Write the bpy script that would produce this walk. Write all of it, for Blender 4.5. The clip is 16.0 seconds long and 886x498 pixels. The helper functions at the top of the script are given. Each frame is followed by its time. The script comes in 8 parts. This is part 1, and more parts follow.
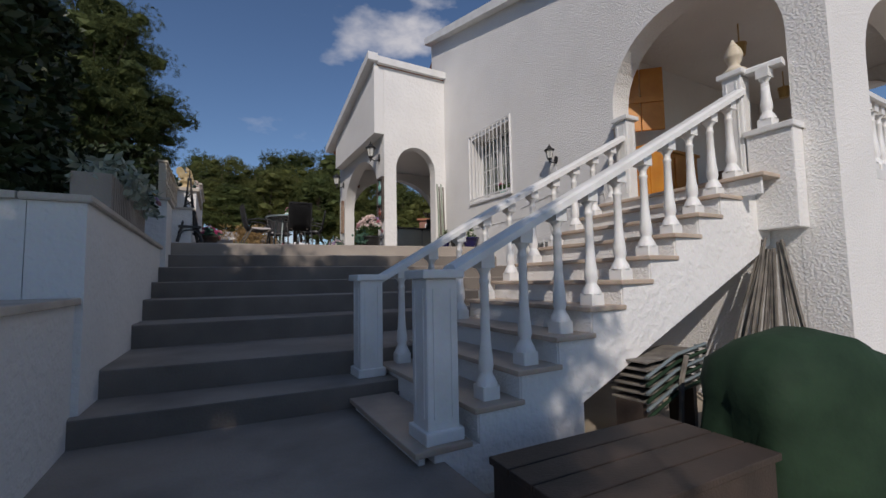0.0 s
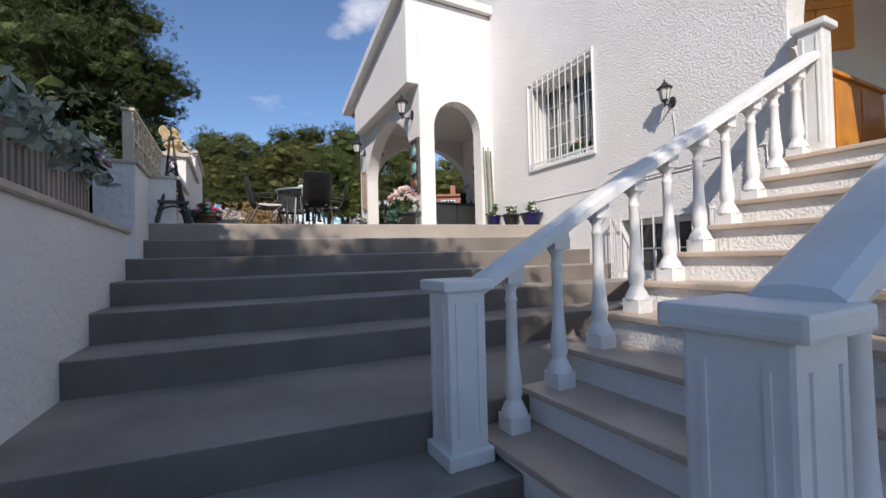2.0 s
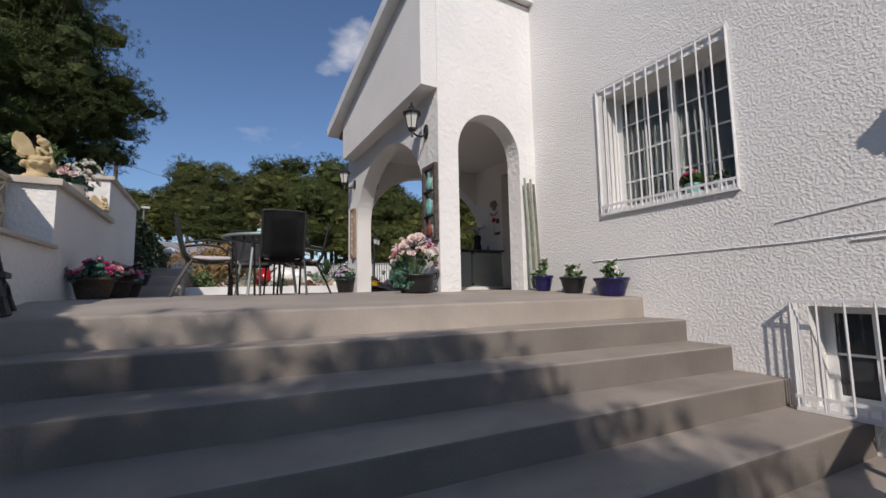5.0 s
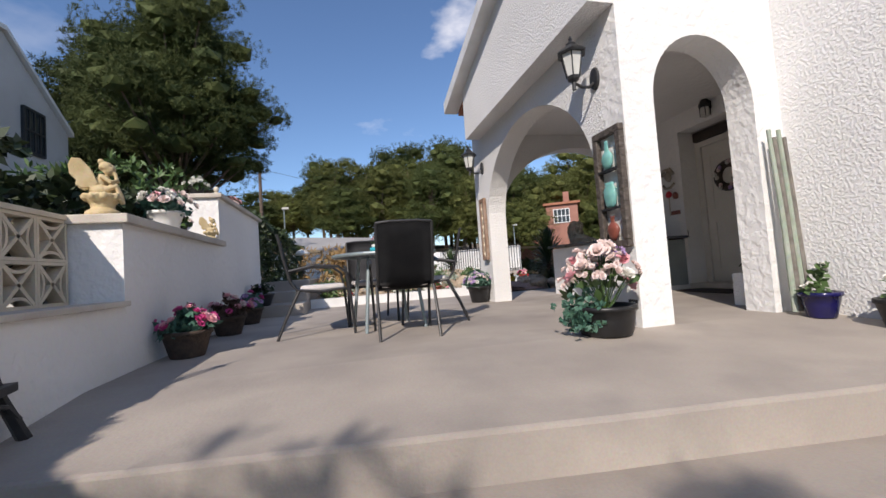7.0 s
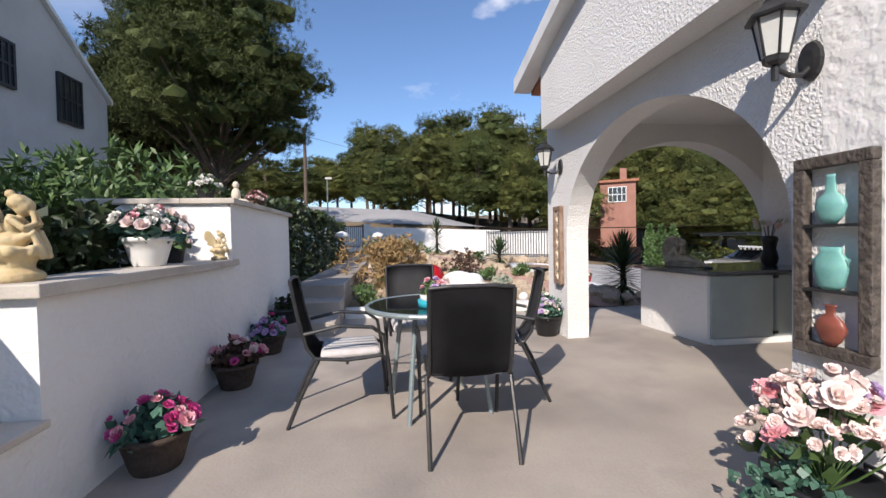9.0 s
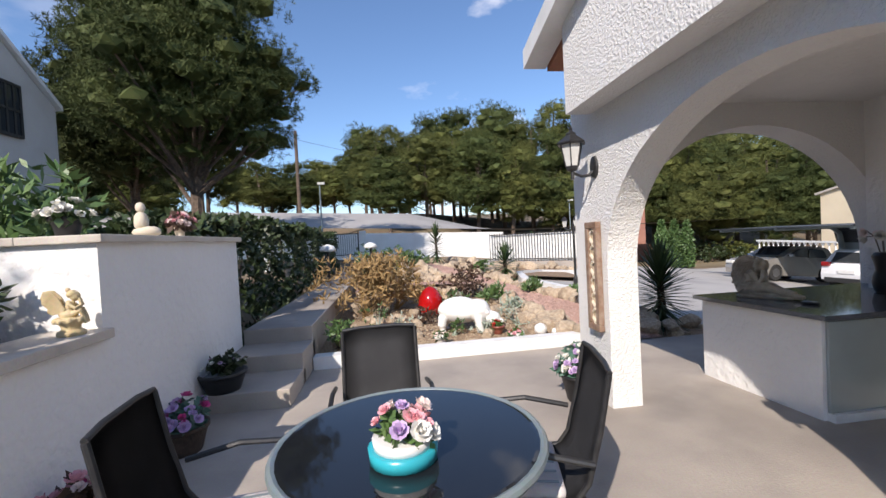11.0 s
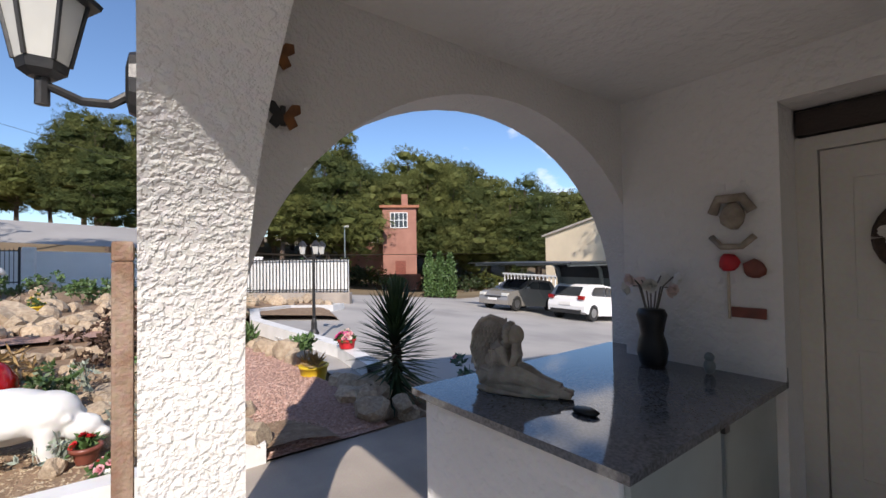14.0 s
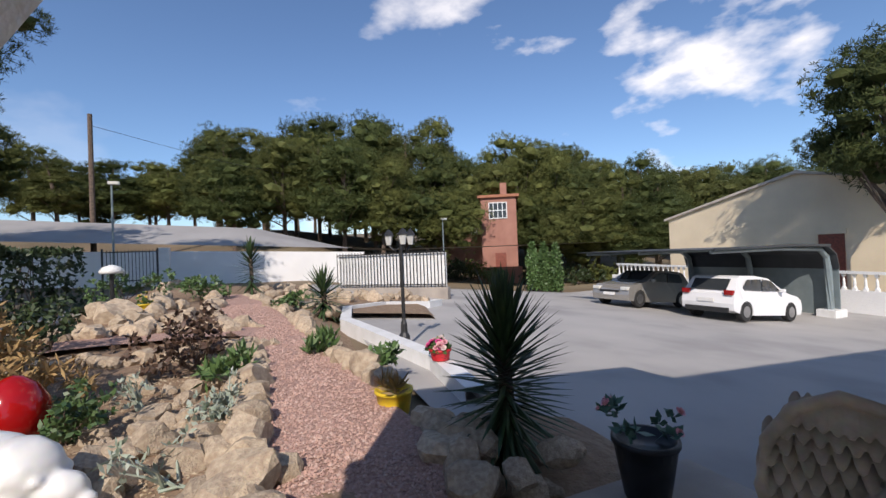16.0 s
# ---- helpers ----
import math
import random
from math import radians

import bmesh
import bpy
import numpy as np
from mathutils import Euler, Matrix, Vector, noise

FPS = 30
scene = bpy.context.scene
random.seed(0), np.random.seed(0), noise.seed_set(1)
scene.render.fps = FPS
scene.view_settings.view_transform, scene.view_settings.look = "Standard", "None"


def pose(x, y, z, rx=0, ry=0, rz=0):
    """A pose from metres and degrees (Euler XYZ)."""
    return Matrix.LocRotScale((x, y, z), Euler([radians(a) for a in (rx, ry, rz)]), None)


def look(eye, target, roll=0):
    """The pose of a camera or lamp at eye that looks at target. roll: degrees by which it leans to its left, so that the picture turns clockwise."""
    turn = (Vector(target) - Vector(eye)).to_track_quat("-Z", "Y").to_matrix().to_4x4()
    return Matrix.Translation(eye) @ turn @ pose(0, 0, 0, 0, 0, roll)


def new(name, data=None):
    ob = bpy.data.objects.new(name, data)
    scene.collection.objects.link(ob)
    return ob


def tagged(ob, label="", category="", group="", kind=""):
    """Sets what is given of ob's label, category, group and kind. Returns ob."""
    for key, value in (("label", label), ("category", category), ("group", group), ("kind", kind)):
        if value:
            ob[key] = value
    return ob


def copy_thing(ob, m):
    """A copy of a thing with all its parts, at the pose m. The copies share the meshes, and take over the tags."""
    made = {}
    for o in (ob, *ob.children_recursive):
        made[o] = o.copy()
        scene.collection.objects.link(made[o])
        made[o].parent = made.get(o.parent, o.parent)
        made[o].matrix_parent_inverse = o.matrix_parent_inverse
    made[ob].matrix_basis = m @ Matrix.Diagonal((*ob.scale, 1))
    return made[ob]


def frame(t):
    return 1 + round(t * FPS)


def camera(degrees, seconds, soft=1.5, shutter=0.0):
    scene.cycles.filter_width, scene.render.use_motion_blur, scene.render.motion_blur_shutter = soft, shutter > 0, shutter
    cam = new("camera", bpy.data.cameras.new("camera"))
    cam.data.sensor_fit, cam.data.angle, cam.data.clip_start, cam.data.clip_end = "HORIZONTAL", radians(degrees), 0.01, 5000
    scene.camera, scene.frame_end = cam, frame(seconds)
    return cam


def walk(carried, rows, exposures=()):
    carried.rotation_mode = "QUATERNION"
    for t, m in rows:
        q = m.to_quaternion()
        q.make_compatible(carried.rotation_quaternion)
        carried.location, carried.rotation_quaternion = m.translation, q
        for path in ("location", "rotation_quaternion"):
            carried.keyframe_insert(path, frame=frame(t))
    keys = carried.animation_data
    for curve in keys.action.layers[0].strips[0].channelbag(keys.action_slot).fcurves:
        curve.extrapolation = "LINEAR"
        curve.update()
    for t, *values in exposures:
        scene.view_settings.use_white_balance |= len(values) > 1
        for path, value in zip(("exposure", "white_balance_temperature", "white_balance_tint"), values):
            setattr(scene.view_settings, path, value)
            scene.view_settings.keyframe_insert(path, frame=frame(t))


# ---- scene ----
cam = camera(93.8, 16.0)
PATH = [
    (0, (1.058, 2.016, -0.702), (2.018, 3.765, -0.558), -1.0),
    (0.5, (1.11, 2.44, -0.698), (1.85, 4.282, -0.45), 0.8),
    (1, (1.121, 2.964, -0.737), (1.747, 4.859, -0.612), -0.7),
    (1.5, (1.194, 3.433, -0.706), (2.022, 5.254, -0.685), 1.4),
    (2, (1.259, 3.832, -0.533), (2.174, 5.61, -0.498), -1.5),
    (2.5, (1.309, 4.065, -0.35), (2.796, 5.402, -0.31), -1.2),
    (3, (1.411, 4.291, -0.198), (3.147, 5.276, -0.072), -2.4),
    (3.5, (1.517, 4.557, -0.053), (3.31, 5.428, 0.113), 1.0),
    (4, (1.635, 5.032, -0.015), (3.283, 6.144, 0.203), -2.6),
    (4.5, (1.852, 5.519, 0.04), (3.316, 6.871, 0.212), -0.4),
    (5, (1.87, 6.121, 0.04), (2.851, 7.854, 0.229), -1.1),
    (5.2, (1.909, 6.327, 0.032), (2.679, 8.163, 0.222), -0.8),
    (7.3, (2.148, 7.847, 0.654), (2.518, 9.812, 0.715), -3.7),
    (7.5, (2.161, 7.976, 0.736), (2.44, 9.957, 0.771), -2.6),
    (8, (2.084, 8.296, 0.904), (2.34, 10.279, 0.952), -1.9),
    (8.5, (2.108, 8.533, 1.036), (2.515, 10.491, 1.06), -1.6),
    (9, (2.163, 8.841, 1.179), (2.424, 10.823, 1.131), -1.1),
    (9.2, (2.192, 8.964, 1.188), (2.41, 10.952, 1.177), -0.7),
    (11.3, (2.547, 10.456, 1.48), (2.827, 12.435, 1.425), -3.9),
    (11.5, (2.622, 10.612, 1.454), (3.043, 12.567, 1.439), -2.9),
    (12, (2.967, 10.846, 1.437), (3.96, 12.581, 1.376), 1.0),
    (12.5, (3.254, 11.097, 1.465), (4.697, 12.482, 1.469), -1.0),
    (13, (3.629, 11.384, 1.399), (5.106, 12.732, 1.355), -1.1),
    (13.5, (3.965, 11.687, 1.412), (5.317, 13.162, 1.397), 0.9),
    (14, (4.207, 12.028, 1.48), (5.386, 13.643, 1.524), -0.9),
    (14.5, (4.487, 12.345, 1.471), (5.548, 14.039, 1.523), -1.4),
    (15, (4.688, 12.645, 1.465), (5.642, 14.402, 1.431), 1.0),
    (15.5, (4.781, 12.963, 1.438), (5.846, 14.655, 1.401), -0.6),
    (16, (4.903, 13.339, 1.421), (5.667, 15.187, 1.444), -2.3),
]
EXPOSURES = [(0, -0.55, 6900, 15), (1.5, 0.05, 6900, 15), (2.0, 0.26, 6900, 15), (2.5, 0.26, 6900, 15), (3.5, 0.12, 6900, 15), (4.5, -0.15, 6900, 15), (5.2, -0.22, 6900, 15), (7.5, 0.42, 6900, 15), (9.0, 0.55, 6900, 15), (11.5, 0.6, 6900, 15), (14.0, 0.48, 6900, 15), (15.5, 0.38, 6900, 15), (16, 0.24, 6900, 15)]
walk(cam, [(t, look(eye, aim, lean)) for t, eye, aim, lean in PATH], EXPOSURES)
# ---------------- light ----------------
SUN_DIR = Vector((0.40, 0.69, -0.60)).normalized()      # the way the light travels
sun = new("sun", bpy.data.lights.new("sun", "SUN"))
sun.data.energy, sun.data.angle, sun.data.color = 3.75, radians(0.55), (1.0, 0.955, 0.89)
sun.matrix_world = look((0, 0, 30), Vector((0, 0, 30)) + SUN_DIR)
world = bpy.data.worlds.new("sky")
scene.world = world
world.use_nodes = True
wn, wl = world.node_tree.nodes, world.node_tree.links
sky = wn.new("ShaderNodeTexSky")
sky.sky_type, sky.sun_disc = "NISHITA", False
sky.sun_elevation, sky.sun_rotation = radians(37), math.atan2(-SUN_DIR.x, -SUN_DIR.y)
sky.air_density, sky.dust_density, sky.ozone_density = 1.0, 0.3, 2.5
coord = wn.new("ShaderNodeTexCoord")
stretch = wn.new("ShaderNodeMapping")
stretch.inputs["Scale"].default_value = (1.0, 1.0, 2.0)
stretch.inputs["Location"].default_value = (0.37, 0.2, 0.1)
puffs = wn.new("ShaderNodeTexNoise")
puffs.inputs["Scale"].default_value, puffs.inputs["Detail"].default_value = 3.0, 6.0
puffs.inputs["Roughness"].default_value = 0.52
ramp = wn.new("ShaderNodeValToRGB")
ramp.color_ramp.elements[0].position, ramp.color_ramp.elements[1].position = 0.565, 0.665
split = wn.new("ShaderNodeSeparateXYZ")
band = wn.new("ShaderNodeMapRange")                      # clouds thin out towards the west
band.inputs["From Min"].default_value, band.inputs["From Max"].default_value = -0.15, 0.55
band.inputs["To Min"].default_value, band.inputs["To Max"].default_value = 0.12, 0.95
amount = wn.new("ShaderNodeMath")
amount.operation = "MULTIPLY"
tint = wn.new("ShaderNodeMixRGB")
tint.inputs["Color2"].default_value = (8.0, 8.1, 8.4, 1)
blue = wn.new("ShaderNodeMixRGB")
blue.blend_type = "MULTIPLY"
blue.inputs["Fac"].default_value = 1.0
blue.inputs["Color2"].default_value = (0.74, 0.89, 1.04, 1)
wl.new(coord.outputs["Generated"], stretch.inputs["Vector"])
wl.new(stretch.outputs["Vector"], puffs.inputs["Vector"])
wl.new(puffs.outputs["Fac"], ramp.inputs["Fac"])
wl.new(coord.outputs["Generated"], split.inputs["Vector"])
wl.new(split.outputs["X"], band.inputs["Value"])
wl.new(ramp.outputs["Color"], amount.inputs[0])
wl.new(band.outputs["Result"], amount.inputs[1])
wl.new(sky.outputs["Color"], blue.inputs["Color1"])
wl.new(blue.outputs["Color"], tint.inputs["Color1"])
wl.new(amount.outputs["Value"], tint.inputs["Fac"])
wl.new(tint.outputs["Color"], wn["Background"].inputs["Color"])
wn["Background"].inputs["Strength"].default_value = 0.124


# ---------------- materials ----------------
def mat(name, color, color2=None, rough=0.8, scale=3.0, fine=60.0, bump=0.0, bump_scale=80.0, metal=0.0, spec=0.5,
        stain=None, stain_amount=0.0, stain_scale=0.8, spread=0.0):
    """A plain surface: two tones mixed by a coarse and a fine noise, stains, bump, and a spread from object to object."""
    m = bpy.data.materials.new(name)
    m.use_nodes = True
    n, l = m.node_tree.nodes, m.node_tree.links
    b = n["Principled BSDF"]
    b.inputs["Roughness"].default_value, b.inputs["Metallic"].default_value = rough, metal
    b.inputs["Specular IOR Level"].default_value = spec
    tc = n.new("ShaderNodeTexCoord")
    def noise_node(s, detail=5.0):
        t = n.new("ShaderNodeTexNoise")
        t.inputs["Scale"].default_value, t.inputs["Detail"].default_value = s, detail
        l.new(tc.outputs["Object"], t.inputs["Vector"])
        return t
    def mixed(kind, fac, a, c):
        x = n.new("ShaderNodeMixRGB")
        x.blend_type = kind
        for key, v in (("Fac", fac), ("Color1", a), ("Color2", c)):
            if isinstance(v, (tuple, list)):
                x.inputs[key].default_value = (*v, 1)[:4]
            elif isinstance(v, float):
                x.inputs[key].default_value = v
            else:
                l.new(v, x.inputs[key])
        return x.outputs["Color"]
    color2 = color2 or tuple(c * 0.82 for c in color)
    coarse, grain = noise_node(scale), noise_node(fine, 3.0)
    r = n.new("ShaderNodeMapRange")
    r.inputs["From Min"].default_value, r.inputs["From Max"].default_value = 0.35, 0.65
    l.new(coarse.outputs["Fac"], r.inputs["Value"])
    col = mixed("MIX", r.outputs["Result"], color, color2)
    col = mixed("OVERLAY", 0.16, col, grain.outputs["Color"]) if fine else col
    if stain:
        s = noise_node(stain_scale, 8.0)
        q = n.new("ShaderNodeMapRange")
        q.inputs["From Min"].default_value, q.inputs["From Max"].default_value = 0.5, 0.72
        q.inputs["To Max"].default_value = stain_amount
        l.new(s.outputs["Fac"], q.inputs["Value"])
        col = mixed("MIX", q.outputs["Result"], col, stain)
    if spread:
        info = n.new("ShaderNodeObjectInfo")
        h = n.new("ShaderNodeHueSaturation")
        v = n.new("ShaderNodeMapRange")
        v.inputs["To Min"].default_value, v.inputs["To Max"].default_value = 1 - spread, 1 + spread
        l.new(info.outputs["Random"], v.inputs["Value"])
        l.new(v.outputs["Result"], h.inputs["Value"])
        l.new(col, h.inputs["Color"])
        col = h.outputs["Color"]
    l.new(col, b.inputs["Base Color"])
    if bump:
        bt = noise_node(bump_scale, 4.0)
        bn = n.new("ShaderNodeBump")
        bn.inputs["Strength"].default_value, bn.inputs["Distance"].default_value = min(1.0, bump), 0.01 * max(1.0, bump)
        l.new(bt.outputs["Fac"], bn.inputs["Height"])
        l.new(bn.outputs["Normal"], b.inputs["Normal"])
    return m


def stucco(name, color, strength=0.36, size=46.0):
    """White painted render thrown on in lumps: flattened blobs at two sizes."""
    m = mat(name, color, tuple(c * 0.94 for c in color), rough=0.85, scale=1.2, fine=40, stain=(0.55, 0.53, 0.5), stain_amount=0.10)
    n, l = m.node_tree.nodes, m.node_tree.links
    tc = [x for x in n if x.type == "TEX_COORD"][0]
    a, c = n.new("ShaderNodeTexNoise"), n.new("ShaderNodeTexNoise")
    a.inputs["Scale"].default_value, a.inputs["Detail"].default_value = size, 2.5
    c.inputs["Scale"].default_value, c.inputs["Detail"].default_value = size * 3.4, 2.0
    r = n.new("ShaderNodeMapRange")
    r.inputs["From Min"].default_value, r.inputs["From Max"].default_value = 0.42, 0.62
    mix = n.new("ShaderNodeMath")
    mix.operation, mix.inputs[1].default_value = "MULTIPLY_ADD", 0.35
    bn = n.new("ShaderNodeBump")
    bn.inputs["Strength"].default_value, bn.inputs["Distance"].default_value = strength, 0.012
    l.new(tc.outputs["Object"], a.inputs["Vector"])
    l.new(tc.outputs["Object"], c.inputs["Vector"])
    l.new(a.outputs["Fac"], r.inputs["Value"])
    l.new(c.outputs["Fac"], mix.inputs[0])
    l.new(r.outputs["Result"], mix.inputs[2])
    l.new(mix.outputs["Value"], bn.inputs["Height"])
    l.new(bn.outputs["Normal"], n["Principled BSDF"].inputs["Normal"])
    return m


def glass(name, tint_color=(0.9, 0.95, 0.95), rough=0.02):
    m = bpy.data.materials.new(name)
    m.use_nodes = True
    b = m.node_tree.nodes["Principled BSDF"]
    b.inputs["Base Color"].default_value = (*tint_color, 1)
    b.inputs["Roughness"].default_value = rough
    b.inputs["Transmission Weight"].default_value = 1.0
    b.inputs["IOR"].default_value = 1.45
    return m


M_STUCCO = stucco("rough white stucco", (0.80, 0.79, 0.77))
M_LUMPY = stucco("lumpy white stucco", (0.80, 0.79, 0.77), 0.52, 56)
M_RENDER = stucco("smooth white render", (0.80, 0.79, 0.77), 0.35, 14)
M_PAINT = mat("white gloss paint", (0.78, 0.78, 0.77), (0.72, 0.72, 0.70), rough=0.45, scale=4, fine=30, bump=0.15, bump_scale=40, stain=(0.5, 0.48, 0.44), stain_amount=0.14, stain_scale=4)
M_CONC = mat("trowelled concrete", (0.40, 0.35, 0.30), (0.30, 0.262, 0.228), rough=0.78, scale=1.1, fine=90, bump=0.22, bump_scale=55, stain=(0.20, 0.18, 0.165), stain_amount=0.5, stain_scale=1.6)
# step concrete: darker than the terrace floor, and darker again for the risers
M_STEPS = mat("dark step concrete", (0.335, 0.292, 0.252), (0.25, 0.218, 0.19), rough=0.8, scale=1.3, fine=90, bump=0.25, bump_scale=55, stain=(0.14, 0.125, 0.115), stain_amount=0.55, stain_scale=1.8)
M_RISER = mat("dark riser concrete", (0.20, 0.175, 0.153), (0.145, 0.127, 0.112), rough=0.85, scale=1.6, fine=90, bump=0.3, bump_scale=55, stain=(0.24, 0.21, 0.185), stain_amount=0.35, stain_scale=2.5)
M_PAVE = mat("worn sandy paving", (0.42, 0.36, 0.285), (0.33, 0.28, 0.22), rough=0.85, scale=1.2, fine=70, bump=0.25, bump_scale=40, stain=(0.24, 0.20, 0.16), stain_amount=0.45, stain_scale=1.4)
# white render whose grey base tone carries the shade on the neighbour's wall
M_GREYRENDER = mat("stained white render greyed for shade", (0.52, 0.51, 0.49), (0.44, 0.43, 0.41), rough=0.9, scale=0.8, fine=50, bump=0.2, bump_scale=40, stain=(0.36, 0.35, 0.33), stain_amount=0.4, stain_scale=0.9)
M_DRIVE = mat("pale asphalt drive", (0.42, 0.40, 0.375), (0.35, 0.335, 0.32), rough=0.9, scale=0.5, fine=120, bump=0.3, bump_scale=90, stain=(0.2, 0.19, 0.18), stain_amount=0.35, stain_scale=0.5)
M_CAP = mat("beige capping stone", (0.58, 0.53, 0.46), (0.48, 0.43, 0.37), rough=0.7, scale=3, fine=70, bump=0.2, stain=(0.35, 0.30, 0.26), stain_amount=0.35, stain_scale=3)
M_TREAD = mat("pinkish marble tread", (0.56, 0.455, 0.365), (0.43, 0.335, 0.26), rough=0.42, scale=2.4, fine=40, bump=0.08, stain=(0.36, 0.28, 0.22), stain_amount=0.4, stain_scale=4, spread=0.06)
M_BLACK = mat("black metal", (0.018, 0.018, 0.02), (0.03, 0.03, 0.03), rough=0.42, scale=20, fine=80, bump=0.1)
M_IRON = mat("white painted iron", (0.76, 0.76, 0.76), (0.68, 0.68, 0.68), rough=0.45, scale=10, fine=60, bump=0.1)
M_MESH = mat("black woven sling", (0.022, 0.022, 0.024), (0.032, 0.032, 0.034), rough=0.75, scale=8, fine=240, bump=0.4, bump_scale=420)
M_GRANITE = mat("dark polished granite", (0.15, 0.16, 0.18), (0.07, 0.075, 0.085), spec=0.9, rough=0.06, scale=70, fine=260)
M_DARKGLASS = mat("black table glass", (0.012, 0.014, 0.018), (0.015, 0.017, 0.02), rough=0.04, fine=0)
M_WINGLASS = mat("dark window glass", (0.03, 0.035, 0.04), (0.04, 0.045, 0.05), rough=0.05, fine=0)
M_PANE = glass("clear window pane")
M_CURTAIN = mat("pale net curtain", (0.55, 0.57, 0.56), (0.45, 0.47, 0.46), rough=0.9, scale=8, fine=90)
M_FROST = mat("frosted panel", (0.36, 0.40, 0.39), (0.30, 0.34, 0.33), rough=0.22, scale=2, fine=0)
M_STONE = mat("grey carved stone", (0.42, 0.36, 0.285), (0.25, 0.21, 0.165), rough=0.8, scale=12, fine=70, bump=0.15, bump_scale=60)
M_SAND = mat("sand coloured cast stone", (0.62, 0.50, 0.30), (0.50, 0.38, 0.20), rough=0.8, scale=9, fine=60, bump=0.3)
M_CREAM = mat("cream cast block", (0.66, 0.58, 0.46), (0.58, 0.5, 0.38), rough=0.85, scale=5, fine=70, bump=0.25)
M_ROCK = mat("limestone boulder", (0.52, 0.42, 0.30), (0.36, 0.27, 0.19), rough=0.9, scale=5, fine=40, bump=1.2, bump_scale=14, stain=(0.28, 0.22, 0.17), stain_amount=0.5, stain_scale=6, spread=0.16)
M_CHIP = mat("pink stone chips", (0.50, 0.32, 0.26), (0.36, 0.22, 0.18), rough=0.9, scale=30, fine=110, stain=(0.62, 0.52, 0.46), stain_amount=0.6, stain_scale=40)
M_PEBBLE = mat("sandy pebbles", (0.42, 0.33, 0.22), (0.27, 0.20, 0.13), rough=0.9, scale=30, fine=110, stain=(0.62, 0.55, 0.43), stain_amount=0.6, stain_scale=40)
M_GRAVEL = mat("pink gravel", (0.48, 0.30, 0.24), (0.30, 0.17, 0.135), rough=0.92, scale=34, fine=110, bump=1.6, bump_scale=60, stain=(0.58, 0.45, 0.38), stain_amount=0.6, stain_scale=42)
M_SOIL = mat("sandy garden soil", (0.29, 0.195, 0.125), (0.20, 0.13, 0.08), rough=0.95, scale=9, fine=80, bump=1.4, bump_scale=40, stain=(0.38, 0.29, 0.19), stain_amount=0.5, stain_scale=14)
M_EARTH = mat("dry earth and needles", (0.20, 0.145, 0.09), (0.13, 0.10, 0.06), rough=0.95, scale=0.3, fine=30, bump=1.0, bump_scale=8, stain=(0.30, 0.25, 0.16), stain_amount=0.6, stain_scale=0.12)
M_ROAD = mat("pale road", (0.34, 0.33, 0.32), (0.28, 0.27, 0.26), rough=0.9, scale=0.4, fine=60, bump=0.2)
M_BARK = mat("pine bark", (0.16, 0.115, 0.085), (0.09, 0.065, 0.05), rough=0.95, scale=9, fine=40, bump=1.4, bump_scale=18)
M_PINE = mat("pine needles", (0.036, 0.052, 0.015), (0.066, 0.080, 0.022), rough=0.75, scale=0.9, fine=12, spread=0.22, spec=0.25)
M_PINE_B = mat("light pine needles", (0.072, 0.086, 0.022), (0.115, 0.122, 0.034), rough=0.75, scale=0.8, fine=10, spread=0.22, spec=0.25)
M_HEDGE = mat("dark hedge leaves", (0.022, 0.040, 0.014), (0.040, 0.062, 0.020), rough=0.5, scale=5, fine=30, spread=0.15)
M_LEAF = mat("green leaves", (0.055, 0.11, 0.03), (0.09, 0.15, 0.05), rough=0.5, scale=8, fine=30, spread=0.2)
M_TEAL = mat("bluish green leaves", (0.045, 0.12, 0.085), (0.08, 0.17, 0.12), rough=0.5, scale=8, fine=30)
M_GREYLEAF = mat("silvery succulent leaves", (0.36, 0.40, 0.33), (0.26, 0.31, 0.24), rough=0.6, scale=8, fine=30)
M_DRY = mat("dry ochre twigs", (0.42, 0.28, 0.12), (0.28, 0.18, 0.08), rough=0.9, scale=5, fine=30, spread=0.2)
M_REDLEAF = mat("dark reddish leaves", (0.11, 0.06, 0.04), (0.07, 0.045, 0.03), rough=0.6, scale=5, fine=30)
M_AGAVE = mat("dark yucca blades", (0.025, 0.05, 0.018), (0.05, 0.085, 0.03), rough=0.45, scale=6, fine=20)
FLOWERS = {
    "pink": mat("pink petals", (0.72, 0.30, 0.36), (0.80, 0.48, 0.50), rough=0.6, scale=30, fine=60),
    "pale": mat("pale pink petals", (0.80, 0.62, 0.60), (0.82, 0.72, 0.66), rough=0.6, scale=30, fine=60),
    "white": mat("white petals", (0.80, 0.78, 0.72), (0.74, 0.72, 0.66), rough=0.6, scale=30, fine=60),
    "magenta": mat("magenta petals", (0.55, 0.05, 0.22), (0.70, 0.10, 0.32), rough=0.6, scale=30, fine=60),
    "lilac": mat("lilac petals", (0.46, 0.30, 0.55), (0.62, 0.48, 0.68), rough=0.6, scale=30, fine=60),
    "red": mat("red petals", (0.62, 0.02, 0.03), (0.5, 0.02, 0.03), rough=0.5, scale=30, fine=60),
    "yellow": mat("yellow petals", (0.78, 0.60, 0.16), (0.7, 0.5, 0.1), rough=0.6, scale=30, fine=60),
}
M_YELLOW = mat("yellow glazed pot", (0.72, 0.50, 0.03), (0.62, 0.42, 0.03), rough=0.35, scale=8, fine=40)
M_REDGLAZE = mat("red glaze", (0.42, 0.008, 0.008), (0.30, 0.006, 0.006), rough=0.12, scale=6, fine=0)
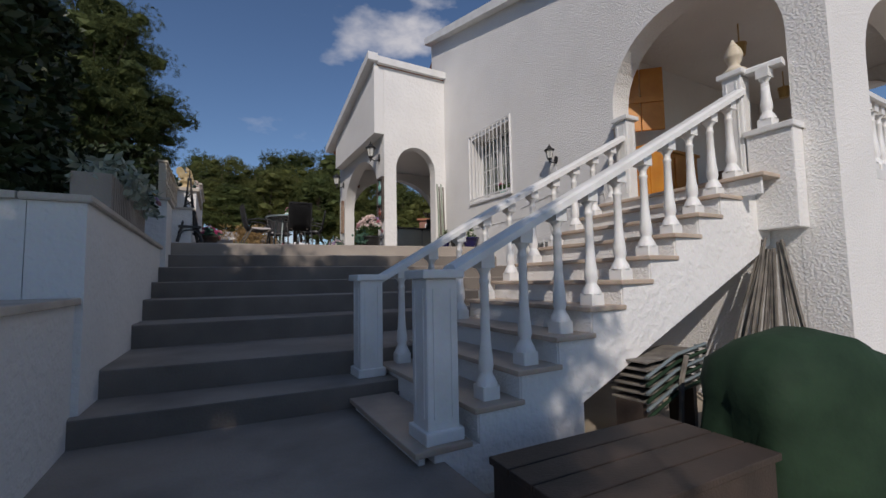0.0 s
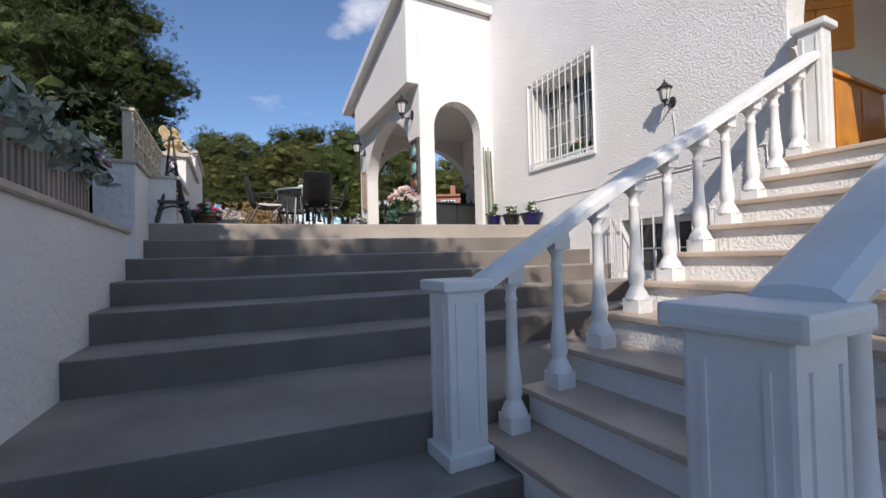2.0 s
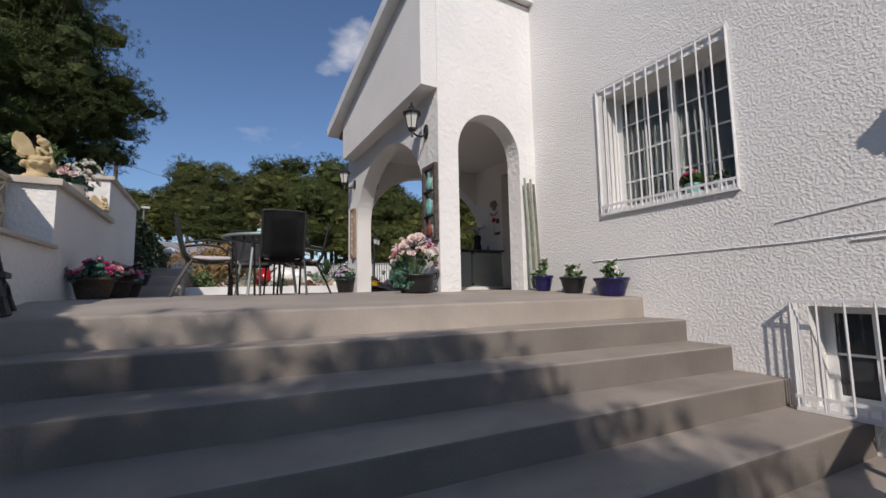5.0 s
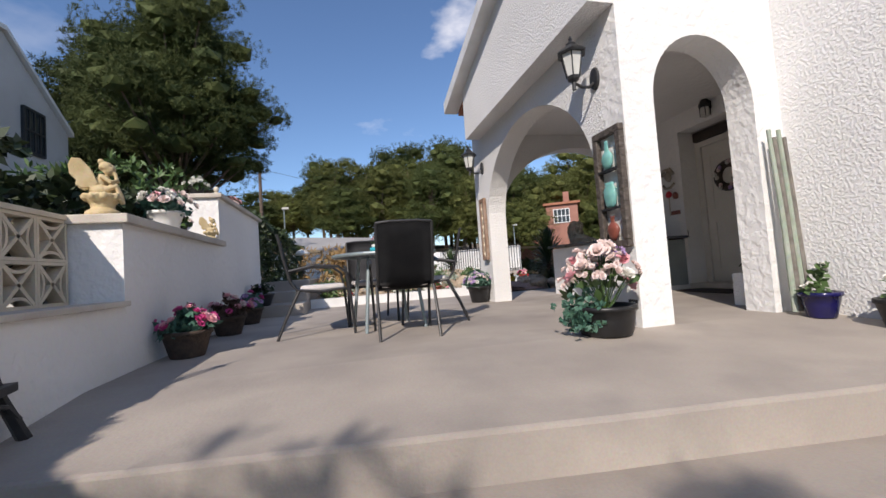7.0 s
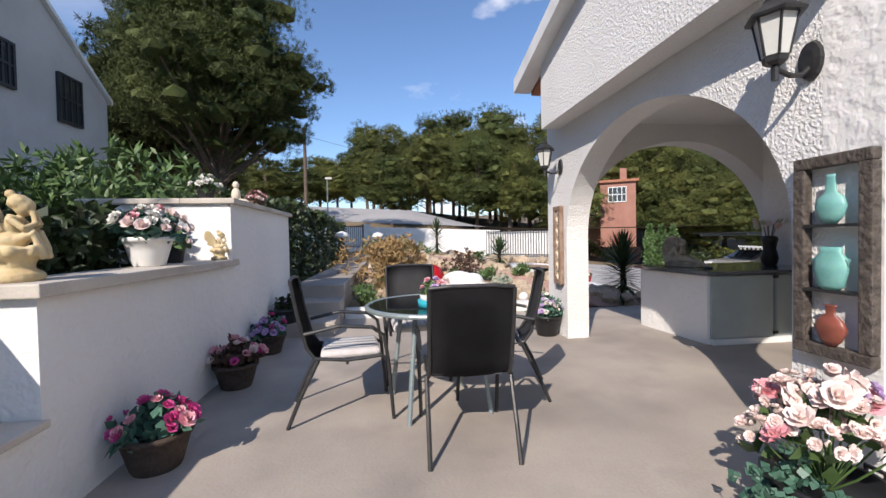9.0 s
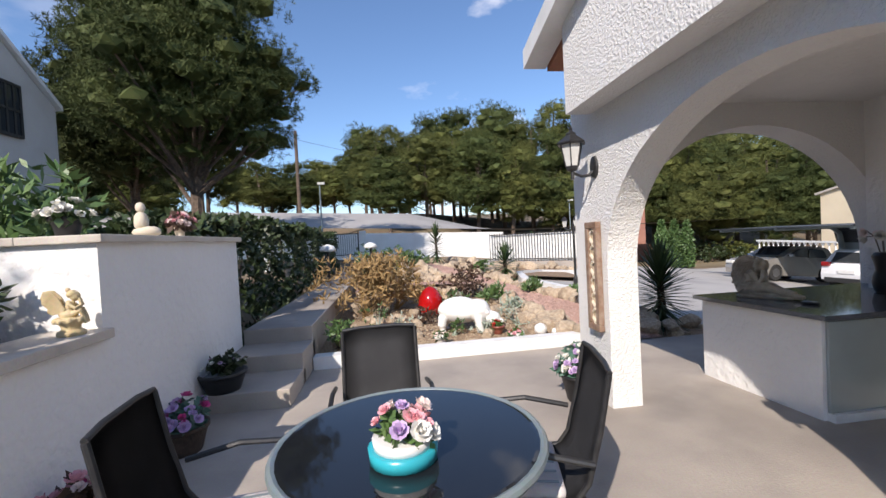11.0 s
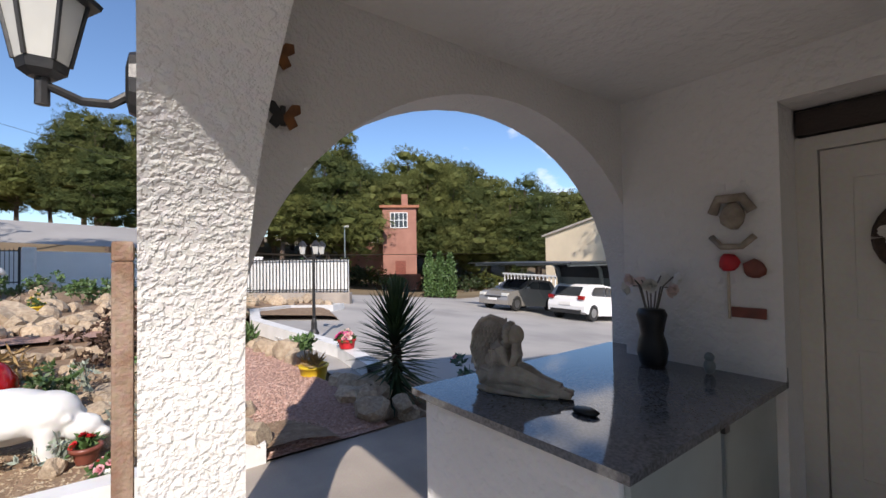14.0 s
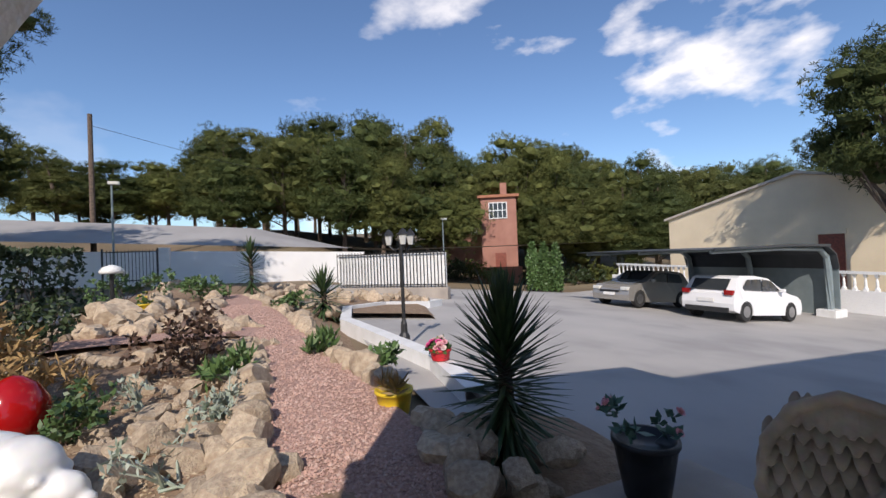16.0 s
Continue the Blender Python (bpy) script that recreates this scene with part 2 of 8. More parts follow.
M_NAVY = mat("dark blue glazed pot", (0.012, 0.010, 0.085), (0.01, 0.01, 0.05), rough=0.2, scale=6, fine=0)
M_BLACKPOT = mat("black plastic pot", (0.010, 0.010, 0.011), (0.016, 0.016, 0.017), rough=0.42, scale=6, fine=40)
M_BASKET = mat("dark brown basket", (0.075, 0.05, 0.035), (0.045, 0.03, 0.022), rough=0.8, scale=30, fine=90, bump=1.0, bump_scale=70)
M_WHITEPOT = mat("white glazed pot", (0.78, 0.77, 0.74), (0.72, 0.71, 0.68), rough=0.3, scale=6, fine=30)
M_TURQ = mat("turquoise pottery", (0.20, 0.46, 0.42), (0.12, 0.34, 0.31), rough=0.45, scale=12, fine=50)
M_BROWNPOT = mat("reddish brown pottery", (0.26, 0.075, 0.05), (0.16, 0.05, 0.035), rough=0.4, scale=12, fine=50)
M_OLDWOOD = mat("carved dark wood", (0.06, 0.048, 0.04), (0.11, 0.09, 0.075), rough=0.6, scale=22, fine=70, bump=1.3, bump_scale=45)
M_RUSTWOOD = mat("weathered brown wood", (0.22, 0.13, 0.085), (0.33, 0.24, 0.18), rough=0.75, scale=14, fine=60, bump=0.6)
M_ORANGE = mat("varnished orange pine", (0.62, 0.27, 0.045), (0.52, 0.20, 0.03), rough=0.38, scale=5, fine=40, bump=0.1)
M_DOOR = mat("cream white door", (0.66, 0.63, 0.57), (0.62, 0.59, 0.53), rough=0.4, scale=3, fine=40)
M_RUST = mat("rust orange painted metal", (0.26, 0.105, 0.03), (0.15, 0.06, 0.02), rough=0.6, scale=25, fine=60)
M_OCHRE = mat("dull yellow painted metal", (0.34, 0.25, 0.05), (0.2, 0.14, 0.03), rough=0.6, scale=25, fine=60)
M_BRASS = mat("brass", (0.55, 0.38, 0.16), (0.45, 0.3, 0.12), rough=0.3, metal=1.0, scale=10, fine=0)
M_TARP = mat("dark green tarpaulin", (0.012, 0.030, 0.016), (0.02, 0.045, 0.024), rough=0.78, scale=4, fine=60, bump=1.6, bump_scale=5, spec=0.25)
M_DARKWOOD = mat("dark brown table boards", (0.055, 0.038, 0.030), (0.035, 0.025, 0.020), rough=0.6, scale=6, fine=80, bump=0.3)
M_CANE = mat("bundled grey canes", (0.22, 0.20, 0.17), (0.13, 0.115, 0.10), rough=0.8, scale=10, fine=60, bump=0.4)
M_CUSHION = mat("pale striped cushion", (0.62, 0.58, 0.56), (0.52, 0.48, 0.47), rough=0.9, scale=10, fine=80, bump=0.3)
M_TURQBOWL = mat("turquoise plastic bowl", (0.02, 0.42, 0.50), (0.02, 0.36, 0.44), rough=0.3, scale=4, fine=0)
M_ROOFTILE = mat("terracotta roof tile", (0.40, 0.17, 0.10), (0.30, 0.12, 0.07), rough=0.85, scale=4, fine=30, bump=0.5)
M_PINKWALL = mat("salmon house wall", (0.36, 0.175, 0.13), (0.29, 0.135, 0.10), rough=0.85, scale=1, fine=30)
M_CREAMWALL = mat("cream house wall", (0.78, 0.66, 0.47), (0.70, 0.59, 0.42), rough=0.88, scale=0.8, fine=30, bump=0.2)
M_CARWHITE = mat("white car paint", (0.80, 0.80, 0.80), (0.78, 0.78, 0.78), rough=0.15, scale=1, fine=0)
M_CARSILVER = mat("beige silver car paint", (0.42, 0.40, 0.37), (0.40, 0.38, 0.35), rough=0.22, metal=0.5, scale=1, fine=0)
M_RUBBER = mat("tyre rubber", (0.02, 0.02, 0.02), (0.03, 0.03, 0.03), rough=0.85, scale=9, fine=40)
M_RIM = mat("alloy rim", (0.5, 0.5, 0.5), (0.42, 0.42, 0.42), rough=0.3, metal=0.9, scale=9, fine=0)
M_LAMPRED = mat("red lamp lens", (0.35, 0.01, 0.01), (0.25, 0.01, 0.01), rough=0.15, fine=0)
M_CANOPY = mat("dark carport membrane", (0.05, 0.055, 0.06), (0.035, 0.04, 0.045), rough=0.5, scale=2, fine=60)
M_STEEL = mat("grey blue steel", (0.26, 0.31, 0.32), (0.22, 0.27, 0.28), rough=0.4, metal=0.3, scale=3, fine=40)
M_MILK = mat("milky lamp glass", (0.62, 0.62, 0.58), (0.55, 0.55, 0.52), rough=0.25, scale=8, fine=0)
M_MAT = mat("brown coir mat", (0.06, 0.045, 0.035), (0.04, 0.03, 0.025), rough=0.95, scale=30, fine=120, bump=0.8)
M_FAR = mat("distant hill scrub", (0.16, 0.17, 0.12), (0.24, 0.22, 0.17), rough=0.95, scale=0.02, fine=0.3)


# ---------------- mesh helpers ----------------
def part(name, bm, material, parent=None, label="", smooth=False):
    me = bpy.data.meshes.new(name)
    bm.normal_update()
    bm.to_mesh(me)
    bm.free()
    me.materials.append(material)
    if smooth:
        me.polygons.foreach_set("use_smooth", [True] * len(me.polygons))
    ob = new(name, me)
    if parent:
        ob.parent = parent
    if label:
        ob["label"] = label
    return ob


def thing(name, label, category, at=(0, 0, 0), rz=0, group="", kind=""):
    ob = new(name)
    ob.empty_display_size = 0.1
    ob.matrix_basis = pose(*at, 0, 0, rz)
    return tagged(ob, label, category, group, kind)


def shared(name, me, parent, m):
    """One more object on a mesh that other pieces use too."""
    ob = new(name, me)
    ob.parent = parent
    ob.matrix_basis = m
    return ob


def box(bm, x0, x1, y0, y1, z0, z1, m=None):
    vs = [bm.verts.new((x, y, z)) for z in (z0, z1) for x, y in ((x0, y0), (x1, y0), (x1, y1), (x0, y1))]
    for f in ((3, 2, 1, 0), (4, 5, 6, 7), (0, 1, 5, 4), (1, 2, 6, 5), (2, 3, 7, 6), (3, 0, 4, 7)):
        bm.faces.new([vs[i] for i in f])
    if m is not None:
        for v in vs:
            v.co = m @ v.co
    return vs


def bbox(x0, x1, y0, y1, z0, z1, bevel=0.0):
    bm = bmesh.new()
    box(bm, x0, x1, y0, y1, z0, z1)
    if bevel:
        bmesh.ops.bevel(bm, geom=bm.edges[:], offset=bevel, segments=2, profile=0.6, affect="EDGES")
    return bm


def tube(bm, pts, r, n=8, r1=None, cap=True):
    """A round bar through the points, tapering from r to r1."""
    r1 = r if r1 is None else r1
    pts = [Vector(p) for p in pts]
    rings = []
    for i, p in enumerate(pts):
        d = (pts[min(i + 1, len(pts) - 1)] - pts[max(i - 1, 0)]).normalized()
        side = d.cross(Vector((0, 0, 1)))
        if side.length < 1e-3:
            side = d.cross(Vector((0, 1, 0)))
        side.normalize()
        up = side.cross(d)
        k = r + (r1 - r) * i / max(1, len(pts) - 1)
        rings.append([bm.verts.new(p + (side * math.cos(a) + up * math.sin(a)) * k) for a in (2 * math.pi * j / n for j in range(n))])
    for a, b in zip(rings, rings[1:]):
        for j in range(n):
            bm.faces.new((a[j], a[(j + 1) % n], b[(j + 1) % n], b[j]))
    if cap:
        bm.faces.new(rings[0][::-1])
        bm.faces.new(rings[-1])


def lathe(bm, profile, n=16, at=(0, 0, 0), squash=(1, 1)):
    """A turned body: (radius, height) pairs from the bottom up."""
    rings = []
    for r, z in profile:
        rings.append([bm.verts.new((at[0] + squash[0] * r * math.cos(a), at[1] + squash[1] * r * math.sin(a), at[2] + z)) for a in (2 * math.pi * j / n for j in range(n))])
    for a, b in zip(rings, rings[1:]):
        for j in range(n):
            bm.faces.new((a[j], a[(j + 1) % n], b[(j + 1) % n], b[j]))
    bm.faces.new(rings[0][::-1])
    bm.faces.new(rings[-1])


def prism(bm, outline, depth, axis="y", at=0.0):
    """An outline, counted in the two other axes, drawn out along an axis from at to at + depth."""
    def place(a, b, c):
        return {"x": (c, a, b), "y": (a, c, b), "z": (a, b, c)}[axis]
    lo = [bm.verts.new(place(a, b, at)) for a, b in outline]
    hi = [bm.verts.new(place(a, b, at + depth)) for a, b in outline]
    k = len(outline)
    caps = [bm.faces.new(lo), bm.faces.new(hi[::-1])]
    for i in range(k):
        bm.faces.new((lo[(i + 1) % k], lo[i], hi[i], hi[(i + 1) % k]))
    bm.normal_update()
    bmesh.ops.triangulate(bm, faces=caps)
    bmesh.ops.recalc_face_normals(bm, faces=bm.faces[:])


def arch(a, b, floor, spring, crown, n=20):
    """The outline of an arched opening, from its foot at a to its foot at b."""
    c, w, h = (a + b) / 2, (b - a) / 2, crown - spring
    return [(a, floor)] + [(c - w * math.cos(t), spring + h * math.sin(t)) for t in (math.pi * i / n for i in range(n + 1))] + [(b, floor)]


def blob(bm, at, size, seed, rough=0.25, sub=2, squash=(1, 1, 1), cut=1.7):
    """A lump of stone or of clay."""
    made = bmesh.ops.create_icosphere(bm, subdivisions=sub, radius=1.0)["verts"]
    off = Vector((seed * 3.7, seed * 1.9, seed * 5.3))
    for v in made:
        k = 1 + rough * (noise.noise(v.co * cut + off) * 1.6 + 0.5 * noise.noise(v.co * 4.1 + off))
        v.co = Vector((v.co.x * squash[0], v.co.y * squash[1], v.co.z * squash[2])) * size * k + Vector(at)


rnd = random.Random(7)


def tuft(bm, at, size, count, up=0.3, width=0.22, rng=rnd, out=None):
    """A spray of pointed leaves."""
    at = Vector(at)
    for _ in range(count):
        d = Vector((rng.gauss(0, 1), rng.gauss(0, 1), rng.gauss(0, 1) + up))
        if out is not None:
            d += out * 1.2
        d.normalize()
        s = d.cross(Vector((rng.gauss(0, 1), rng.gauss(0, 1), rng.gauss(0, 1)))).normalized() * size * width
        k = size * rng.uniform(0.6, 1.25)
        a = at + d * (k * 0.15)
        vs = [bm.verts.new(p) for p in (a - s * 0.5, a + d * k * 0.5 + s * 0.2 - s * 1.0, a + d * k, a + d * k * 0.5 + s)]
        bm.faces.new(vs)


def leaf_mesh(points, size, count, up=0.3, width=0.22, seed=1):
    """Sprays of leaves at many points, quick to build: one bmesh of quads."""
    rng = np.random.default_rng(seed)
    n = len(points) * count
    base = np.repeat(np.array(points, float), count, axis=0)
    d = rng.normal(size=(n, 3))
    d[:, 2] += up
    d /= np.linalg.norm(d, axis=1)[:, None]
    s = np.cross(d, rng.normal(size=(n, 3)))
    s /= np.linalg.norm(s, axis=1)[:, None] + 1e-9
    k = size * rng.uniform(0.6, 1.25, (n, 1))
    s = s * size * width
    q = np.stack([base - s * 0.3, base + d * k * 0.5 - s, base + d * k, base + d * k * 0.5 + s], axis=1).reshape(-1, 3)
    me = bpy.data.meshes.new("leaves")
    me.from_pydata(q.tolist(), [], np.arange(4 * n).reshape(-1, 4).tolist())
    return me


# ---------------- ground ----------------
def ease(v, a, b):
    t = min(1.0, max(0.0, (v - a) / (b - a)))
    return t * t * (3 - 2 * t)


def drive_z(x, y):
    return -0.13 + 0.03 * min(12.0, max(0.0, y - 16)) - 0.10 * min(15.0, max(0.0, x - 6.5))


def ground_z(x, y):
    """The lie of the land: the lower yard in the south, the drive falling eastwards, the wooded hill in the north."""
    z = drive_z(x, y) - 0.05
    z += 4.6 * ease(y - 0.25 * x, 31, 62) + 7.0 * ease(math.hypot(x - 5, y - 13), 62, 170) * ease(y, 10, 60)
    z -= 1.85 * (1 - ease(y, 8.0, 15.0)) * ease(x, 1.0, 3.0)
    z -= 1.4 * (1 - ease(y, -2.0, 5.0)) * (1 - ease(x, 0.5, 3.0)) * ease(x, -1.5, 0.5)
    z -= 9.0 * ease(x, 30, 120) * (1 - ease(y, 10, 60))
    return z


def grid_mesh(xs, ys, height):
    bm = bmesh.new()
    rows = [[bm.verts.new((x, y, height(x, y))) for x in xs] for y in ys]
    for a, b in zip(rows, rows[1:]):
        for j in range(len(xs) - 1):
            bm.faces.new((a[j], a[j + 1], b[j + 1], b[j]))
    return bm


def steps_out(lo, hi, fine, far):
    """Coordinates, fine in the middle and ever wider towards the horizon."""
    mid = [lo + i * fine for i in range(int((hi - lo) / fine) + 1)]
    out, d = [], fine
    v = hi
    while v < far:
        d *= 1.22
        v += d
        out.append(v)
    left, d, v = [], fine, lo
    while v > -far:
        d *= 1.22
        v -= d
        left.append(v)
    return left[::-1] + mid + out


ground = part("ground", grid_mesh(steps_out(-12, 36, 0.8, 1500), steps_out(-8, 60, 0.8, 1500), lambda x, y: ground_z(x, y) - 0.02 - (2.3 if -1.2 < x < 8 and 1 < y < 15.2 else 0.0)), M_EARTH)
tagged(ground, "dry brown earth with pine needles under the trees", "ground", kind="structure")

# the drive, east of the garden, and the street that climbs behind it
bm = bmesh.new()
cols = [6.3 + 0.7 * i for i in range(34)]
rows = [13.9 + 0.8 * j for j in range(26)]
drive = part("road", grid_mesh(cols, rows, lambda x, y: drive_z(x, y) + 0.01), M_DRIVE)
bm.free()
tagged(drive, "pale grey worn asphalt drive with faint patches", "drive", kind="structure")

X_WALL = 5.70
# front edges of the concrete steps: y at the garden wall, y at the house, height; they run askew
EDGE = [(9.43, 8.80, -0.085), (9.10, 8.40, -0.285), (8.60, 8.02, -0.48), (8.11, 7.63, -0.68), (7.60, 7.20, -0.875), (7.09, 6.75, -1.10), (6.01, 5.46, -1.336), (5.505, 5.215, -1.55)]
Z_LAND = -1.74


def edge_y(i, x):
    a, b, _ = EDGE[i]
    return a + (b - a) * (x - 0.40) / 5.25


def wall_x(y):
    """The face of the garden wall beside the steps."""
    return 0.29 + 0.034 * (y - 5.5)


def terrace_z(x, y):
    """The terrace falls a little towards the steps."""
    return -0.085 * min(1.0, max(0.0, (10.3 - y) / (10.3 - edge_y(0, x))))


bm = bmesh.new()
cols = [0.35 + 0.25 * i for i in range(22)] + [6.2, 6.8, 7.4]
grid = []
for x in cols:
    f = edge_y(0, min(x, 5.7)) + 0.014 * noise.noise(Vector((x * 1.3, 3.1, 0.3)))
    ys = [f, f + 0.004, f + 0.018] + [f + (10.3 - f) * k / 5 for k in range(1, 6)] + [11.3, 12.3, 13.3, 14.3, 15.3]
    grid.append([bm.verts.new((x, f, -0.6))] + [bm.verts.new((x, y, terrace_z(x, y) - (0.018 if k == 0 else 0.006 if k == 1 else 0))) for k, y in enumerate(ys)])
for a, b in zip(grid, grid[1:]):
    for k in range(len(a) - 1):
        bm.faces.new((a[k], b[k], b[k + 1], a[k + 1]))
box(bm, 0.36, 7.39, 9.50, 15.29, -0.6, -0.12)
terrace = part("floor", bm, M_CONC)
tagged(terrace, "grey brown trowelled concrete terrace floor", "terrace floor", kind="structure")

# concrete flight: every step is a slab with a worn nose
stairs = thing("garden_stairs", "wide grey concrete garden steps between the white walls", "stairs", kind="structure")
for i in range(1, 9):
    z = EDGE[i][2] if i < 8 else Z_LAND
    x0, x1 = (0.22, 5.70) if i < 7 else (0.22, 2.50 if i == 7 else 2.22)
    bm = bmesh.new()
    wob = [x0 + (x1 - x0) * k / 18 for k in range(19)]
    front = [edge_y(i, xx) + 0.016 * noise.noise(Vector((xx * 1.3, i * 7.1, 0.3))) if i < 8 else -3.0 for xx in wob]
    out = [(wob[k], front[k]) for k in range(19)] + [(x1, edge_y(i - 1, x1) + 0.03), (x0, edge_y(i - 1, x0) + 0.03)]
    prism(bm, out, z + 2.2, "z", -2.2)
    top = [e for e in bm.edges if all(v.co.z > z - 1e-4 for v in e.verts) and all(v.co.y < edge_y(i, v.co.x) + 0.03 for v in e.verts)] if i < 8 else []
    if top:
        bmesh.ops.bevel(bm, geom=top, offset=0.018, segments=3, profile=0.5, affect="EDGES")
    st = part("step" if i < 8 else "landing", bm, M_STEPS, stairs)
    # faces turned to the front take the darker riser tone
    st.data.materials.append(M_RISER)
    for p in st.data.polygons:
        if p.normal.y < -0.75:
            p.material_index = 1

# lower yard under the house stairs
yard = part("pavement", bbox(2.20, 16.0, -14.0, 5.9, -2.10, -1.98), M_PAVE)
tagged(yard, "pale paved yard below the house", "paving", kind="structure")


def wall(name, bm, material, label, category="wall"):
    return tagged(part(name, bm, material), label, category, kind="structure")


# ---------------- house ----------------
# west wall with the veranda arch, the barred window and the cellar window
CORNER_Y, TOP_N, TOP_M, TOP_S = 3.43, 5.18, 3.83, 3.15
WIN = (7.86, 9.16, 0.86, 2.16)
CEL = (6.42, 7.48, -0.86, -0.14)
bm = bmesh.new()
prism(bm, [(CORNER_Y, -2.1)] + [(CORNER_Y, TOP_S)] + [(5.95, TOP_M), (5.95, -2.1), (5.66, -2.1)] + arch(3.73, 5.66, 0.19, 1.58, 2.50)[::-1] + [(3.73, -2.1)], 0.32, "x", X_WALL)
wall("wall_west_arch", bm, M_STUCCO, "rough white stucco wall with an open arch")
bm = bmesh.new()
prism(bm, [(3.725, -2.1), (5.665, -2.1), (5.665, 0.188), (3.725, 0.188)], 0.315, "x", X_WALL + 0.003)
wall("wall_west_base", bm, M_STUCCO, "white stucco wall under the veranda arch")
bm = bmesh.new()
for y0, y1, z0, z1 in ((5.95, CEL[0], -2.1, 0.3), (CEL[1], 10.9, -2.1, 0.3), (CEL[0], CEL[1], -2.1, CEL[2]), (CEL[0], CEL[1], CEL[3], 0.3),
                       (5.95, WIN[0], 0.3, 3.4), (WIN[1], 10.62, 0.3, 3.4), (WIN[0], WIN[1], 0.3, WIN[2]), (WIN[0], WIN[1], WIN[3], 3.4)):
    box(bm, X_WALL, X_WALL + 0.32, y0, y1, z0, z1)
prism(bm, [(5.95, 3.4), (10.9, 3.4), (10.9, TOP_N), (5.95, TOP_M)], 0.32, "x", X_WALL)
wall("wall_west", bm, M_STUCCO, "rough white stucco house wall with wires")
bm = bmesh.new()
prism(bm, [(3.28, TOP_S - 0.10), (10.98, TOP_N - 0.02), (10.98, TOP_N + 0.15), (3.28, TOP_S + 0.07)], 0.62, "x", X_WALL - 0.16)
wall("trim_verge", bm, M_PAINT, "white painted sloping roof verge of the house", "roof edge")
bm = bmesh.new()
prism(bm, [(3.25, TOP_S + 0.0), (10.95, TOP_N + 0.08), (13.98, 2.55), (13.98, 2.45), (10.95, TOP_N - 0.10), (3.25, TOP_S - 0.12)], 8.2, "x", X_WALL + 0.20)
wall("roof", bm, M_ROOFTILE, "low tiled house roof", "roof")
# south face with its arches, and the closing walls
bm = bmesh.new()
prism(bm, [(6.02, -2.1), (6.02, 3.0), (10.62, 3.0), (10.62, -2.1)] + [(9.3, -2.1)] + [(9.3, 0.19)] + arch(6.55, 9.2, 0.19, 1.35, 2.3)[::-1][1:] + [(6.55, -2.1)], 0.30, "y", CORNER_Y)
wall("wall_south", bm, M_STUCCO, "white stucco south wall with an arched veranda opening")
bm = bmesh.new()
box(bm, 6.5, 9.35, CORNER_Y + 0.02, CORNER_Y + 0.28, -2.1, 0.188)
wall("wall_south_base", bm, M_STUCCO, "white stucco parapet wall of the veranda")
bm = bmesh.new()
prism(bm, [(6.2, -2.1), (13.65, -2.1), (13.65, 2.5), (10.95, 4.9), (6.2, 3.6)], 0.3, "x", 13.6)
wall("wall_east", bm, M_RENDER, "white rendered house wall")
bm = bmesh.new()
box(bm, 7.61, 13.9, 13.65, 13.95, -2.1, 2.45)
wall("wall_north", bm, M_RENDER, "white rendered house wall towards the drive")
# veranda: floor, inner walls, ceiling
bm = bmesh.new()
box(bm, 6.02, 11.5, 3.73, 7.0, 0.0, 0.19)
box(bm, 5.66, 6.03, 3.735, 5.655, 0.02, 0.193)
wall("floor_veranda", bm, M_TREAD, "polished stone veranda floor", "floor")
bm = bmesh.new()
box(bm, 6.02, 11.5, 3.73, 7.0, 2.62, 2.7)
wall("ceiling_veranda", bm, M_RENDER, "white veranda ceiling", "ceiling")
bm = bmesh.new()
box(bm, 6.03, 11.5, 5.98, 6.2, 0.19, 2.62)
wall("wall_veranda", bm, M_RENDER, "white inner veranda wall")
bm = bmesh.new()
prism(bm, ([(3.73, 0.19), (3.73, 2.62), (5.98, 2.62), (5.98, 0.19), (5.75, 0.19), (5.75, 2.0), (5.08, 2.0), (5.08, 0.19)] + arch(4.08, 4.88, 0.19, 1.95, 2.42, 20)[::-1])[::-1], 0.2, "x", 10.4)
wall("wall_veranda_end", bm, M_RENDER, "white veranda end wall with a doorway and an arched opening")
bm = bmesh.new()
box(bm, 10.42, 10.58, 4.082, 4.878, 0.19, 1.0)
wall("wall_veranda_parapet", bm, M_RENDER, "white parapet in the arched veranda opening")
bm = bmesh.new()
box(bm, 10.6, 13.9, 6.0, 6.198, -2.1, 4.2)
wall("wall_south_wing", bm, M_RENDER, "white rendered wall of the house wing")

# ---------------- porch ----------------
PX, PXI, PY, PYI, PN, PNI = 4.20, 4.46, 10.30, 10.56, 13.95, 13.65
bm = bmesh.new()
prism(bm, [(10.554, 0.0), (10.554, 2.47), (13.68, 2.47), (13.68, 0.0)] + arch(10.70, 13.387, 0.0, 1.18, 2.24, 28)[::-1], PXI - PX, "x", PX)
wall("wall_porch_front", bm, M_LUMPY, "rough white stucco porch wall with a wide arch")
bm = bmesh.new()
prism(bm, [(PX, 2.40), (PX, 4.0), (5.70, 4.0), (5.70, 0.0)] + arch(4.475, 5.43, 0.0, 1.72, 2.25)[::-1] + [(PX, 0.0)], 0.25, "y", PY + 0.002)
wall("wall_porch_south", bm, M_RENDER, "white porch side wall with a narrow arch")
bm = bmesh.new()
prism(bm, [(10.305, 2.45), (13.56, 2.45), (13.56, 3.28), (10.305, 4.10)], 0.217, "x", 3.98)
box(bm, 4.197, 4.45, 10.56, 13.56, 2.472, 3.2)
wall("wall_porch_gable", bm, M_STUCCO, "white stucco wall above the porch arch, jutting out")
bm = bmesh.new()
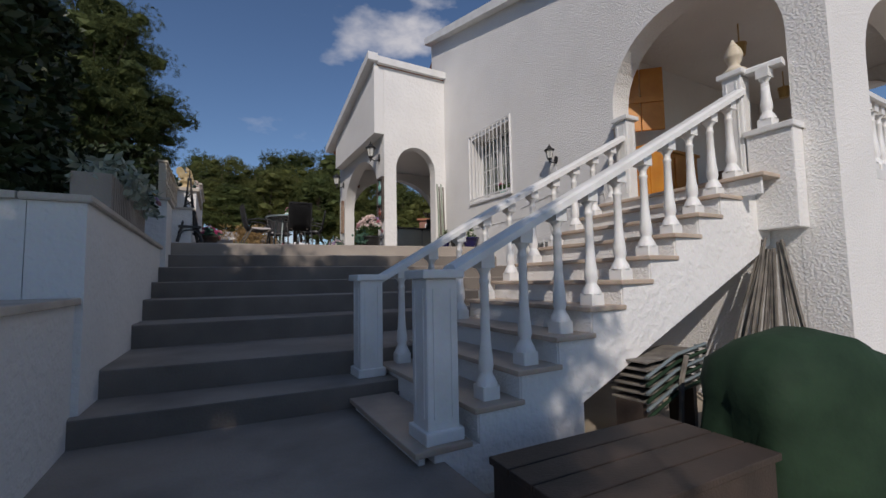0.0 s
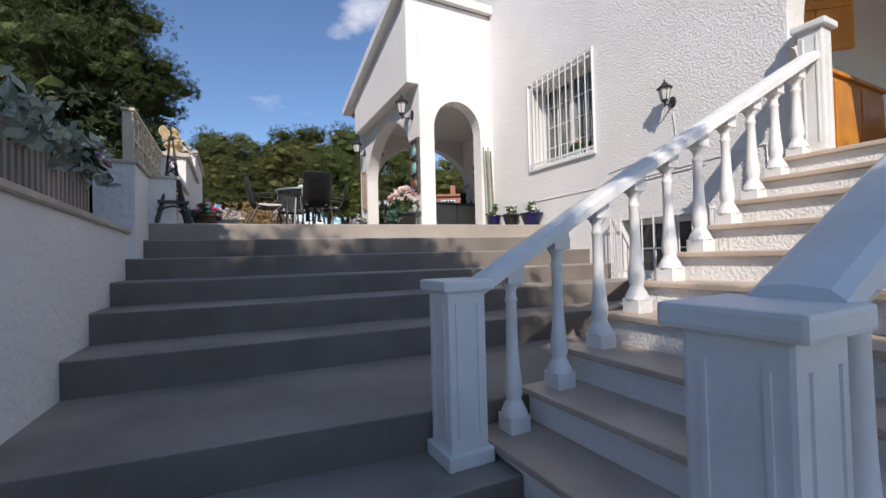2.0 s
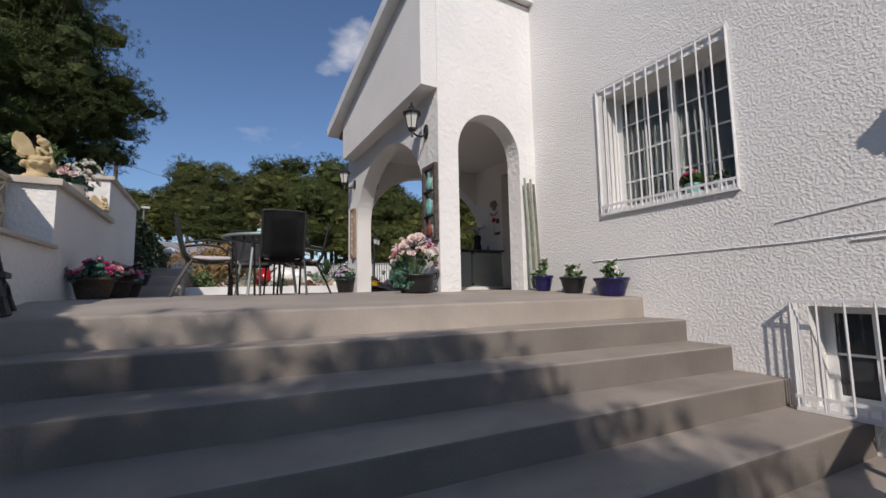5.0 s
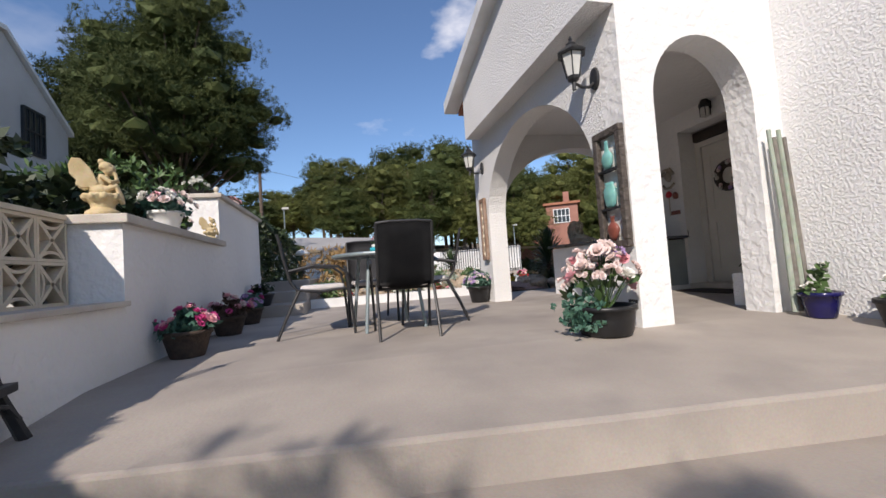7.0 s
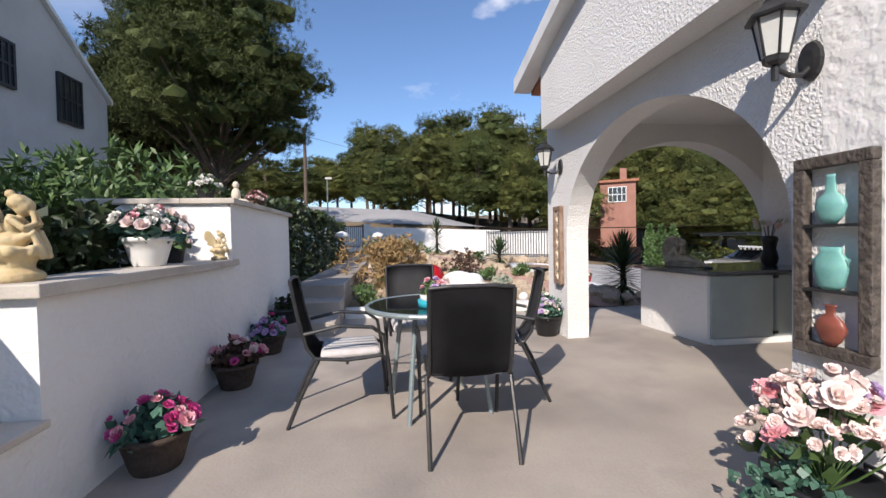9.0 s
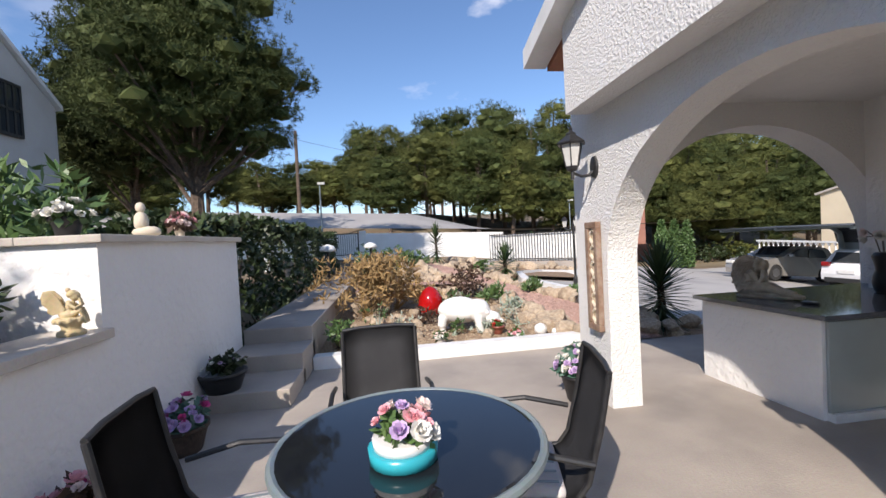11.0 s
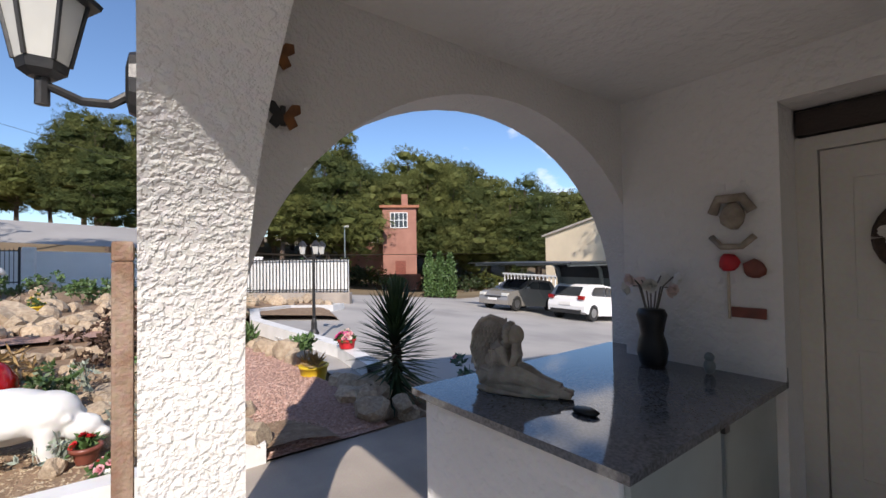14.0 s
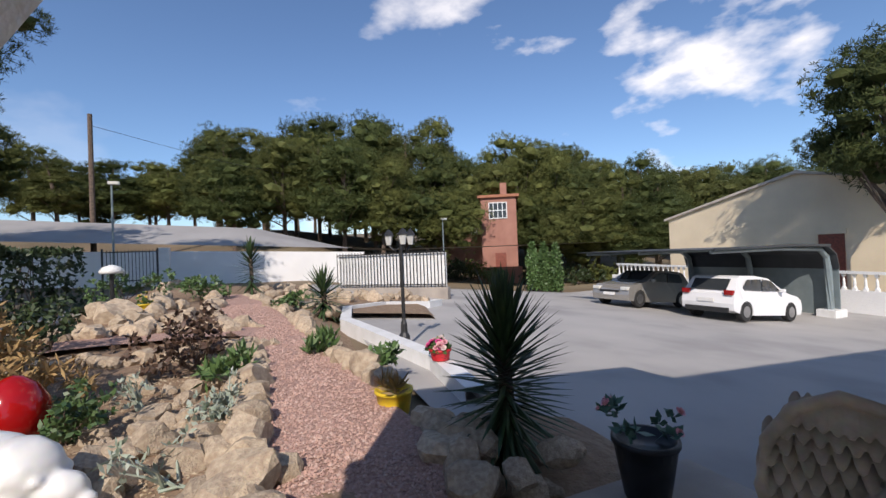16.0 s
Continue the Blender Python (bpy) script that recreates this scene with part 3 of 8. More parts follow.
prism(bm, [(10.22, 4.02), (14.10, 3.05), (14.10, 3.22), (10.22, 4.19)], 0.22, "x", 3.82)
wall("trim_porch_verge", bm, M_PAINT, "white sloping roof edge of the porch", "roof edge")
bm = bmesh.new()
box(bm, 4.04, 5.698, 10.20, 10.5, 3.98, 4.13)
wall("trim_porch_coping", bm, M_PAINT, "white coping on the porch side wall", "coping")
bm = bmesh.new()
prism(bm, [(10.3, 4.05), (14.08, 3.10), (14.08, 3.02), (10.3, 3.96)], 3.4, "x", 4.05)
wall("roof_porch", bm, M_ROOFTILE, "sloping porch roof", "roof")
bm = bmesh.new()
prism(bm, [(4.205, 0.0), (4.205, 2.6), (7.60, 2.6), (7.60, 0.0)] + arch(4.47, 7.295, 0.0, 1.08, 2.36, 28)[::-1], 0.28, "y", 13.67)
wall("wall_porch_north", bm, M_STUCCO, "white stucco porch wall with a wide arch to the drive")
bm = bmesh.new()
box(bm, 4.46, 7.4, 10.552, 13.67, 2.57, 2.63)
wall("ceiling_porch", bm, M_RENDER, "white porch ceiling", "ceiling")
DOOR_Y0, DOOR_Y1 = 11.55, 12.76
bm = bmesh.new()
box(bm, 7.02, 7.32, DOOR_Y1, 13.67, 0.0, 2.57)
wall("wall_porch_east", bm, M_RENDER, "white porch wall beside the house door")
for nm, y0, y1, z0, z1, x0, x1, lab in (("wall_porch_corner", 10.0, DOOR_Y0, 0.0, 2.57, 7.02, 7.32, "white porch wall with butterfly ornaments"), ("wall_porch_head", DOOR_Y0, DOOR_Y1, 2.31, 2.57, 7.02, 7.32, "white wall above the house door"), ("wall_porch_back", 10.0, 13.67, 0.0, 2.57, 7.40, 7.60, "plain wall behind the house door")):
    bm = bmesh.new()
    box(bm, x0, x1, y0, y1, z0, z1)
    wall(nm, bm, M_RENDER, lab)
bm = bmesh.new()
box(bm, 6.02, 7.02, 10.35, 10.555, 0.0, 2.57)
wall("wall_porch_inner", bm, M_RENDER, "white inner porch wall")
sill = part("door_sill", bbox(7.0, 7.42, DOOR_Y0 - 0.05, DOOR_Y1 + 0.02, 0.0, 0.075, 0.008), M_CAP)
tagged(sill, "grey stone door sill", "door sill", kind="structure")

# the entrance door with its side light
door = thing("door_1", "cream white panelled front door with a brass handle and side light", "door", (7.30, 0, 0), kind="structure")
bm = bmesh.new()
for y0, y1, z0, z1 in ((12.66, 12.76, 0.075, 2.14), (11.80, 11.86, 0.075, 2.14), (11.55, 11.63, 0.075, 2.14), (11.63, 12.66, 2.06, 2.14), (11.63, 11.80, 0.075, 0.14)):
    box(bm, 0.0, 0.07, y0, y1, z0, z1)
part("door_frame", bm, M_DOOR, door)
part("leaf", bbox(0.02, 0.06, 11.865, 12.655, 0.085, 2.055, 0.004), M_DOOR, door)
for z0, z1 in ((0.25, 0.95), (1.10, 1.90)):
    bm = bmesh.new()
    for a in (0.0, 0.035):
        y0, y1 = 11.98 + a, 12.54 - a
        box(bm, 0.012 + a * 0.2, 0.021, y0, y1, z0 + a, z0 + a + 0.018)
        box(bm, 0.012 + a * 0.2, 0.021, y0, y1, z1 - a - 0.018, z1 - a)
        box(bm, 0.012 + a * 0.2, 0.021, y0, y0 + 0.018, z0 + a + 0.018, z1 - a - 0.018)
        box(bm, 0.012 + a * 0.2, 0.021, y1 - 0.018, y1, z0 + a + 0.018, z1 - a - 0.018)
    part("panel_moulding", bm, M_DOOR, door)
for i in range(5):
    part("pane", bbox(0.03, 0.04, 11.635, 11.795, 0.15 + i * 0.385, 0.15 + i * 0.385 + 0.365), M_WINGLASS, door, "dark glass pane")
    part("glazing_bar", bbox(0.022, 0.05, 11.632, 11.798, 0.13 + i * 0.385, 0.149 + i * 0.385), M_DOOR, door)
bm = bmesh.new()
box(bm, 0.004, 0.019, 11.89, 11.935, 0.95, 1.19)
tube(bm, [(0.004, 11.912, 1.10), (-0.04, 11.912, 1.10), (-0.045, 11.93, 1.10), (-0.045, 12.04, 1.098)], 0.010)
part("handle", bm, M_BRASS, door, "brass lever handle on a long plate")
beam = part("door_lintel", bbox(7.27, 7.39, 11.56, 12.75, 2.15, 2.29, 0.006), M_DARKWOOD)
tagged(beam, "dark brown wooden lintel above the house door", "lintel", kind="structure")

# ---------------- walls on the garden side ----------------
bm = bmesh.new()
box(bm, -0.45, 0.25, -2.5, 5.60, -2.1, -0.83)
wall("wall_low", bm, M_RENDER, "low white garden wall beside the landing")
bm = bmesh.new()
prism(bm, [(5.585, -2.1), (8.70, -2.1), (8.70, -0.245), (5.585, -0.150)], 0.30, "x", -0.30)
for v in bm.verts:
    v.co.x += wall_x(v.co.y)
box(bm, -0.36, -0.012, 5.587, 5.85, -2.1, -0.150)
wall("wall_steps", bm, M_RENDER, "white rendered wall beside the steps")
bm = bmesh.new()
box(bm, 0.14, 0.46, 8.70, 9.45, -0.9, 0.43)
box(bm, 0.30, 0.62, 9.45, 10.75, -0.9, 0.43)
box(bm, 0.62, 0.72, 9.45, 10.75, -0.1, 0.43)
wall("wall_bench", bm, M_RENDER, "white rendered wall with a broad ledge")
bm = bmesh.new()
box(bm, 0.42, 0.72, 10.75, 12.97, -0.2, 0.97)
box(bm, -0.6, 0.42, 10.75, 10.97, -0.2, 0.97)
wall("wall_planter", bm, M_RENDER, "white rendered raised planter wall")
bm = bmesh.new()
box(bm, 0.32, 0.70, 12.97, 15.25, -0.2, 1.55)
box(bm, -0.6, 0.32, 12.97, 13.2, -0.2, 1.55)
wall("wall_planter_high", bm, M_RENDER, "higher white rendered wall of the planter")


def coping(name, x0, x1, y0, y1, z, t=0.05):
    ob = part(name, bbox(x0, x1, y0, y1, z, z + t, 0.008), M_CAP)
    return tagged(ob, "beige stone capping on the white garden wall", "capping", kind="structure")


coping("trim_cap_1", -0.48, 0.285, -2.5, 5.58, -0.83, 0.045)
bm = bmesh.new()
prism(bm, [(5.55, -0.150), (8.695, -0.245), (8.695, -0.195), (5.55, -0.100)], 0.375, "x", -0.34)
for v in bm.verts:
    v.co.x += wall_x(v.co.y)
bmesh.ops.bevel(bm, geom=[e for e in bm.edges if len(e.link_faces) == 2 and e.calc_face_angle(0) > 1], offset=0.008, segments=2, affect="EDGES")
tagged(part("trim_cap_2", bm, M_CAP), "beige stone capping on the white garden wall", "capping", kind="structure")
coping("trim_cap_3", -0.40, -0.055, 5.55, 5.88, -0.150, 0.05)
coping("trim_cap_4", 0.40, 0.76, 9.42, 10.745, 0.43, 0.035)
coping("trim_cap_9", 0.12, 0.50, 8.67, 9.415, 0.43, 0.035)
coping("trim_cap_5", 0.38, 0.77, 10.70, 12.965, 0.97, 0.06)
coping("trim_cap_6", -0.6, 0.378, 10.70, 11.01, 0.97, 0.06)
coping("trim_cap_7", 0.28, 0.75, 12.93, 15.29, 1.55, 0.05)
coping("trim_cap_8", -0.6, 0.278, 12.93, 13.24, 1.55, 0.05)
soil = part("planter_soil", bbox(-6.0, 0.0, 5.86, 26.0, -0.6, -0.26), M_SOIL)
tagged(soil, "dark planting soil behind the garden wall", "soil", kind="structure")
soil = part("planter_bed", bbox(-3.0, 0.41, 10.98, 15.2, -0.19, 0.85), M_SOIL)
tagged(soil, "planting soil in the raised bed", "soil", kind="structure")

# path with three steps to the north, white kerb of the rock garden
for i, (y, z) in enumerate(((14.12, 0.17), (14.72, 0.34), (15.3, 0.51))):
    st = part("path_step", bbox(0.70, 1.48, y, y + 0.7 if i < 2 else 29.0, -0.4, z, 0.012), M_CONC)
    tagged(st, "grey concrete step of the garden path", "step", group="garden path steps", kind="structure")
bm = bmesh.new()
prism(bm, [(1.49, 15.20), (4.95, 15.28), (4.95, 15.44), (1.49, 15.38)], 0.65, "z", -0.5)
kerb = part("kerb", bm, M_PAINT)
tagged(kerb, "white painted kerb along the rock garden", "kerb", kind="structure")


def garden_z(x, y):
    return 0.09 + 0.022 * min(14.0, max(0.0, y - 16)) + 0.30 * ease(5.6 - x, 0, 4) * ease(y, 17, 24) + 0.05 * noise.noise(Vector((x * 0.7, y * 0.7, 0)))


gx = [1.47 + 0.25 * i for i in range(20)]
gy = [15.285] + [15.45 + 0.3 * j for j in range(52)]
garden = part("garden_bed", grid_mesh(gx, gy, lambda x, y: garden_z(x, y) - 0.35 * ease(x, 5.3 + 0.05 * (y - 16), 6.2 + 0.05 * (y - 16))), M_SOIL)
tagged(garden, "sandy soil bed of the rock garden", "garden bed", kind="structure")


# ---------------- stairs to the veranda ----------------
def flight_y(x, near):
    return (4.275 if near else 5.655) - 0.055 * (x - 2.6)


def tread_top(j):
    return -1.652 + 0.1842 * j


def rail_z(x, near):
    """The upper side of the handrail, a little flatter than the flight."""
    line = ((2.33, -0.625), (2.90, -0.315), (3.50, 0.0), (5.70, 1.20)) if near else ((2.38, -0.655), (3.45, -0.045), (5.70, 1.15))
    for (a, p), (b, q) in zip(line, line[1:]):
        if x <= b:
            return p + (q - p) * (x - a) / (b - a)
    return line[-1][1]


RUN = 0.312
house_stairs = thing("house_stairs", "white stairs with pinkish marble treads up to the veranda", "stairs", kind="structure")
for j in range(11):
    x0 = 2.44 + RUN * (j - 1) - (0.07 if j == 0 else 0)
    x1 = x0 + RUN + 0.035
    z = tread_top(j)
    yn, yf = flight_y(x0, True) - 0.165, flight_y(x0, False) + (0.12 if j else -0.28)
    if j == 10:
        x1, yn, yf = 5.66, 3.78, 5.60
    bm = bbox(x0 - 0.03, x1, yn, yf, z - 0.036, z, 0.009)
    part("tread", bm, M_TREAD, house_stairs)
    bm = bmesh.new()
    box(bm, x0 + 0.012, x0 + 0.05, yn + 0.045, yf - 0.035, z - 0.185, z - 0.037)
    part("riser", bm, M_STUCCO, house_stairs)
bm = bmesh.new()
outline = [(5.70, -0.43), (5.70, 0.152)]
for j in range(10, 0, -1):
    x0 = 2.44 + RUN * (j - 1) + 0.02
    outline += [(x0, tread_top(j) - 0.037), (x0, tread_top(j - 1) - 0.037)]
outline += [(2.16, tread_top(0) - 0.037), (2.16, -2.1), (3.28, -2.1), (3.28, -1.56)]
prism(bm, outline[::-1], 1.24, "y", 4.143)
for v in bm.verts:
    v.co.y -= 0.055 * (v.co.x - 2.6)
part("flight_body", bm, M_RENDER, house_stairs)


def baluster_mesh(h):
    """A turned baluster on a square foot, with a square head."""
    bm = bmesh.new()
    box(bm, -0.064, 0.064, -0.064, 0.064, 0, 0.085)
    bmesh.ops.bevel(bm, geom=[e for e in bm.edges if abs(e.verts[0].co.z - e.verts[1].co.z) > 0.05], offset=0.008, segments=1, affect="EDGES")
    lathe(bm, [(0.074, 0.083), (0.070, 0.10), (0.056, 0.13), (0.042, 0.155), (0.040, 0.17), (0.049, 0.20), (0.047, 0.25), (0.038, 0.33), (0.032, 0.44),
               (0.029, h - 0.20), (0.034, h - 0.19), (0.034, h - 0.175), (0.027, h - 0.165), (0.030, h - 0.13), (0.050, h - 0.098), (0.052, h - 0.094)], 14)
    box(bm, -0.052, 0.052, -0.052, 0.052, h - 0.095, h)
    me = bpy.data.meshes.new("baluster")
    bm.normal_update()
    bm.to_mesh(me)
    bm.free()
    me.materials.append(M_PAINT)
    me.polygons.foreach_set("use_smooth", [len(p.vertices) == 4 and 0.1 < p.center.z < h - 0.1 for p in me.polygons])
    return me


BAL = baluster_mesh(0.74)


def square_post(parent, x, y, z0, z1, w):
    post = part("post", bbox(x - w, x + w, y - w, y + w, z0, z1, 0.012), M_PAINT, parent)
    for s in (-1, 1):
        for a in (0, 1):
            q = [(-w * 0.62, -w * 0.62 + 0.012), (w * 0.62 - 0.012, w * 0.62)]
            for lo, hi in q:
                bm = bmesh.new()
                if a:
                    box(bm, x + lo, x + hi, y + s * w - 0.006, y + s * w + 0.006, z0 + 0.14, z1 - 0.06)
                else:
                    box(bm, x + s * w - 0.006, x + s * w + 0.006, y + lo, y + hi, z0 + 0.14, z1 - 0.06)
                part("panel_moulding", bm, M_PAINT, post)
    bm = bbox(x - w - 0.035, x + w + 0.035, y - w - 0.035, y + w + 0.035, z1, z1 + 0.055, 0.012)
    part("post_cap", bm, M_PAINT, parent)
    part("post_foot", bbox(x - w - 0.022, x + w + 0.022, y - w - 0.022, y + w + 0.022, z0, z0 + 0.075, 0.01), M_PAINT, parent)


def rail(parent, pts, w=0.092, t=0.075):
    """A handrail, flat below and rounded on top, through (x, y, z of its upper side)."""
    bm = bmesh.new()
    sec = [(-w, -t), (w, -t), (w, -0.025), (w * 0.72, -0.004), (0, 0.004), (-w * 0.72, -0.004), (-w, -0.025)]
    rings = []
    for i, p in enumerate(pts):
        a, b = Vector(pts[max(0, i - 1)]), Vector(pts[min(len(pts) - 1, i + 1)])
        d = b - a
        side = Vector((d.y, -d.x, 0)).normalized()
        rings.append([bm.verts.new(Vector(p) + side * u + Vector((0, 0, v))) for u, v in sec])
    for a, b in zip(rings, rings[1:]):
        for j in range(len(sec)):
            bm.faces.new((a[j], a[(j + 1) % len(sec)], b[(j + 1) % len(sec)], b[j]))
    bm.faces.new(rings[0])
    bm.faces.new(rings[-1][::-1])
    bmesh.ops.recalc_face_normals(bm, faces=bm.faces[:])
    part("handrail", bm, M_PAINT, parent)


def stair_balustrade(near):
    b = thing("stair_balustrade", "white painted stair balustrade with turned balusters and square posts", "balustrade", group="stair balustrades")
    x_p, z_foot, z_top = (2.245, tread_top(0), -0.70) if near else (2.28, EDGE[7][2], -0.706)
    square_post(b, x_p, flight_y(x_p, near) + 0.01, z_foot, z_top, 0.105)
    pts = [(x_p + 0.10, flight_y(x_p + 0.10, near), rail_z(x_p + 0.10, near))]
    for j in range(1, 11):
        x = 2.60 + RUN * (j - 1)
        h = rail_z(x, near) - 0.062 - tread_top(j)
        shared("baluster", baluster_mesh(h), b, pose(x, flight_y(x, near), tread_top(j)))
        pts.append((x, flight_y(x, near), rail_z(x, near)))
    x, y, zt = (5.60, 4.13, 1.245) if near else (5.66, 5.46, 1.275)
    pts.append((x - 0.05, flight_y(x, near), rail_z(x - 0.05, near)))
    rail(b, pts)
    square_post(b, x, y, 0.193, zt, 0.085)
    if near:
        rail(b, [(5.60, y - 0.10, zt + 0.05), (5.64, 3.74, zt + 0.05)], 0.06, 0.06)
    else:
        rail(b, [(5.66, y + 0.09, zt + 0.03), (5.70, 5.655, zt + 0.03)], 0.05, 0.06)
    return b


stair_balustrade(True)
stair_balustrade(False)
b = thing("veranda_balustrade", "white balustrade with turned balusters in the veranda opening", "balustrade")
part("plinth", bbox(6.5, 9.25, 3.45, 3.68, 0.189, 0.30, 0.01), M_PAINT, b)
for i in range(14):
    shared("baluster", BAL, b, pose(6.66 + 0.185 * i, 3.56, 0.30))
rail(b, [(6.5, 3.56, 1.11), (9.25, 3.56, 1.11)])
b = thing("short_balustrade", "short white balustrade beside the veranda arch", "balustrade")
part("parapet", bbox(5.51, 5.699, 3.66, 4.03, -0.30, 0.60, 0.012), M_STUCCO, b)
part("plinth", bbox(5.48, 5.70, 3.64, 4.04, 0.60, 0.655, 0.01), M_PAINT, b)
shared("baluster", baluster_mesh(0.585), b, pose(5.60, 3.88, 0.655))

# cast bust on the upper post: a plain shape
bm = bmesh.new()
curls = [(0.098 - 0.002 * k * k + (0.010 if q else 0.0), 0.2 + k * 0.026 + 0.013 * q) for k in range(6) for q in (0, 1)]
lathe(bm, [(0.13, 0.0), (0.135, 0.03), (0.08, 0.07), (0.06, 0.11), (0.085, 0.15)] + curls + [(0.045, 0.365), (0.03, 0.385), (0.012, 0.43)], 18)
st = part("bust", bm, M_CREAM, None, "", True)
st.location = (5.60, 4.13, 1.301)
st.scale = (0.78, 0.78, 0.82)
tagged(st, "sand coloured cast stone bust on the stair post", "statue")


# ---------------- barred windows ----------------
def window_grille(name, y0, y1, z0, z1, n, label, depth=0.20, mid=()):
    g = thing(name, label, "window bars", kind="")
    x = X_WALL - depth
    for i in range(n):
        y = y0 + (y1 - y0) * i / (n - 1)
        bm = bmesh.new()
        tube(bm, [(x, y, z0), (x, y, z1)], 0.0085, 6)
        part("bar", bm, M_IRON, g)
    for z in (z0, z0 + 0.09, z1) + tuple(mid):
        bm = bmesh.new()
        box(bm, x - 0.006, x + 0.006, y0 - 0.012, y1 + 0.012, z - 0.012, z + 0.012)
        part("cross_rail", bm, M_IRON, g)
    for y in (y0, y1):
        for z in (z0, z1):
            bm = bmesh.new()
            box(bm, x + 0.006, X_WALL + 0.02, y - 0.01, y + 0.01, z - 0.01, z + 0.01)
            part("wall_tie", bm, M_IRON, g)
        for k in (1, 2, 3):
            bm = bmesh.new()
            tube(bm, [(x + depth * k / 4, y, z0), (x + depth * k / 4, y, z1)], 0.0075, 6)
            part("side_bar", bm, M_IRON, g)
    bm = bmesh.new()
    for z in (z0 + 0.045,):
        for i in range(n * 2):
            y = y0 + (y1 - y0) * (i + 0.5) / (n * 2)
            box(bm, x - 0.005, x + 0.005, y - 0.006, y + 0.006, z - 0.035, z + 0.035)
    tagged(part("lower_lattice", bm, M_IRON, g), kind="stuff")
    return g


window_grille("window_bars", 7.85, 9.22, 0.82, 2.26, 12, "white painted iron bars in front of the house window", 0.03)
window_grille("cellar_bars", 6.34, 7.54, -0.86, -0.10, 9, "white painted iron bars in front of the cellar window", 0.13)


def window(name, y0, y1, z0, z1, label, lights, curtains=False):
    w = thing(name, label, "window", kind="structure")
    x = X_WALL + 0.25
    bm = bmesh.new()
    for a, b, c, d in ((y0, y1, z0, z0 + 0.06), (y0, y1, z1 - 0.06, z1), (y0, y0 + 0.06, z0 + 0.06, z1 - 0.06), (y1 - 0.06, y1, z0 + 0.06, z1 - 0.06), ((y0 + y1) / 2 - 0.04, (y0 + y1) / 2 + 0.04, z0 + 0.06, z1 - 0.06)):
        box(bm, x, x + 0.06, a, b, c, d)
    part("window_frame", bm, M_PAINT, w)
    for k in (0, 1):
        a, b = (y0 + 0.06, (y0 + y1) / 2 - 0.04) if k == 0 else ((y0 + y1) / 2 + 0.04, y1 - 0.06)
        part("pane", bbox(x + 0.02, x + 0.03, a, b, z0 + 0.06, z1 - 0.06), M_PANE if curtains else M_WINGLASS, w)
        if curtains:
            bm = bmesh.new()
            rows = [[bm.verts.new((x + 0.055 + 0.012 * math.sin(q * 2.1), a + (b - a) * (q / 24) * (0.55 if k else 1) + ((b - a) * 0.45 if k else 0) * (q / 24 if k else 0), zz)) for q in range(25)] for zz in (z0 + 0.06, z1 - 0.06)]
            for q in range(24):
                bm.faces.new((rows[0][q], rows[0][q + 1], rows[1][q + 1], rows[1][q]))
            bmesh.ops.solidify(bm, geom=bm.faces[:], thickness=0.003)
            part("curtain", bm, M_CURTAIN, w, "pale net curtain", True)
        for i in range(1, lights):
            z = z0 + (z1 - z0) * i / lights
            part("glazing_bar", bbox(x + 0.008, x + 0.019, a, b, z - 0.009, z + 0.009), M_PAINT, w)
        part("glazing_bar", bbox(x + 0.006, x + 0.018, (a + b) / 2 - 0.009, (a + b) / 2 + 0.009, z0 + 0.06, z1 - 0.06), M_PAINT, w)
    part("window_sill", bbox(X_WALL - 0.03, x, y0, y1, z0 - 0.04, z0 + 0.004, 0.006), M_PAINT, w)
    return w


window("window_1", *WIN, "white framed window with pale curtains behind small panes", 4, True)
window("window_2", *CEL, "white framed cellar window with dark glass", 2)


# ---------------- lanterns ----------------
def lantern(at, rz, label, bracket=True):
    """A six sided carriage lantern. Its wall plate lies at the origin; the arm runs along -x."""
    g = thing("wall_lantern", label, "wall lamp", at, rz, group="wall lanterns")
    cx = -0.20
    bm = bmesh.new()
    lathe(bm, [(0.055, -0.005), (0.06, 0.0), (0.055, 0.018), (0.03, 0.026)], 14)
    for v in bm.verts:
        v.co = Vector((-v.co.z, v.co.x, v.co.y * 1.6 - 0.02))
    part("wall_plate", bm, M_BLACK, g)
    bm = bmesh.new()
    tube(bm, [(-0.01, 0, -0.05), (-0.06, 0, -0.09), (-0.12, 0, -0.095), (-0.17, 0, -0.075), (cx, 0, -0.065)], 0.014, 8, 0.011)
    tube(bm, [(cx, 0, -0.12), (cx, 0, -0.05)], 0.016, 8)
    lathe(bm, [(0.03, -0.05), (0.05, -0.035), (0.055, -0.01)], 6, (cx, 0, 0))
    part("arm", bm, M_BLACK, g)
    bm = bmesh.new()
    lathe(bm, [(0.054, -0.008), (0.088, 0.17)], 6, (cx, 0, 0))
    part("lamp_glass", bm, M_MILK, g, "milky lamp glass")
    bm = bmesh.new()
    for j in range(6):
        a = 2 * math.pi * j / 6
        c, s = math.cos(a), math.sin(a)
        tube(bm, [(cx + 0.056 * c, 0.056 * s, -0.01), (cx + 0.091 * c, 0.091 * s, 0.172)], 0.006, 5)
    part("glazing_ribs", bm, M_BLACK, g)
    bm = bmesh.new()
    lathe(bm, [(0.12, 0.168), (0.125, 0.18), (0.115, 0.19), (0.07, 0.225), (0.045, 0.245), (0.045, 0.26), (0.02, 0.275), (0.012, 0.29), (0.018, 0.30), (0.004, 0.325)], 6, (cx, 0, 0))
    part("hood", bm, M_BLACK, g)
    return g


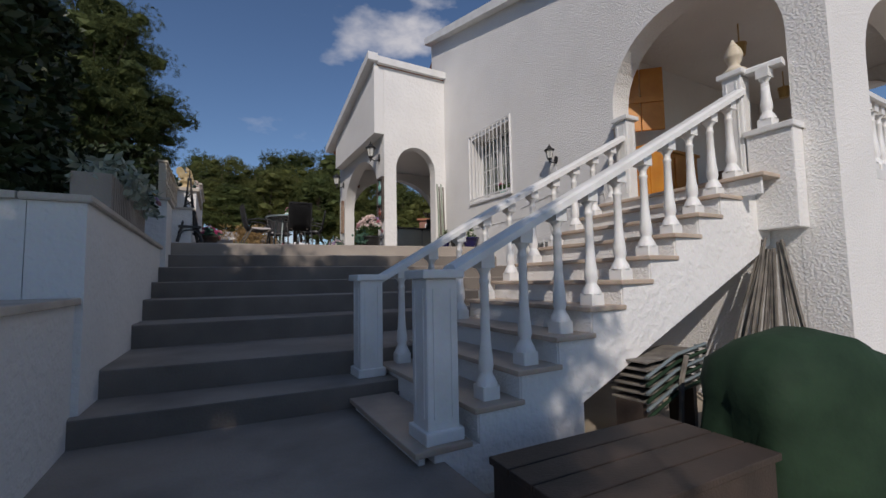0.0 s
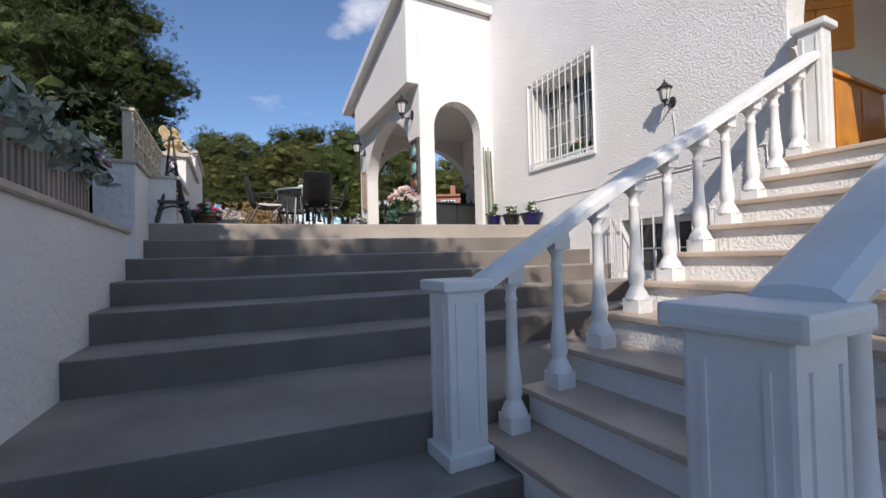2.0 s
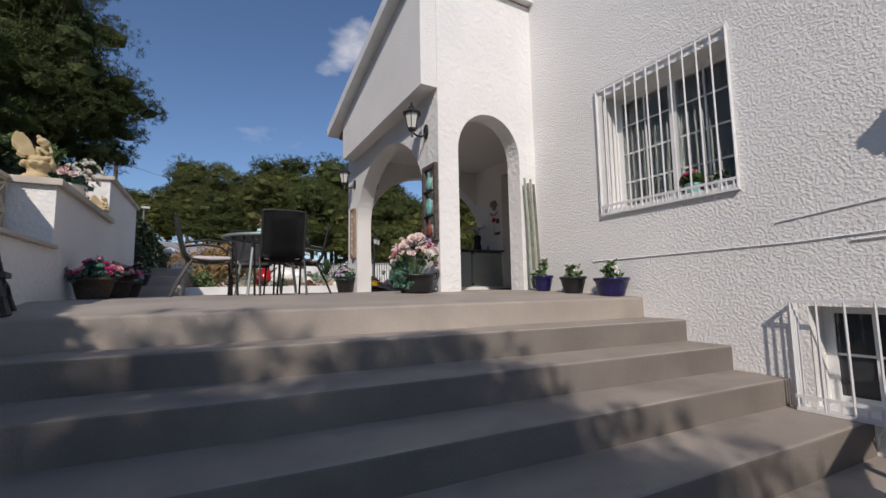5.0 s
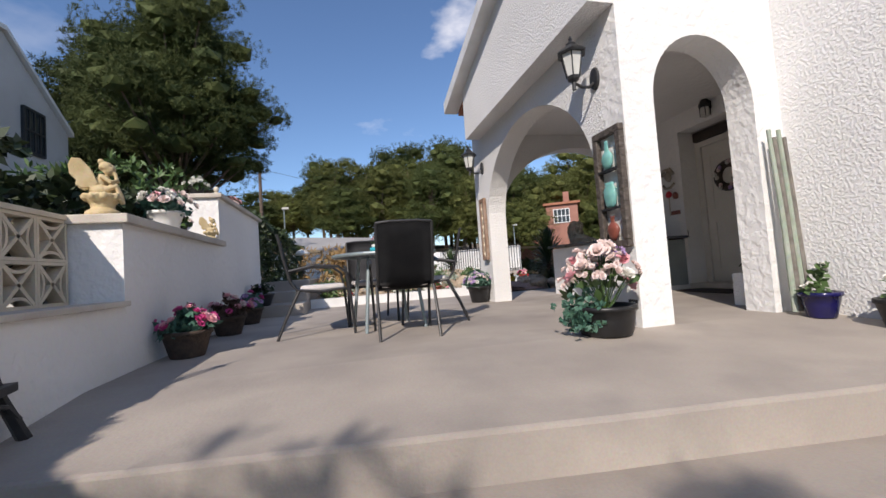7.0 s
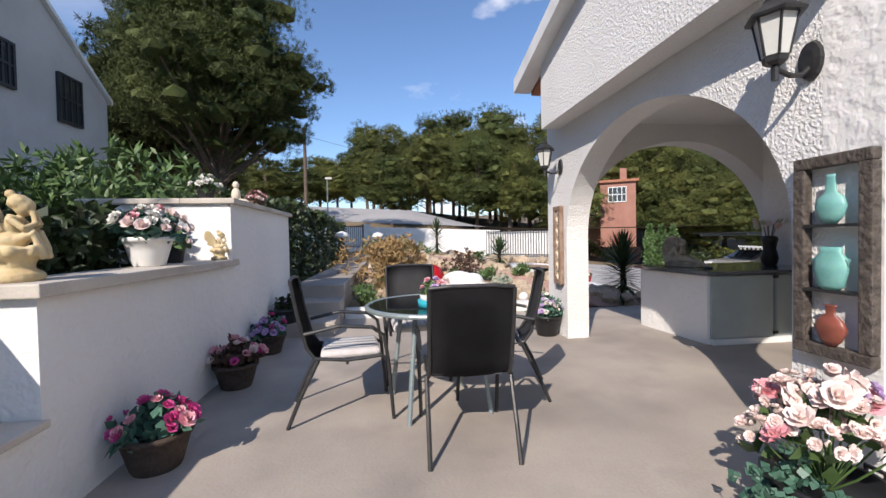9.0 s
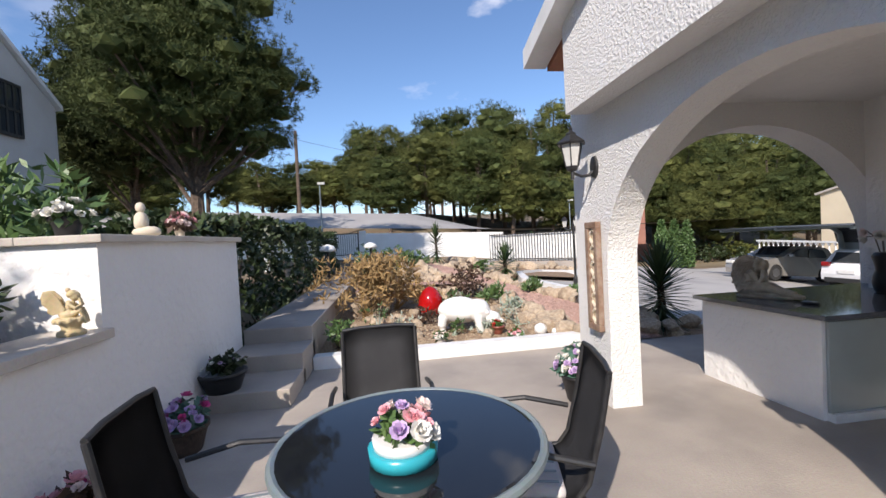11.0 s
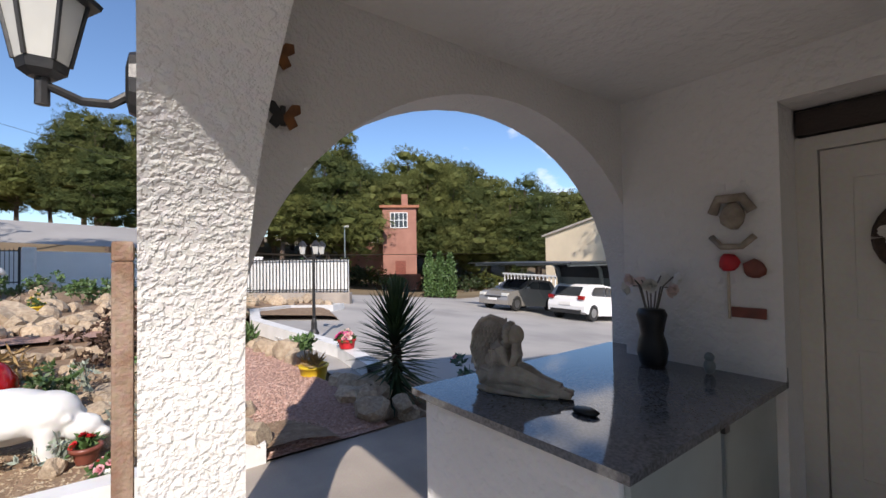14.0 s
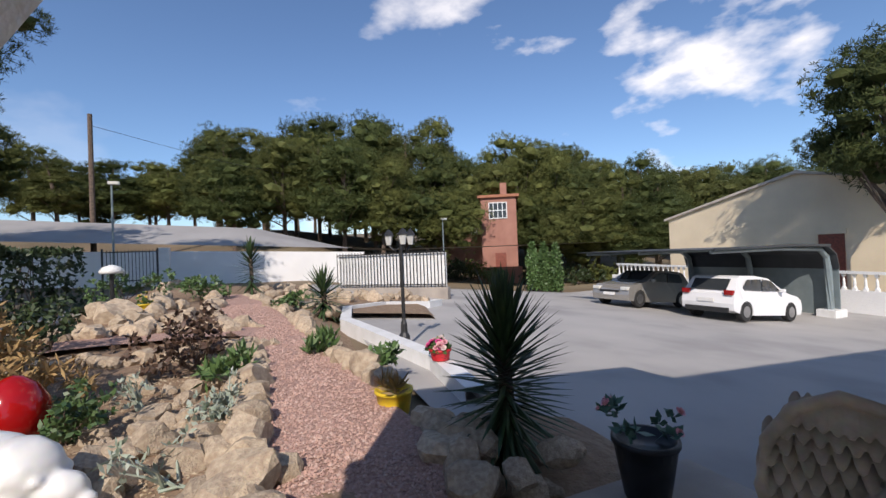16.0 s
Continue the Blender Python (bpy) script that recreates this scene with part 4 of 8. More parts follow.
lantern((4.198, 10.60, 2.02), 0, "black carriage lantern with milky glass on the porch wall")
lantern((4.198, 13.52, 2.02), 0, "black carriage lantern with milky glass on the far pier")
lantern((5.698, 6.74, 1.14), 0, "black carriage lantern on the house wall above a wire").scale = (0.68, 0.68, 0.68)
lamp = thing("door_lamp", "small black lantern above the house door", "wall lamp", (7.005, 12.18, 2.34))
bm = bmesh.new()
lathe(bm, [(0.05, 0.0), (0.06, 0.02), (0.055, 0.12)], 8, (-0.06, 0, 0))
part("lamp_glass", bm, M_MILK, lamp)
bm = bmesh.new()
lathe(bm, [(0.07, 0.12), (0.075, 0.16), (0.05, 0.22), (0.02, 0.25)], 8, (-0.06, 0, 0))
box(bm, -0.06, 0.0, -0.05, 0.05, 0.10, 0.20)
part("hood", bm, M_BLACK, lamp)
for k in range(4):
    bm = bmesh.new()
    a = math.pi / 4 + k * math.pi / 2
    tube(bm, [(-0.06 + 0.06 * math.cos(a), 0.06 * math.sin(a), 0.0), (-0.06 + 0.06 * math.cos(a), 0.06 * math.sin(a), 0.13)], 0.006, 5)
    part("rib", bm, M_BLACK, lamp)

wires = thing("wall_wires", "thin grey wires clipped to the house wall", "wires")
for pts in ([(5.693, 9.4, 0.31), (5.693, 7.5, 0.335), (5.693, 5.85, 0.43), (5.693, 5.84, 0.12)], [(5.693, 6.74, 1.0), (5.693, 6.70, 0.62), (5.693, 7.62, 0.50)], [(5.69, 7.2, 0.315), (5.69, 6.4, 0.36)]):
    bm = bmesh.new()
    tube(bm, pts, 0.006, 5)
    part("wire", bm, M_IRON, wires)


# ---------------- flowers and pots ----------------
def rose_mesh(name, material, seed):
    """A blossom of layered petals, about one unit across."""
    rng = random.Random(seed)
    bm = bmesh.new()
    for ring, (count, tilt, size) in enumerate(((6, 0.25, 0.55), (5, 0.8, 0.45), (4, 1.25, 0.32))):
        for j in range(count):
            a = 2 * math.pi * (j + 0.5 * ring + rng.uniform(-0.1, 0.1)) / count
            t = tilt + rng.uniform(-0.15, 0.15)
            d = Vector((math.cos(a) * math.cos(t), math.sin(a) * math.cos(t), math.sin(t)))
            s = Vector((-math.sin(a), math.cos(a), 0)) * size * 0.6
            up = Vector((0, 0, 0.1))
            p = [Vector((0, 0, 0)), d * size * 0.55 - s, d * size + up - s * 0.5, d * size + up * 1.3 + s * 0.5, d * size * 0.55 + s]
            bm.faces.new([bm.verts.new(v) for v in p])
    me = bpy.data.meshes.new(name)
    bm.normal_update()
    bm.to_mesh(me)
    bm.free()
    me.materials.append(material)
    return me


ROSES = {k: rose_mesh("blossom", m, i) for i, (k, m) in enumerate(FLOWERS.items())}


def bouquet(parent, at, spread, height, count, colours, leaf, seed, size=0.09, leaf_size=0.08):
    """Blossoms as parts over a cushion of leaves."""
    rng = random.Random(seed)
    pts = []
    for i in range(count):
        a = rng.uniform(0, 2 * math.pi)
        r = spread * math.sqrt(rng.random())
        z = height * (1 - (r / spread) ** 2 * 0.65) * rng.uniform(0.72, 1.05)
        lift = 1 + 0.35 * noise.noise(Vector((3 * math.cos(a) * r / spread + seed, 3 * math.sin(a) * r / spread, seed)))
        r, z = r * lift, z * lift
        p = Vector((at[0] + r * math.cos(a), at[1] + r * math.sin(a), at[2] + z))
        q = Vector((math.cos(a) * r / spread, math.sin(a) * r / spread, 0.8)).to_track_quat("Z", "Y").to_matrix().to_4x4()
        k = size * rng.uniform(0.75, 1.3)
        shared("blossom", ROSES[rng.choice(colours)], parent, Matrix.Translation(p) @ q @ Matrix.Diagonal((k, k, k, 1)))
        pts.append((p.x * 0.85 + at[0] * 0.15, p.y * 0.85 + at[1] * 0.15, p.z - size * 0.5))
        pts.append((at[0] + r * 0.6 * math.cos(a + 1), at[1] + r * 0.6 * math.sin(a + 1), at[2] + z * 0.45))
    me = leaf_mesh(pts, leaf_size, 6, 0.3, 0.30, seed)
    me.materials.append(leaf)
    ob = new("leaves", me)
    ob.parent = parent
    tagged(ob, kind="stuff")


def pot(parent, r0, r1, h, material, n=20, rim=0.012, name="pot"):
    bm = bmesh.new()
    lathe(bm, [(r0 * 0.95, 0), (r0, 0.01), ((r0 + r1) / 2 * 1.02, h * 0.5), (r1, h - 0.03), (r1 + rim, h - 0.028), (r1 + rim, h), (r1 - 0.012, h), (r1 - 0.02, h - 0.04)], n)
    return part(name, bm, material, parent, "", True)


def flower_pot(at, r0, r1, h, material, label, colours, leaf, seed, spread, height, count, size=0.07, category="flower pot", group=""):
    g = thing("flower_pot", label, category, at, 0, group)
    pot(g, r0, r1, h, material)
    bouquet(g, (0, 0, h - 0.03), spread, height, count, colours, leaf, seed, size)
    return g


g = thing("flower_pot", "black two handled bucket full of pink and white artificial flowers", "flower pot", (3.87, 10.26, 0))
bucket = pot(g, 0.175, 0.205, 0.20, M_BLACKPOT)
for s in (-1, 1):
    bm = bmesh.new()
    tube(bm, [(s * 0.195, -0.035, 0.13), (s * 0.235, -0.035, 0.16), (s * 0.235, -0.035, 0.21), (s * 0.235, 0.035, 0.21), (s * 0.235, 0.035, 0.16), (s * 0.195, 0.035, 0.13)], 0.011, 8)
    part("bucket_handle", bm, M_BLACKPOT, bucket)
fl = random.Random(19)
tufts = []
for i in range(26):                                    # sprays: each a head of one kind of blossom
    a, q = i * 2.39996, math.sqrt((i + 0.5) / 26)
    head = Vector((0.25 * q * math.cos(a) - 0.02, 0.22 * q * math.sin(a), 0.26 + 0.30 * (1 - q * q * 0.75) + fl.uniform(-0.05, 0.07)))
    kind = fl.choice(["pale", "pale", "white", "pale", "lilac", "pink", "pale", "pale"])
    big = kind != "lilac" and (kind == "pink" or fl.random() < 0.25)
    bm = bmesh.new()
    tube(bm, [(0, 0, 0.14), (head.x * 0.5, head.y * 0.5, head.z * 0.65), head], 0.004, 5)
    part("stem", bm, M_LEAF, g)
    for j in range(2 if big else 9):
        d = Vector((fl.gauss(0, 1), fl.gauss(0, 1), fl.gauss(0.5, 0.7))).normalized()
        w = fl.uniform(0.085, 0.11) if big else fl.uniform(0.036, 0.058)
        p = head + d * (0.03 if big else 0.055)
        n = (d + Vector((head.x, head.y - 0.1, 0.3)) * 2).normalized().to_track_quat("Z", "Y").to_matrix().to_4x4()
        shared("blossom", ROSES[kind], g, Matrix.Translation(p) @ n @ Matrix.Diagonal((w, w, w, 1)))
    if i % 2 == 0:
        tufts.append((head.x * 0.9, head.y * 0.9, head.z - 0.09))
me = leaf_mesh(tufts, 0.10, 5, 0.3, 0.28, 19)
me.materials.append(M_LEAF)
ob = new("leaves", me)
ob.parent = g
tagged(ob, kind="stuff")
g = thing("trailing_plant", "bluish green trailing plant beside the bouquet", "plant", (3.66, 10.23, 0.0))
me = leaf_mesh([(rnd.gauss(0, 0.06), rnd.gauss(0, 0.06), 0.06 + abs(rnd.gauss(0, 0.11))) for _ in range(90)], 0.04, 6, 0.2, 0.5, 4)
me.materials.append(M_TEAL)
ob = new("leaves", me)
ob.parent = g
tagged(ob, kind="stuff")
flower_pot((4.04, 13.62, 0), 0.12, 0.165, 0.24, M_BLACKPOT, "black pot of white and lilac artificial flowers by the pier", ["white", "white", "pale", "lilac"], M_TEAL, 12, 0.20, 0.26, 100, 0.05)
for i, (y, x, cols, leaf) in enumerate(((11.2, 0.92, ["magenta", "magenta", "pink"], M_TEAL), (12.42, 0.90, ["pink", "pale", "magenta"], M_REDLEAF), (13.45, 0.88, ["lilac", "lilac", "magenta"], M_TEAL))):
    flower_pot((x, y, 0), 0.12, 0.165, 0.20, M_BASKET, "dark woven basket pot of coloured artificial flowers by the wall", cols, leaf, 20 + i, 0.20, 0.22, 30, 0.065, group="basket pots along the wall")
g = thing("flower_pot", "dark pot of black leaved plants on the path steps", "flower pot", (0.86, 14.25, 0.17))
pot(g, 0.15, 0.2, 0.18, M_BLACKPOT)
bouquet(g, (0, 0, 0.15), 0.2, 0.2, 14, ["white", "lilac"], M_HEDGE, 31, 0.035)
for i, (y, x, m, r) in enumerate(((10.02, 5.40, M_NAVY, 0.12), (9.55, 5.42, M_BLACKPOT, 0.14), (9.05, 5.45, M_NAVY, 0.17))):
    flower_pot((x + 0.1, y, terrace_z(x, y)), r * 0.72, r, 0.19, m, "dark blue glazed pot with sparse white flowers" if m is M_NAVY else "black pot with sparse white flowers", ["white"], M_LEAF, 40 + i, 0.13, 0.24, 5, 0.05, group="pots beside the porch arch")

flower_pot((5.83, 8.30, 0.865), 0.05, 0.065, 0.11, M_TURQ, "small turquoise pot with pink flowers on the window sill", ["pink", "magenta"], M_LEAF, 47, 0.12, 0.16, 9, 0.06)
flower_pot((5.83, 8.05, 0.865), 0.045, 0.055, 0.09, M_WHITEPOT, "small white pot on the window sill behind bars", ["white"], M_LEAF, 48, 0.06, 0.09, 5, 0.04)
g = thing("cactus_trellis", "tall thin mottled canes leaning in the wall corner", "canes", (5.50, 10.12, 0.0))
for i in range(4):
    bm = bmesh.new()
    tube(bm, [(0.05 * i - 0.06, 0.04, 0.02), (0.045 * i - 0.06, 0.06, 0.8), (0.05 * i - 0.07, 0.09, 1.45 - 0.06 * (i % 2))], 0.022, 8, 0.016)
    part("cane", bm, M_CANE if i % 2 else M_GREYLEAF, g)


# ---------------- table and chairs ----------------
g = thing("round_table", "round garden table with black glass top and grey steel legs", "table", (2.50, 11.78, 0), 10)
bm = bmesh.new()
lathe(bm, [(0.47, 0.71), (0.485, 0.712), (0.485, 0.722), (0.47, 0.724)], 40)
part("tabletop", bm, M_DARKGLASS, g, "black glass table top")
bm = bmesh.new()
pts = [(0.495 * math.cos(2 * math.pi * i / 40), 0.495 * math.sin(2 * math.pi * i / 40), 0.712) for i in range(41)]
tube(bm, pts, 0.017, 8, None, False)
part("rim", bm, M_STEEL, g, "grey steel rim")
for k in range(4):
    a = math.pi / 4 + k * math.pi / 2
    bm = bmesh.new()
    tube(bm, [(0.30 * math.cos(a), 0.30 * math.sin(a), 0.70), (0.40 * math.cos(a), 0.40 * math.sin(a), 0.0)], 0.017, 8)
    part("leg", bm, M_STEEL, g)


def chair_at(at, rz, first=None):
    """A stacking garden chair; it looks along +y."""
    if first:
        return copy_thing(first, pose(*at, 0, 0, rz))
    g = thing("garden_chair", "black steel garden chair with woven sling seat and back", "chair", at, rz, "chairs round the table")
    w = 0.225
    for s in (-1, 1):
        bm = bmesh.new()
        tube(bm, [(s * w, -0.34, 0.92), (s * w, -0.30, 0.70), (s * w, -0.25, 0.50), (s * w, -0.20, 0.43), (s * w, 0.0, 0.405), (s * w, 0.22, 0.42), (s * w, 0.25, 0.40)], 0.012, 8)
        part("side_rail", bm, M_BLACK, g)
        bm = bmesh.new()
        tube(bm, [(s * (w + 0.012), -0.18, 0.42), (s * (w + 0.012), -0.30, 0.18), (s * (w + 0.012), -0.375, 0.0)], 0.013, 8)
        part("back_leg", bm, M_BLACK, g)
        bm = bmesh.new()
        tube(bm, [(s * (w + 0.05), -0.262, 0.60), (s * (w + 0.05), -0.05, 0.64), (s * (w + 0.05), 0.16, 0.62), (s * (w + 0.05), 0.235, 0.56), (s * (w + 0.04), 0.26, 0.40), (s * (w + 0.03), 0.29, 0.0)], 0.013, 8)
        part("armrest_leg", bm, M_BLACK, g)
    bm = bmesh.new()
    line = [(-0.342, 0.93), (-0.325, 0.82), (-0.30, 0.70), (-0.272, 0.60), (-0.25, 0.50), (-0.215, 0.445), (-0.15, 0.415), (0.0, 0.395), (0.12, 0.40), (0.22, 0.425)]
    rows = [[bm.verts.new((x, y - 0.012 * math.cos(x / w * 1.5), z - (0.012 * math.cos(x / w * 1.5) if y > -0.2 else 0))) for x in (-w, -w / 2, 0, w / 2, w)] for y, z in line]
    for a, b in zip(rows, rows[1:]):
        for j in range(4):
            bm.faces.new((a[j], a[j + 1], b[j + 1], b[j]))
    bmesh.ops.solidify(bm, geom=bm.faces[:], thickness=0.006)
    part("sling", bm, M_MESH, g, "black woven sling", True)
    bm = bmesh.new()
    tube(bm, [(-w, -0.342, 0.925), (-w / 2, -0.35, 0.935), (w / 2, -0.35, 0.935), (w, -0.342, 0.925)], 0.011, 8)
    part("top_bar", bm, M_BLACK, g)
    bm = bmesh.new()
    tube(bm, [(-w, 0.0, 0.385), (w, 0.0, 0.385)], 0.010, 8)
    part("cross_bar", bm, M_BLACK, g)
    return g


CH = chair_at((2.60, 11.28, 0), -2)
chair_at((1.86, 11.80, 0), -84, CH)
chair_at((2.98, 11.98, 0), 76, CH)
chair_at((2.38, 12.50, 0), 183, CH)


def cushion(at, rz):
    g = thing("seat_cushion", "pale striped seat cushion on the garden chair", "cushion", at, rz, "seat cushions")
    bm = bbox(-0.2, 0.2, -0.19, 0.2, 0, 0.06, 0.028)
    part("cover", bm, M_CUSHION, g, "", True)
    for i in range(5):
        part("stripe", bbox(-0.16 + 0.075 * i, -0.145 + 0.075 * i, -0.165, 0.175, 0.058, 0.0625), M_STEEL, g)


for p, rz in (((2.60, 11.30, 0.405), -2), ((1.88, 11.80, 0.405), -84), ((2.96, 11.98, 0.405), 76), ((2.38, 12.48, 0.405), 183)):
    cushion(p, rz)
g = thing("flower_bowl", "turquoise bowl of lilac and pink flowers on the table", "flower bowl", (2.47, 11.62, 0.724))
bm = bmesh.new()
lathe(bm, [(0.09, 0), (0.115, 0.005), (0.12, 0.05), (0.112, 0.05)], 20)
part("bowl", bm, M_TURQBOWL, g, "", True)
bm = bmesh.new()
lathe(bm, [(0.10, 0.045), (0.105, 0.08), (0.095, 0.082)], 20)
part("inner_bowl", bm, M_WHITEPOT, g, "", True)
bouquet(g, (0, 0, 0.07), 0.12, 0.11, 18, ["lilac", "pale", "lilac", "pink", "white"], M_LEAF, 51, 0.055, 0.05)


# ---------------- things on the garden walls ----------------
def breeze_block_panel():
    """Cast lattice blocks: a square ring with a star of curved ribs in each."""
    g = thing("lattice_wall", "cream cast concrete lattice blocks on the garden wall", "lattice wall", (0.38, 0, 0.465))
    s = 0.262
    bm = bmesh.new()
    t, d = 0.018, 0.045
    for a, b, c, e in ((0, s, 0, t), (0, s, s - t, s), (0, t, t, s - t), (s - t, s, t, s - t)):
        box(bm, -d, d, a, b, c, e)
    for y0, z0, y1, z1 in ((t, t, s - t, s - t), (t, s - t, s - t, t)):
        m = Matrix.Translation((0, (y0 + y1) / 2, (z0 + z1) / 2)) @ Matrix.Rotation(math.atan2(z1 - z0, y1 - y0), 4, "X")
        box(bm, -d + 0.003, d - 0.003, -0.155, 0.155, -0.011, 0.011, m)
    for side in (0, 1):
        cy = 0 if side == 0 else s
        prev = None
        for k in range(7):
            a = -0.9 + 1.8 * k / 6
            y = cy + (1 if side == 0 else -1) * (0.09 * math.cos(a) - 0.03)
            z = s / 2 + 0.12 * math.sin(a)
            if prev:
                m = Matrix.Translation((0, (y + prev[0]) / 2, (z + prev[1]) / 2)) @ Matrix.Rotation(math.atan2(z - prev[1], y - prev[0]), 4, "X")
                ln = math.hypot(y - prev[0], z - prev[1]) / 2 + 0.004
                box(bm, -d + 0.006, d - 0.006, -ln, ln, -0.009, 0.009, m)
            prev = (y, z)
    me = bpy.data.meshes.new("block")
    bm.normal_update()
    bm.to_mesh(me)
    bm.free()
    me.materials.append(M_CREAM)
    for r in range(2):
        for c in range(7):
            m = pose(0, 8.88 + 0.264 * c, 0.264 * r)
            if (r + c) % 2:
                m = m @ Matrix.Translation((0, s / 2, s / 2)) @ Matrix.Rotation(math.pi / 2, 4, "X") @ Matrix.Translation((0, -s / 2, -s / 2))
            shared("block", me, g, m)
    part("top_rail", bbox(-0.06, 0.06, 8.86, 10.742, 0.528, 0.56, 0.006), M_CREAM, g)
    return g


breeze_block_panel()


def fairy(at, h, label, rz=0):
    """A seated winged garden figure on a flower base, a plain shape."""
    bm = bmesh.new()
    k = h / 0.36
    lathe(bm, [(0.085, 0), (0.09, 0.012), (0.088, 0.03), (0.058, 0.05), (0.062, 0.075), (0.082, 0.10), (0.10, 0.128), (0.085, 0.135), (0.0, 0.135)], 18)
    for j in range(9):
        a = 2 * math.pi * j / 9
        blob(bm, (0.085 * math.cos(a), 0.085 * math.sin(a), 0.118), 0.022, 50 + j, 0.08, 2, (1, 1, 1.1))
    blob(bm, (-0.01, 0, 0.16), 0.052, 1, 0.05, 3, (1.1, 1.1, 0.75))
    tube(bm, [(-0.01, 0, 0.15), (-0.012, 0, 0.20), (0.012, 0, 0.255)], 0.040, 14, 0.028)
    blob(bm, (0.035, 0, 0.292), 0.034, 3, 0.03, 3, (1.0, 0.92, 1.1))
    blob(bm, (0.02, 0, 0.308), 0.036, 5, 0.12, 3, (1.0, 1.02, 0.85))
    blob(bm, (-0.005, 0, 0.342), 0.017, 6, 0.1, 2)
    for s in (-1, 1):
        tube(bm, [(0.0, s * 0.038, 0.245), (0.045, s * 0.05, 0.205), (0.072, s * 0.02, 0.225), (0.062, s * 0.012, 0.272)], 0.015, 10, 0.011)
        tube(bm, [(0.0, s * 0.03, 0.155), (0.07, s * 0.035, 0.185), (0.085, s * 0.03, 0.13), (0.095, s * 0.03, 0.085)], 0.023, 10, 0.014)
        prism(bm, [(-0.015, 0.20), (-0.05, 0.29), (-0.095, 0.345), (-0.135, 0.345), (-0.15, 0.30), (-0.145, 0.25), (-0.115, 0.215), (-0.12, 0.185), (-0.09, 0.165), (-0.045, 0.175)], 0.014, "y", s * 0.035 - 0.007)
    for v in bm.verts:
        v.co *= k
    ob = part("garden_figure", bm, M_SAND, None, "", True)
    merge = ob.modifiers.new("merge", "REMESH")
    merge.mode, merge.voxel_size, merge.use_smooth_shade = "VOXEL", 0.0045 * k, True
    worn = ob.modifiers.new("worn", "SMOOTH")
    worn.factor, worn.iterations = 0.5, 2
    ob.matrix_basis = pose(*at, 0, 0, rz)
    return tagged(ob, label, "garden figure")


fairy((0.56, 10.86, 1.03), 0.40, "sand coloured winged garden figure on the wall capping", 20)
fairy((0.66, 12.78, 1.03), 0.27, "small sand coloured winged garden figure on the wall capping", 20)
flower_pot((0.52, 11.95, 1.03), 0.10, 0.145, 0.20, M_WHITEPOT, "white round pot with pink and white flowers on the wall", ["pink", "pale", "white", "pale"], M_TEAL, 61, 0.22, 0.24, 40, 0.075)
flower_pot((0.46, 12.40, 1.03), 0.07, 0.09, 0.15, M_BLACKPOT, "small dark pot with pale flowers on the wall", ["white", "pale", "lilac"], M_LEAF, 62, 0.13, 0.15, 16, 0.07)
flower_pot((0.42, 13.15, 1.60), 0.06, 0.085, 0.13, M_BLACKPOT, "dark pot with white flowers on the high wall", ["white"], M_LEAF, 63, 0.14, 0.14, 16, 0.06)
flower_pot((0.48, 14.45, 1.60), 0.035, 0.045, 0.11, M_CREAM, "small stem vase with pink flowers on the high wall", ["pink", "pale"], M_REDLEAF, 64, 0.12, 0.16, 18, 0.06)
bm = bmesh.new()
blob(bm, (0, 0, 0.05), 0.09, 5, 0.1, 2, (1.3, 0.8, 0.5))
blob(bm, (-0.04, 0, 0.14), 0.065, 6, 0.1, 2, (0.8, 0.9, 1.3))
blob(bm, (-0.04, 0, 0.25), 0.04, 7, 0.05, 2, (0.9, 0.9, 1.15))
ob = part("garden_figure", bm, M_CREAM, None, "", True)
ob.location = (0.46, 13.95, 1.60)
tagged(ob, "small pale seated garden figure on the high wall", "garden figure")

g = thing("concrete_planter", "grey fluted concrete planter box on the wall", "planter", (0.20, 6.95, -0.165))
bm = bbox(-0.13, 0.13, -0.85, 0.85, 0, 0.34, 0.01)
part("box", bm, M_CONC, g)
for i in range(22):
    part("flute", bbox(0.128, 0.142, -0.82 + 0.075 * i, -0.785 + 0.075 * i, 0.03, 0.31), M_CONC, g)
bouquet(g, (0, 0.5, 0.3), 0.3, 0.2, 20, ["lilac", "pink", "yellow"], M_HEDGE, 71, 0.06)
me = leaf_mesh([(rnd.uniform(-0.12, 0.25), rnd.uniform(-0.85, 0.9), rnd.uniform(0.22, 0.5)) for _ in range(130)], 0.10, 6, 0.2, 0.25, 72)
me.materials.append(M_GREYLEAF)
ob = new("silvery_leaves", me)
ob.parent = g
tagged(ob, kind="stuff")

# iron tower model at the head of the steps
g = thing("iron_tower", "black wrought iron lattice tower model on the terrace edge", "tower model", (0.67, 9.57, terrace_z(0.67, 9.57)), 12)
for sx in (-1, 1):
    for sy in (-1, 1):
        bm = bmesh.new()
        tube(bm, [(sx * 0.165, sy * 0.165, 0), (sx * 0.11, sy * 0.11, 0.20), (sx * 0.075, sy * 0.075, 0.40), (sx * 0.045, sy * 0.045, 0.62), (sx * 0.012, sy * 0.012, 1.02)], 0.026, 6, 0.008)
        part("leg", bm, M_BLACK, g)
for z, w in ((0.22, 0.15), (0.44, 0.09), (0.98, 0.028)):
    part("platform", bbox(-w, w, -w, w, z, z + 0.035, 0.004), M_BLACK, g)
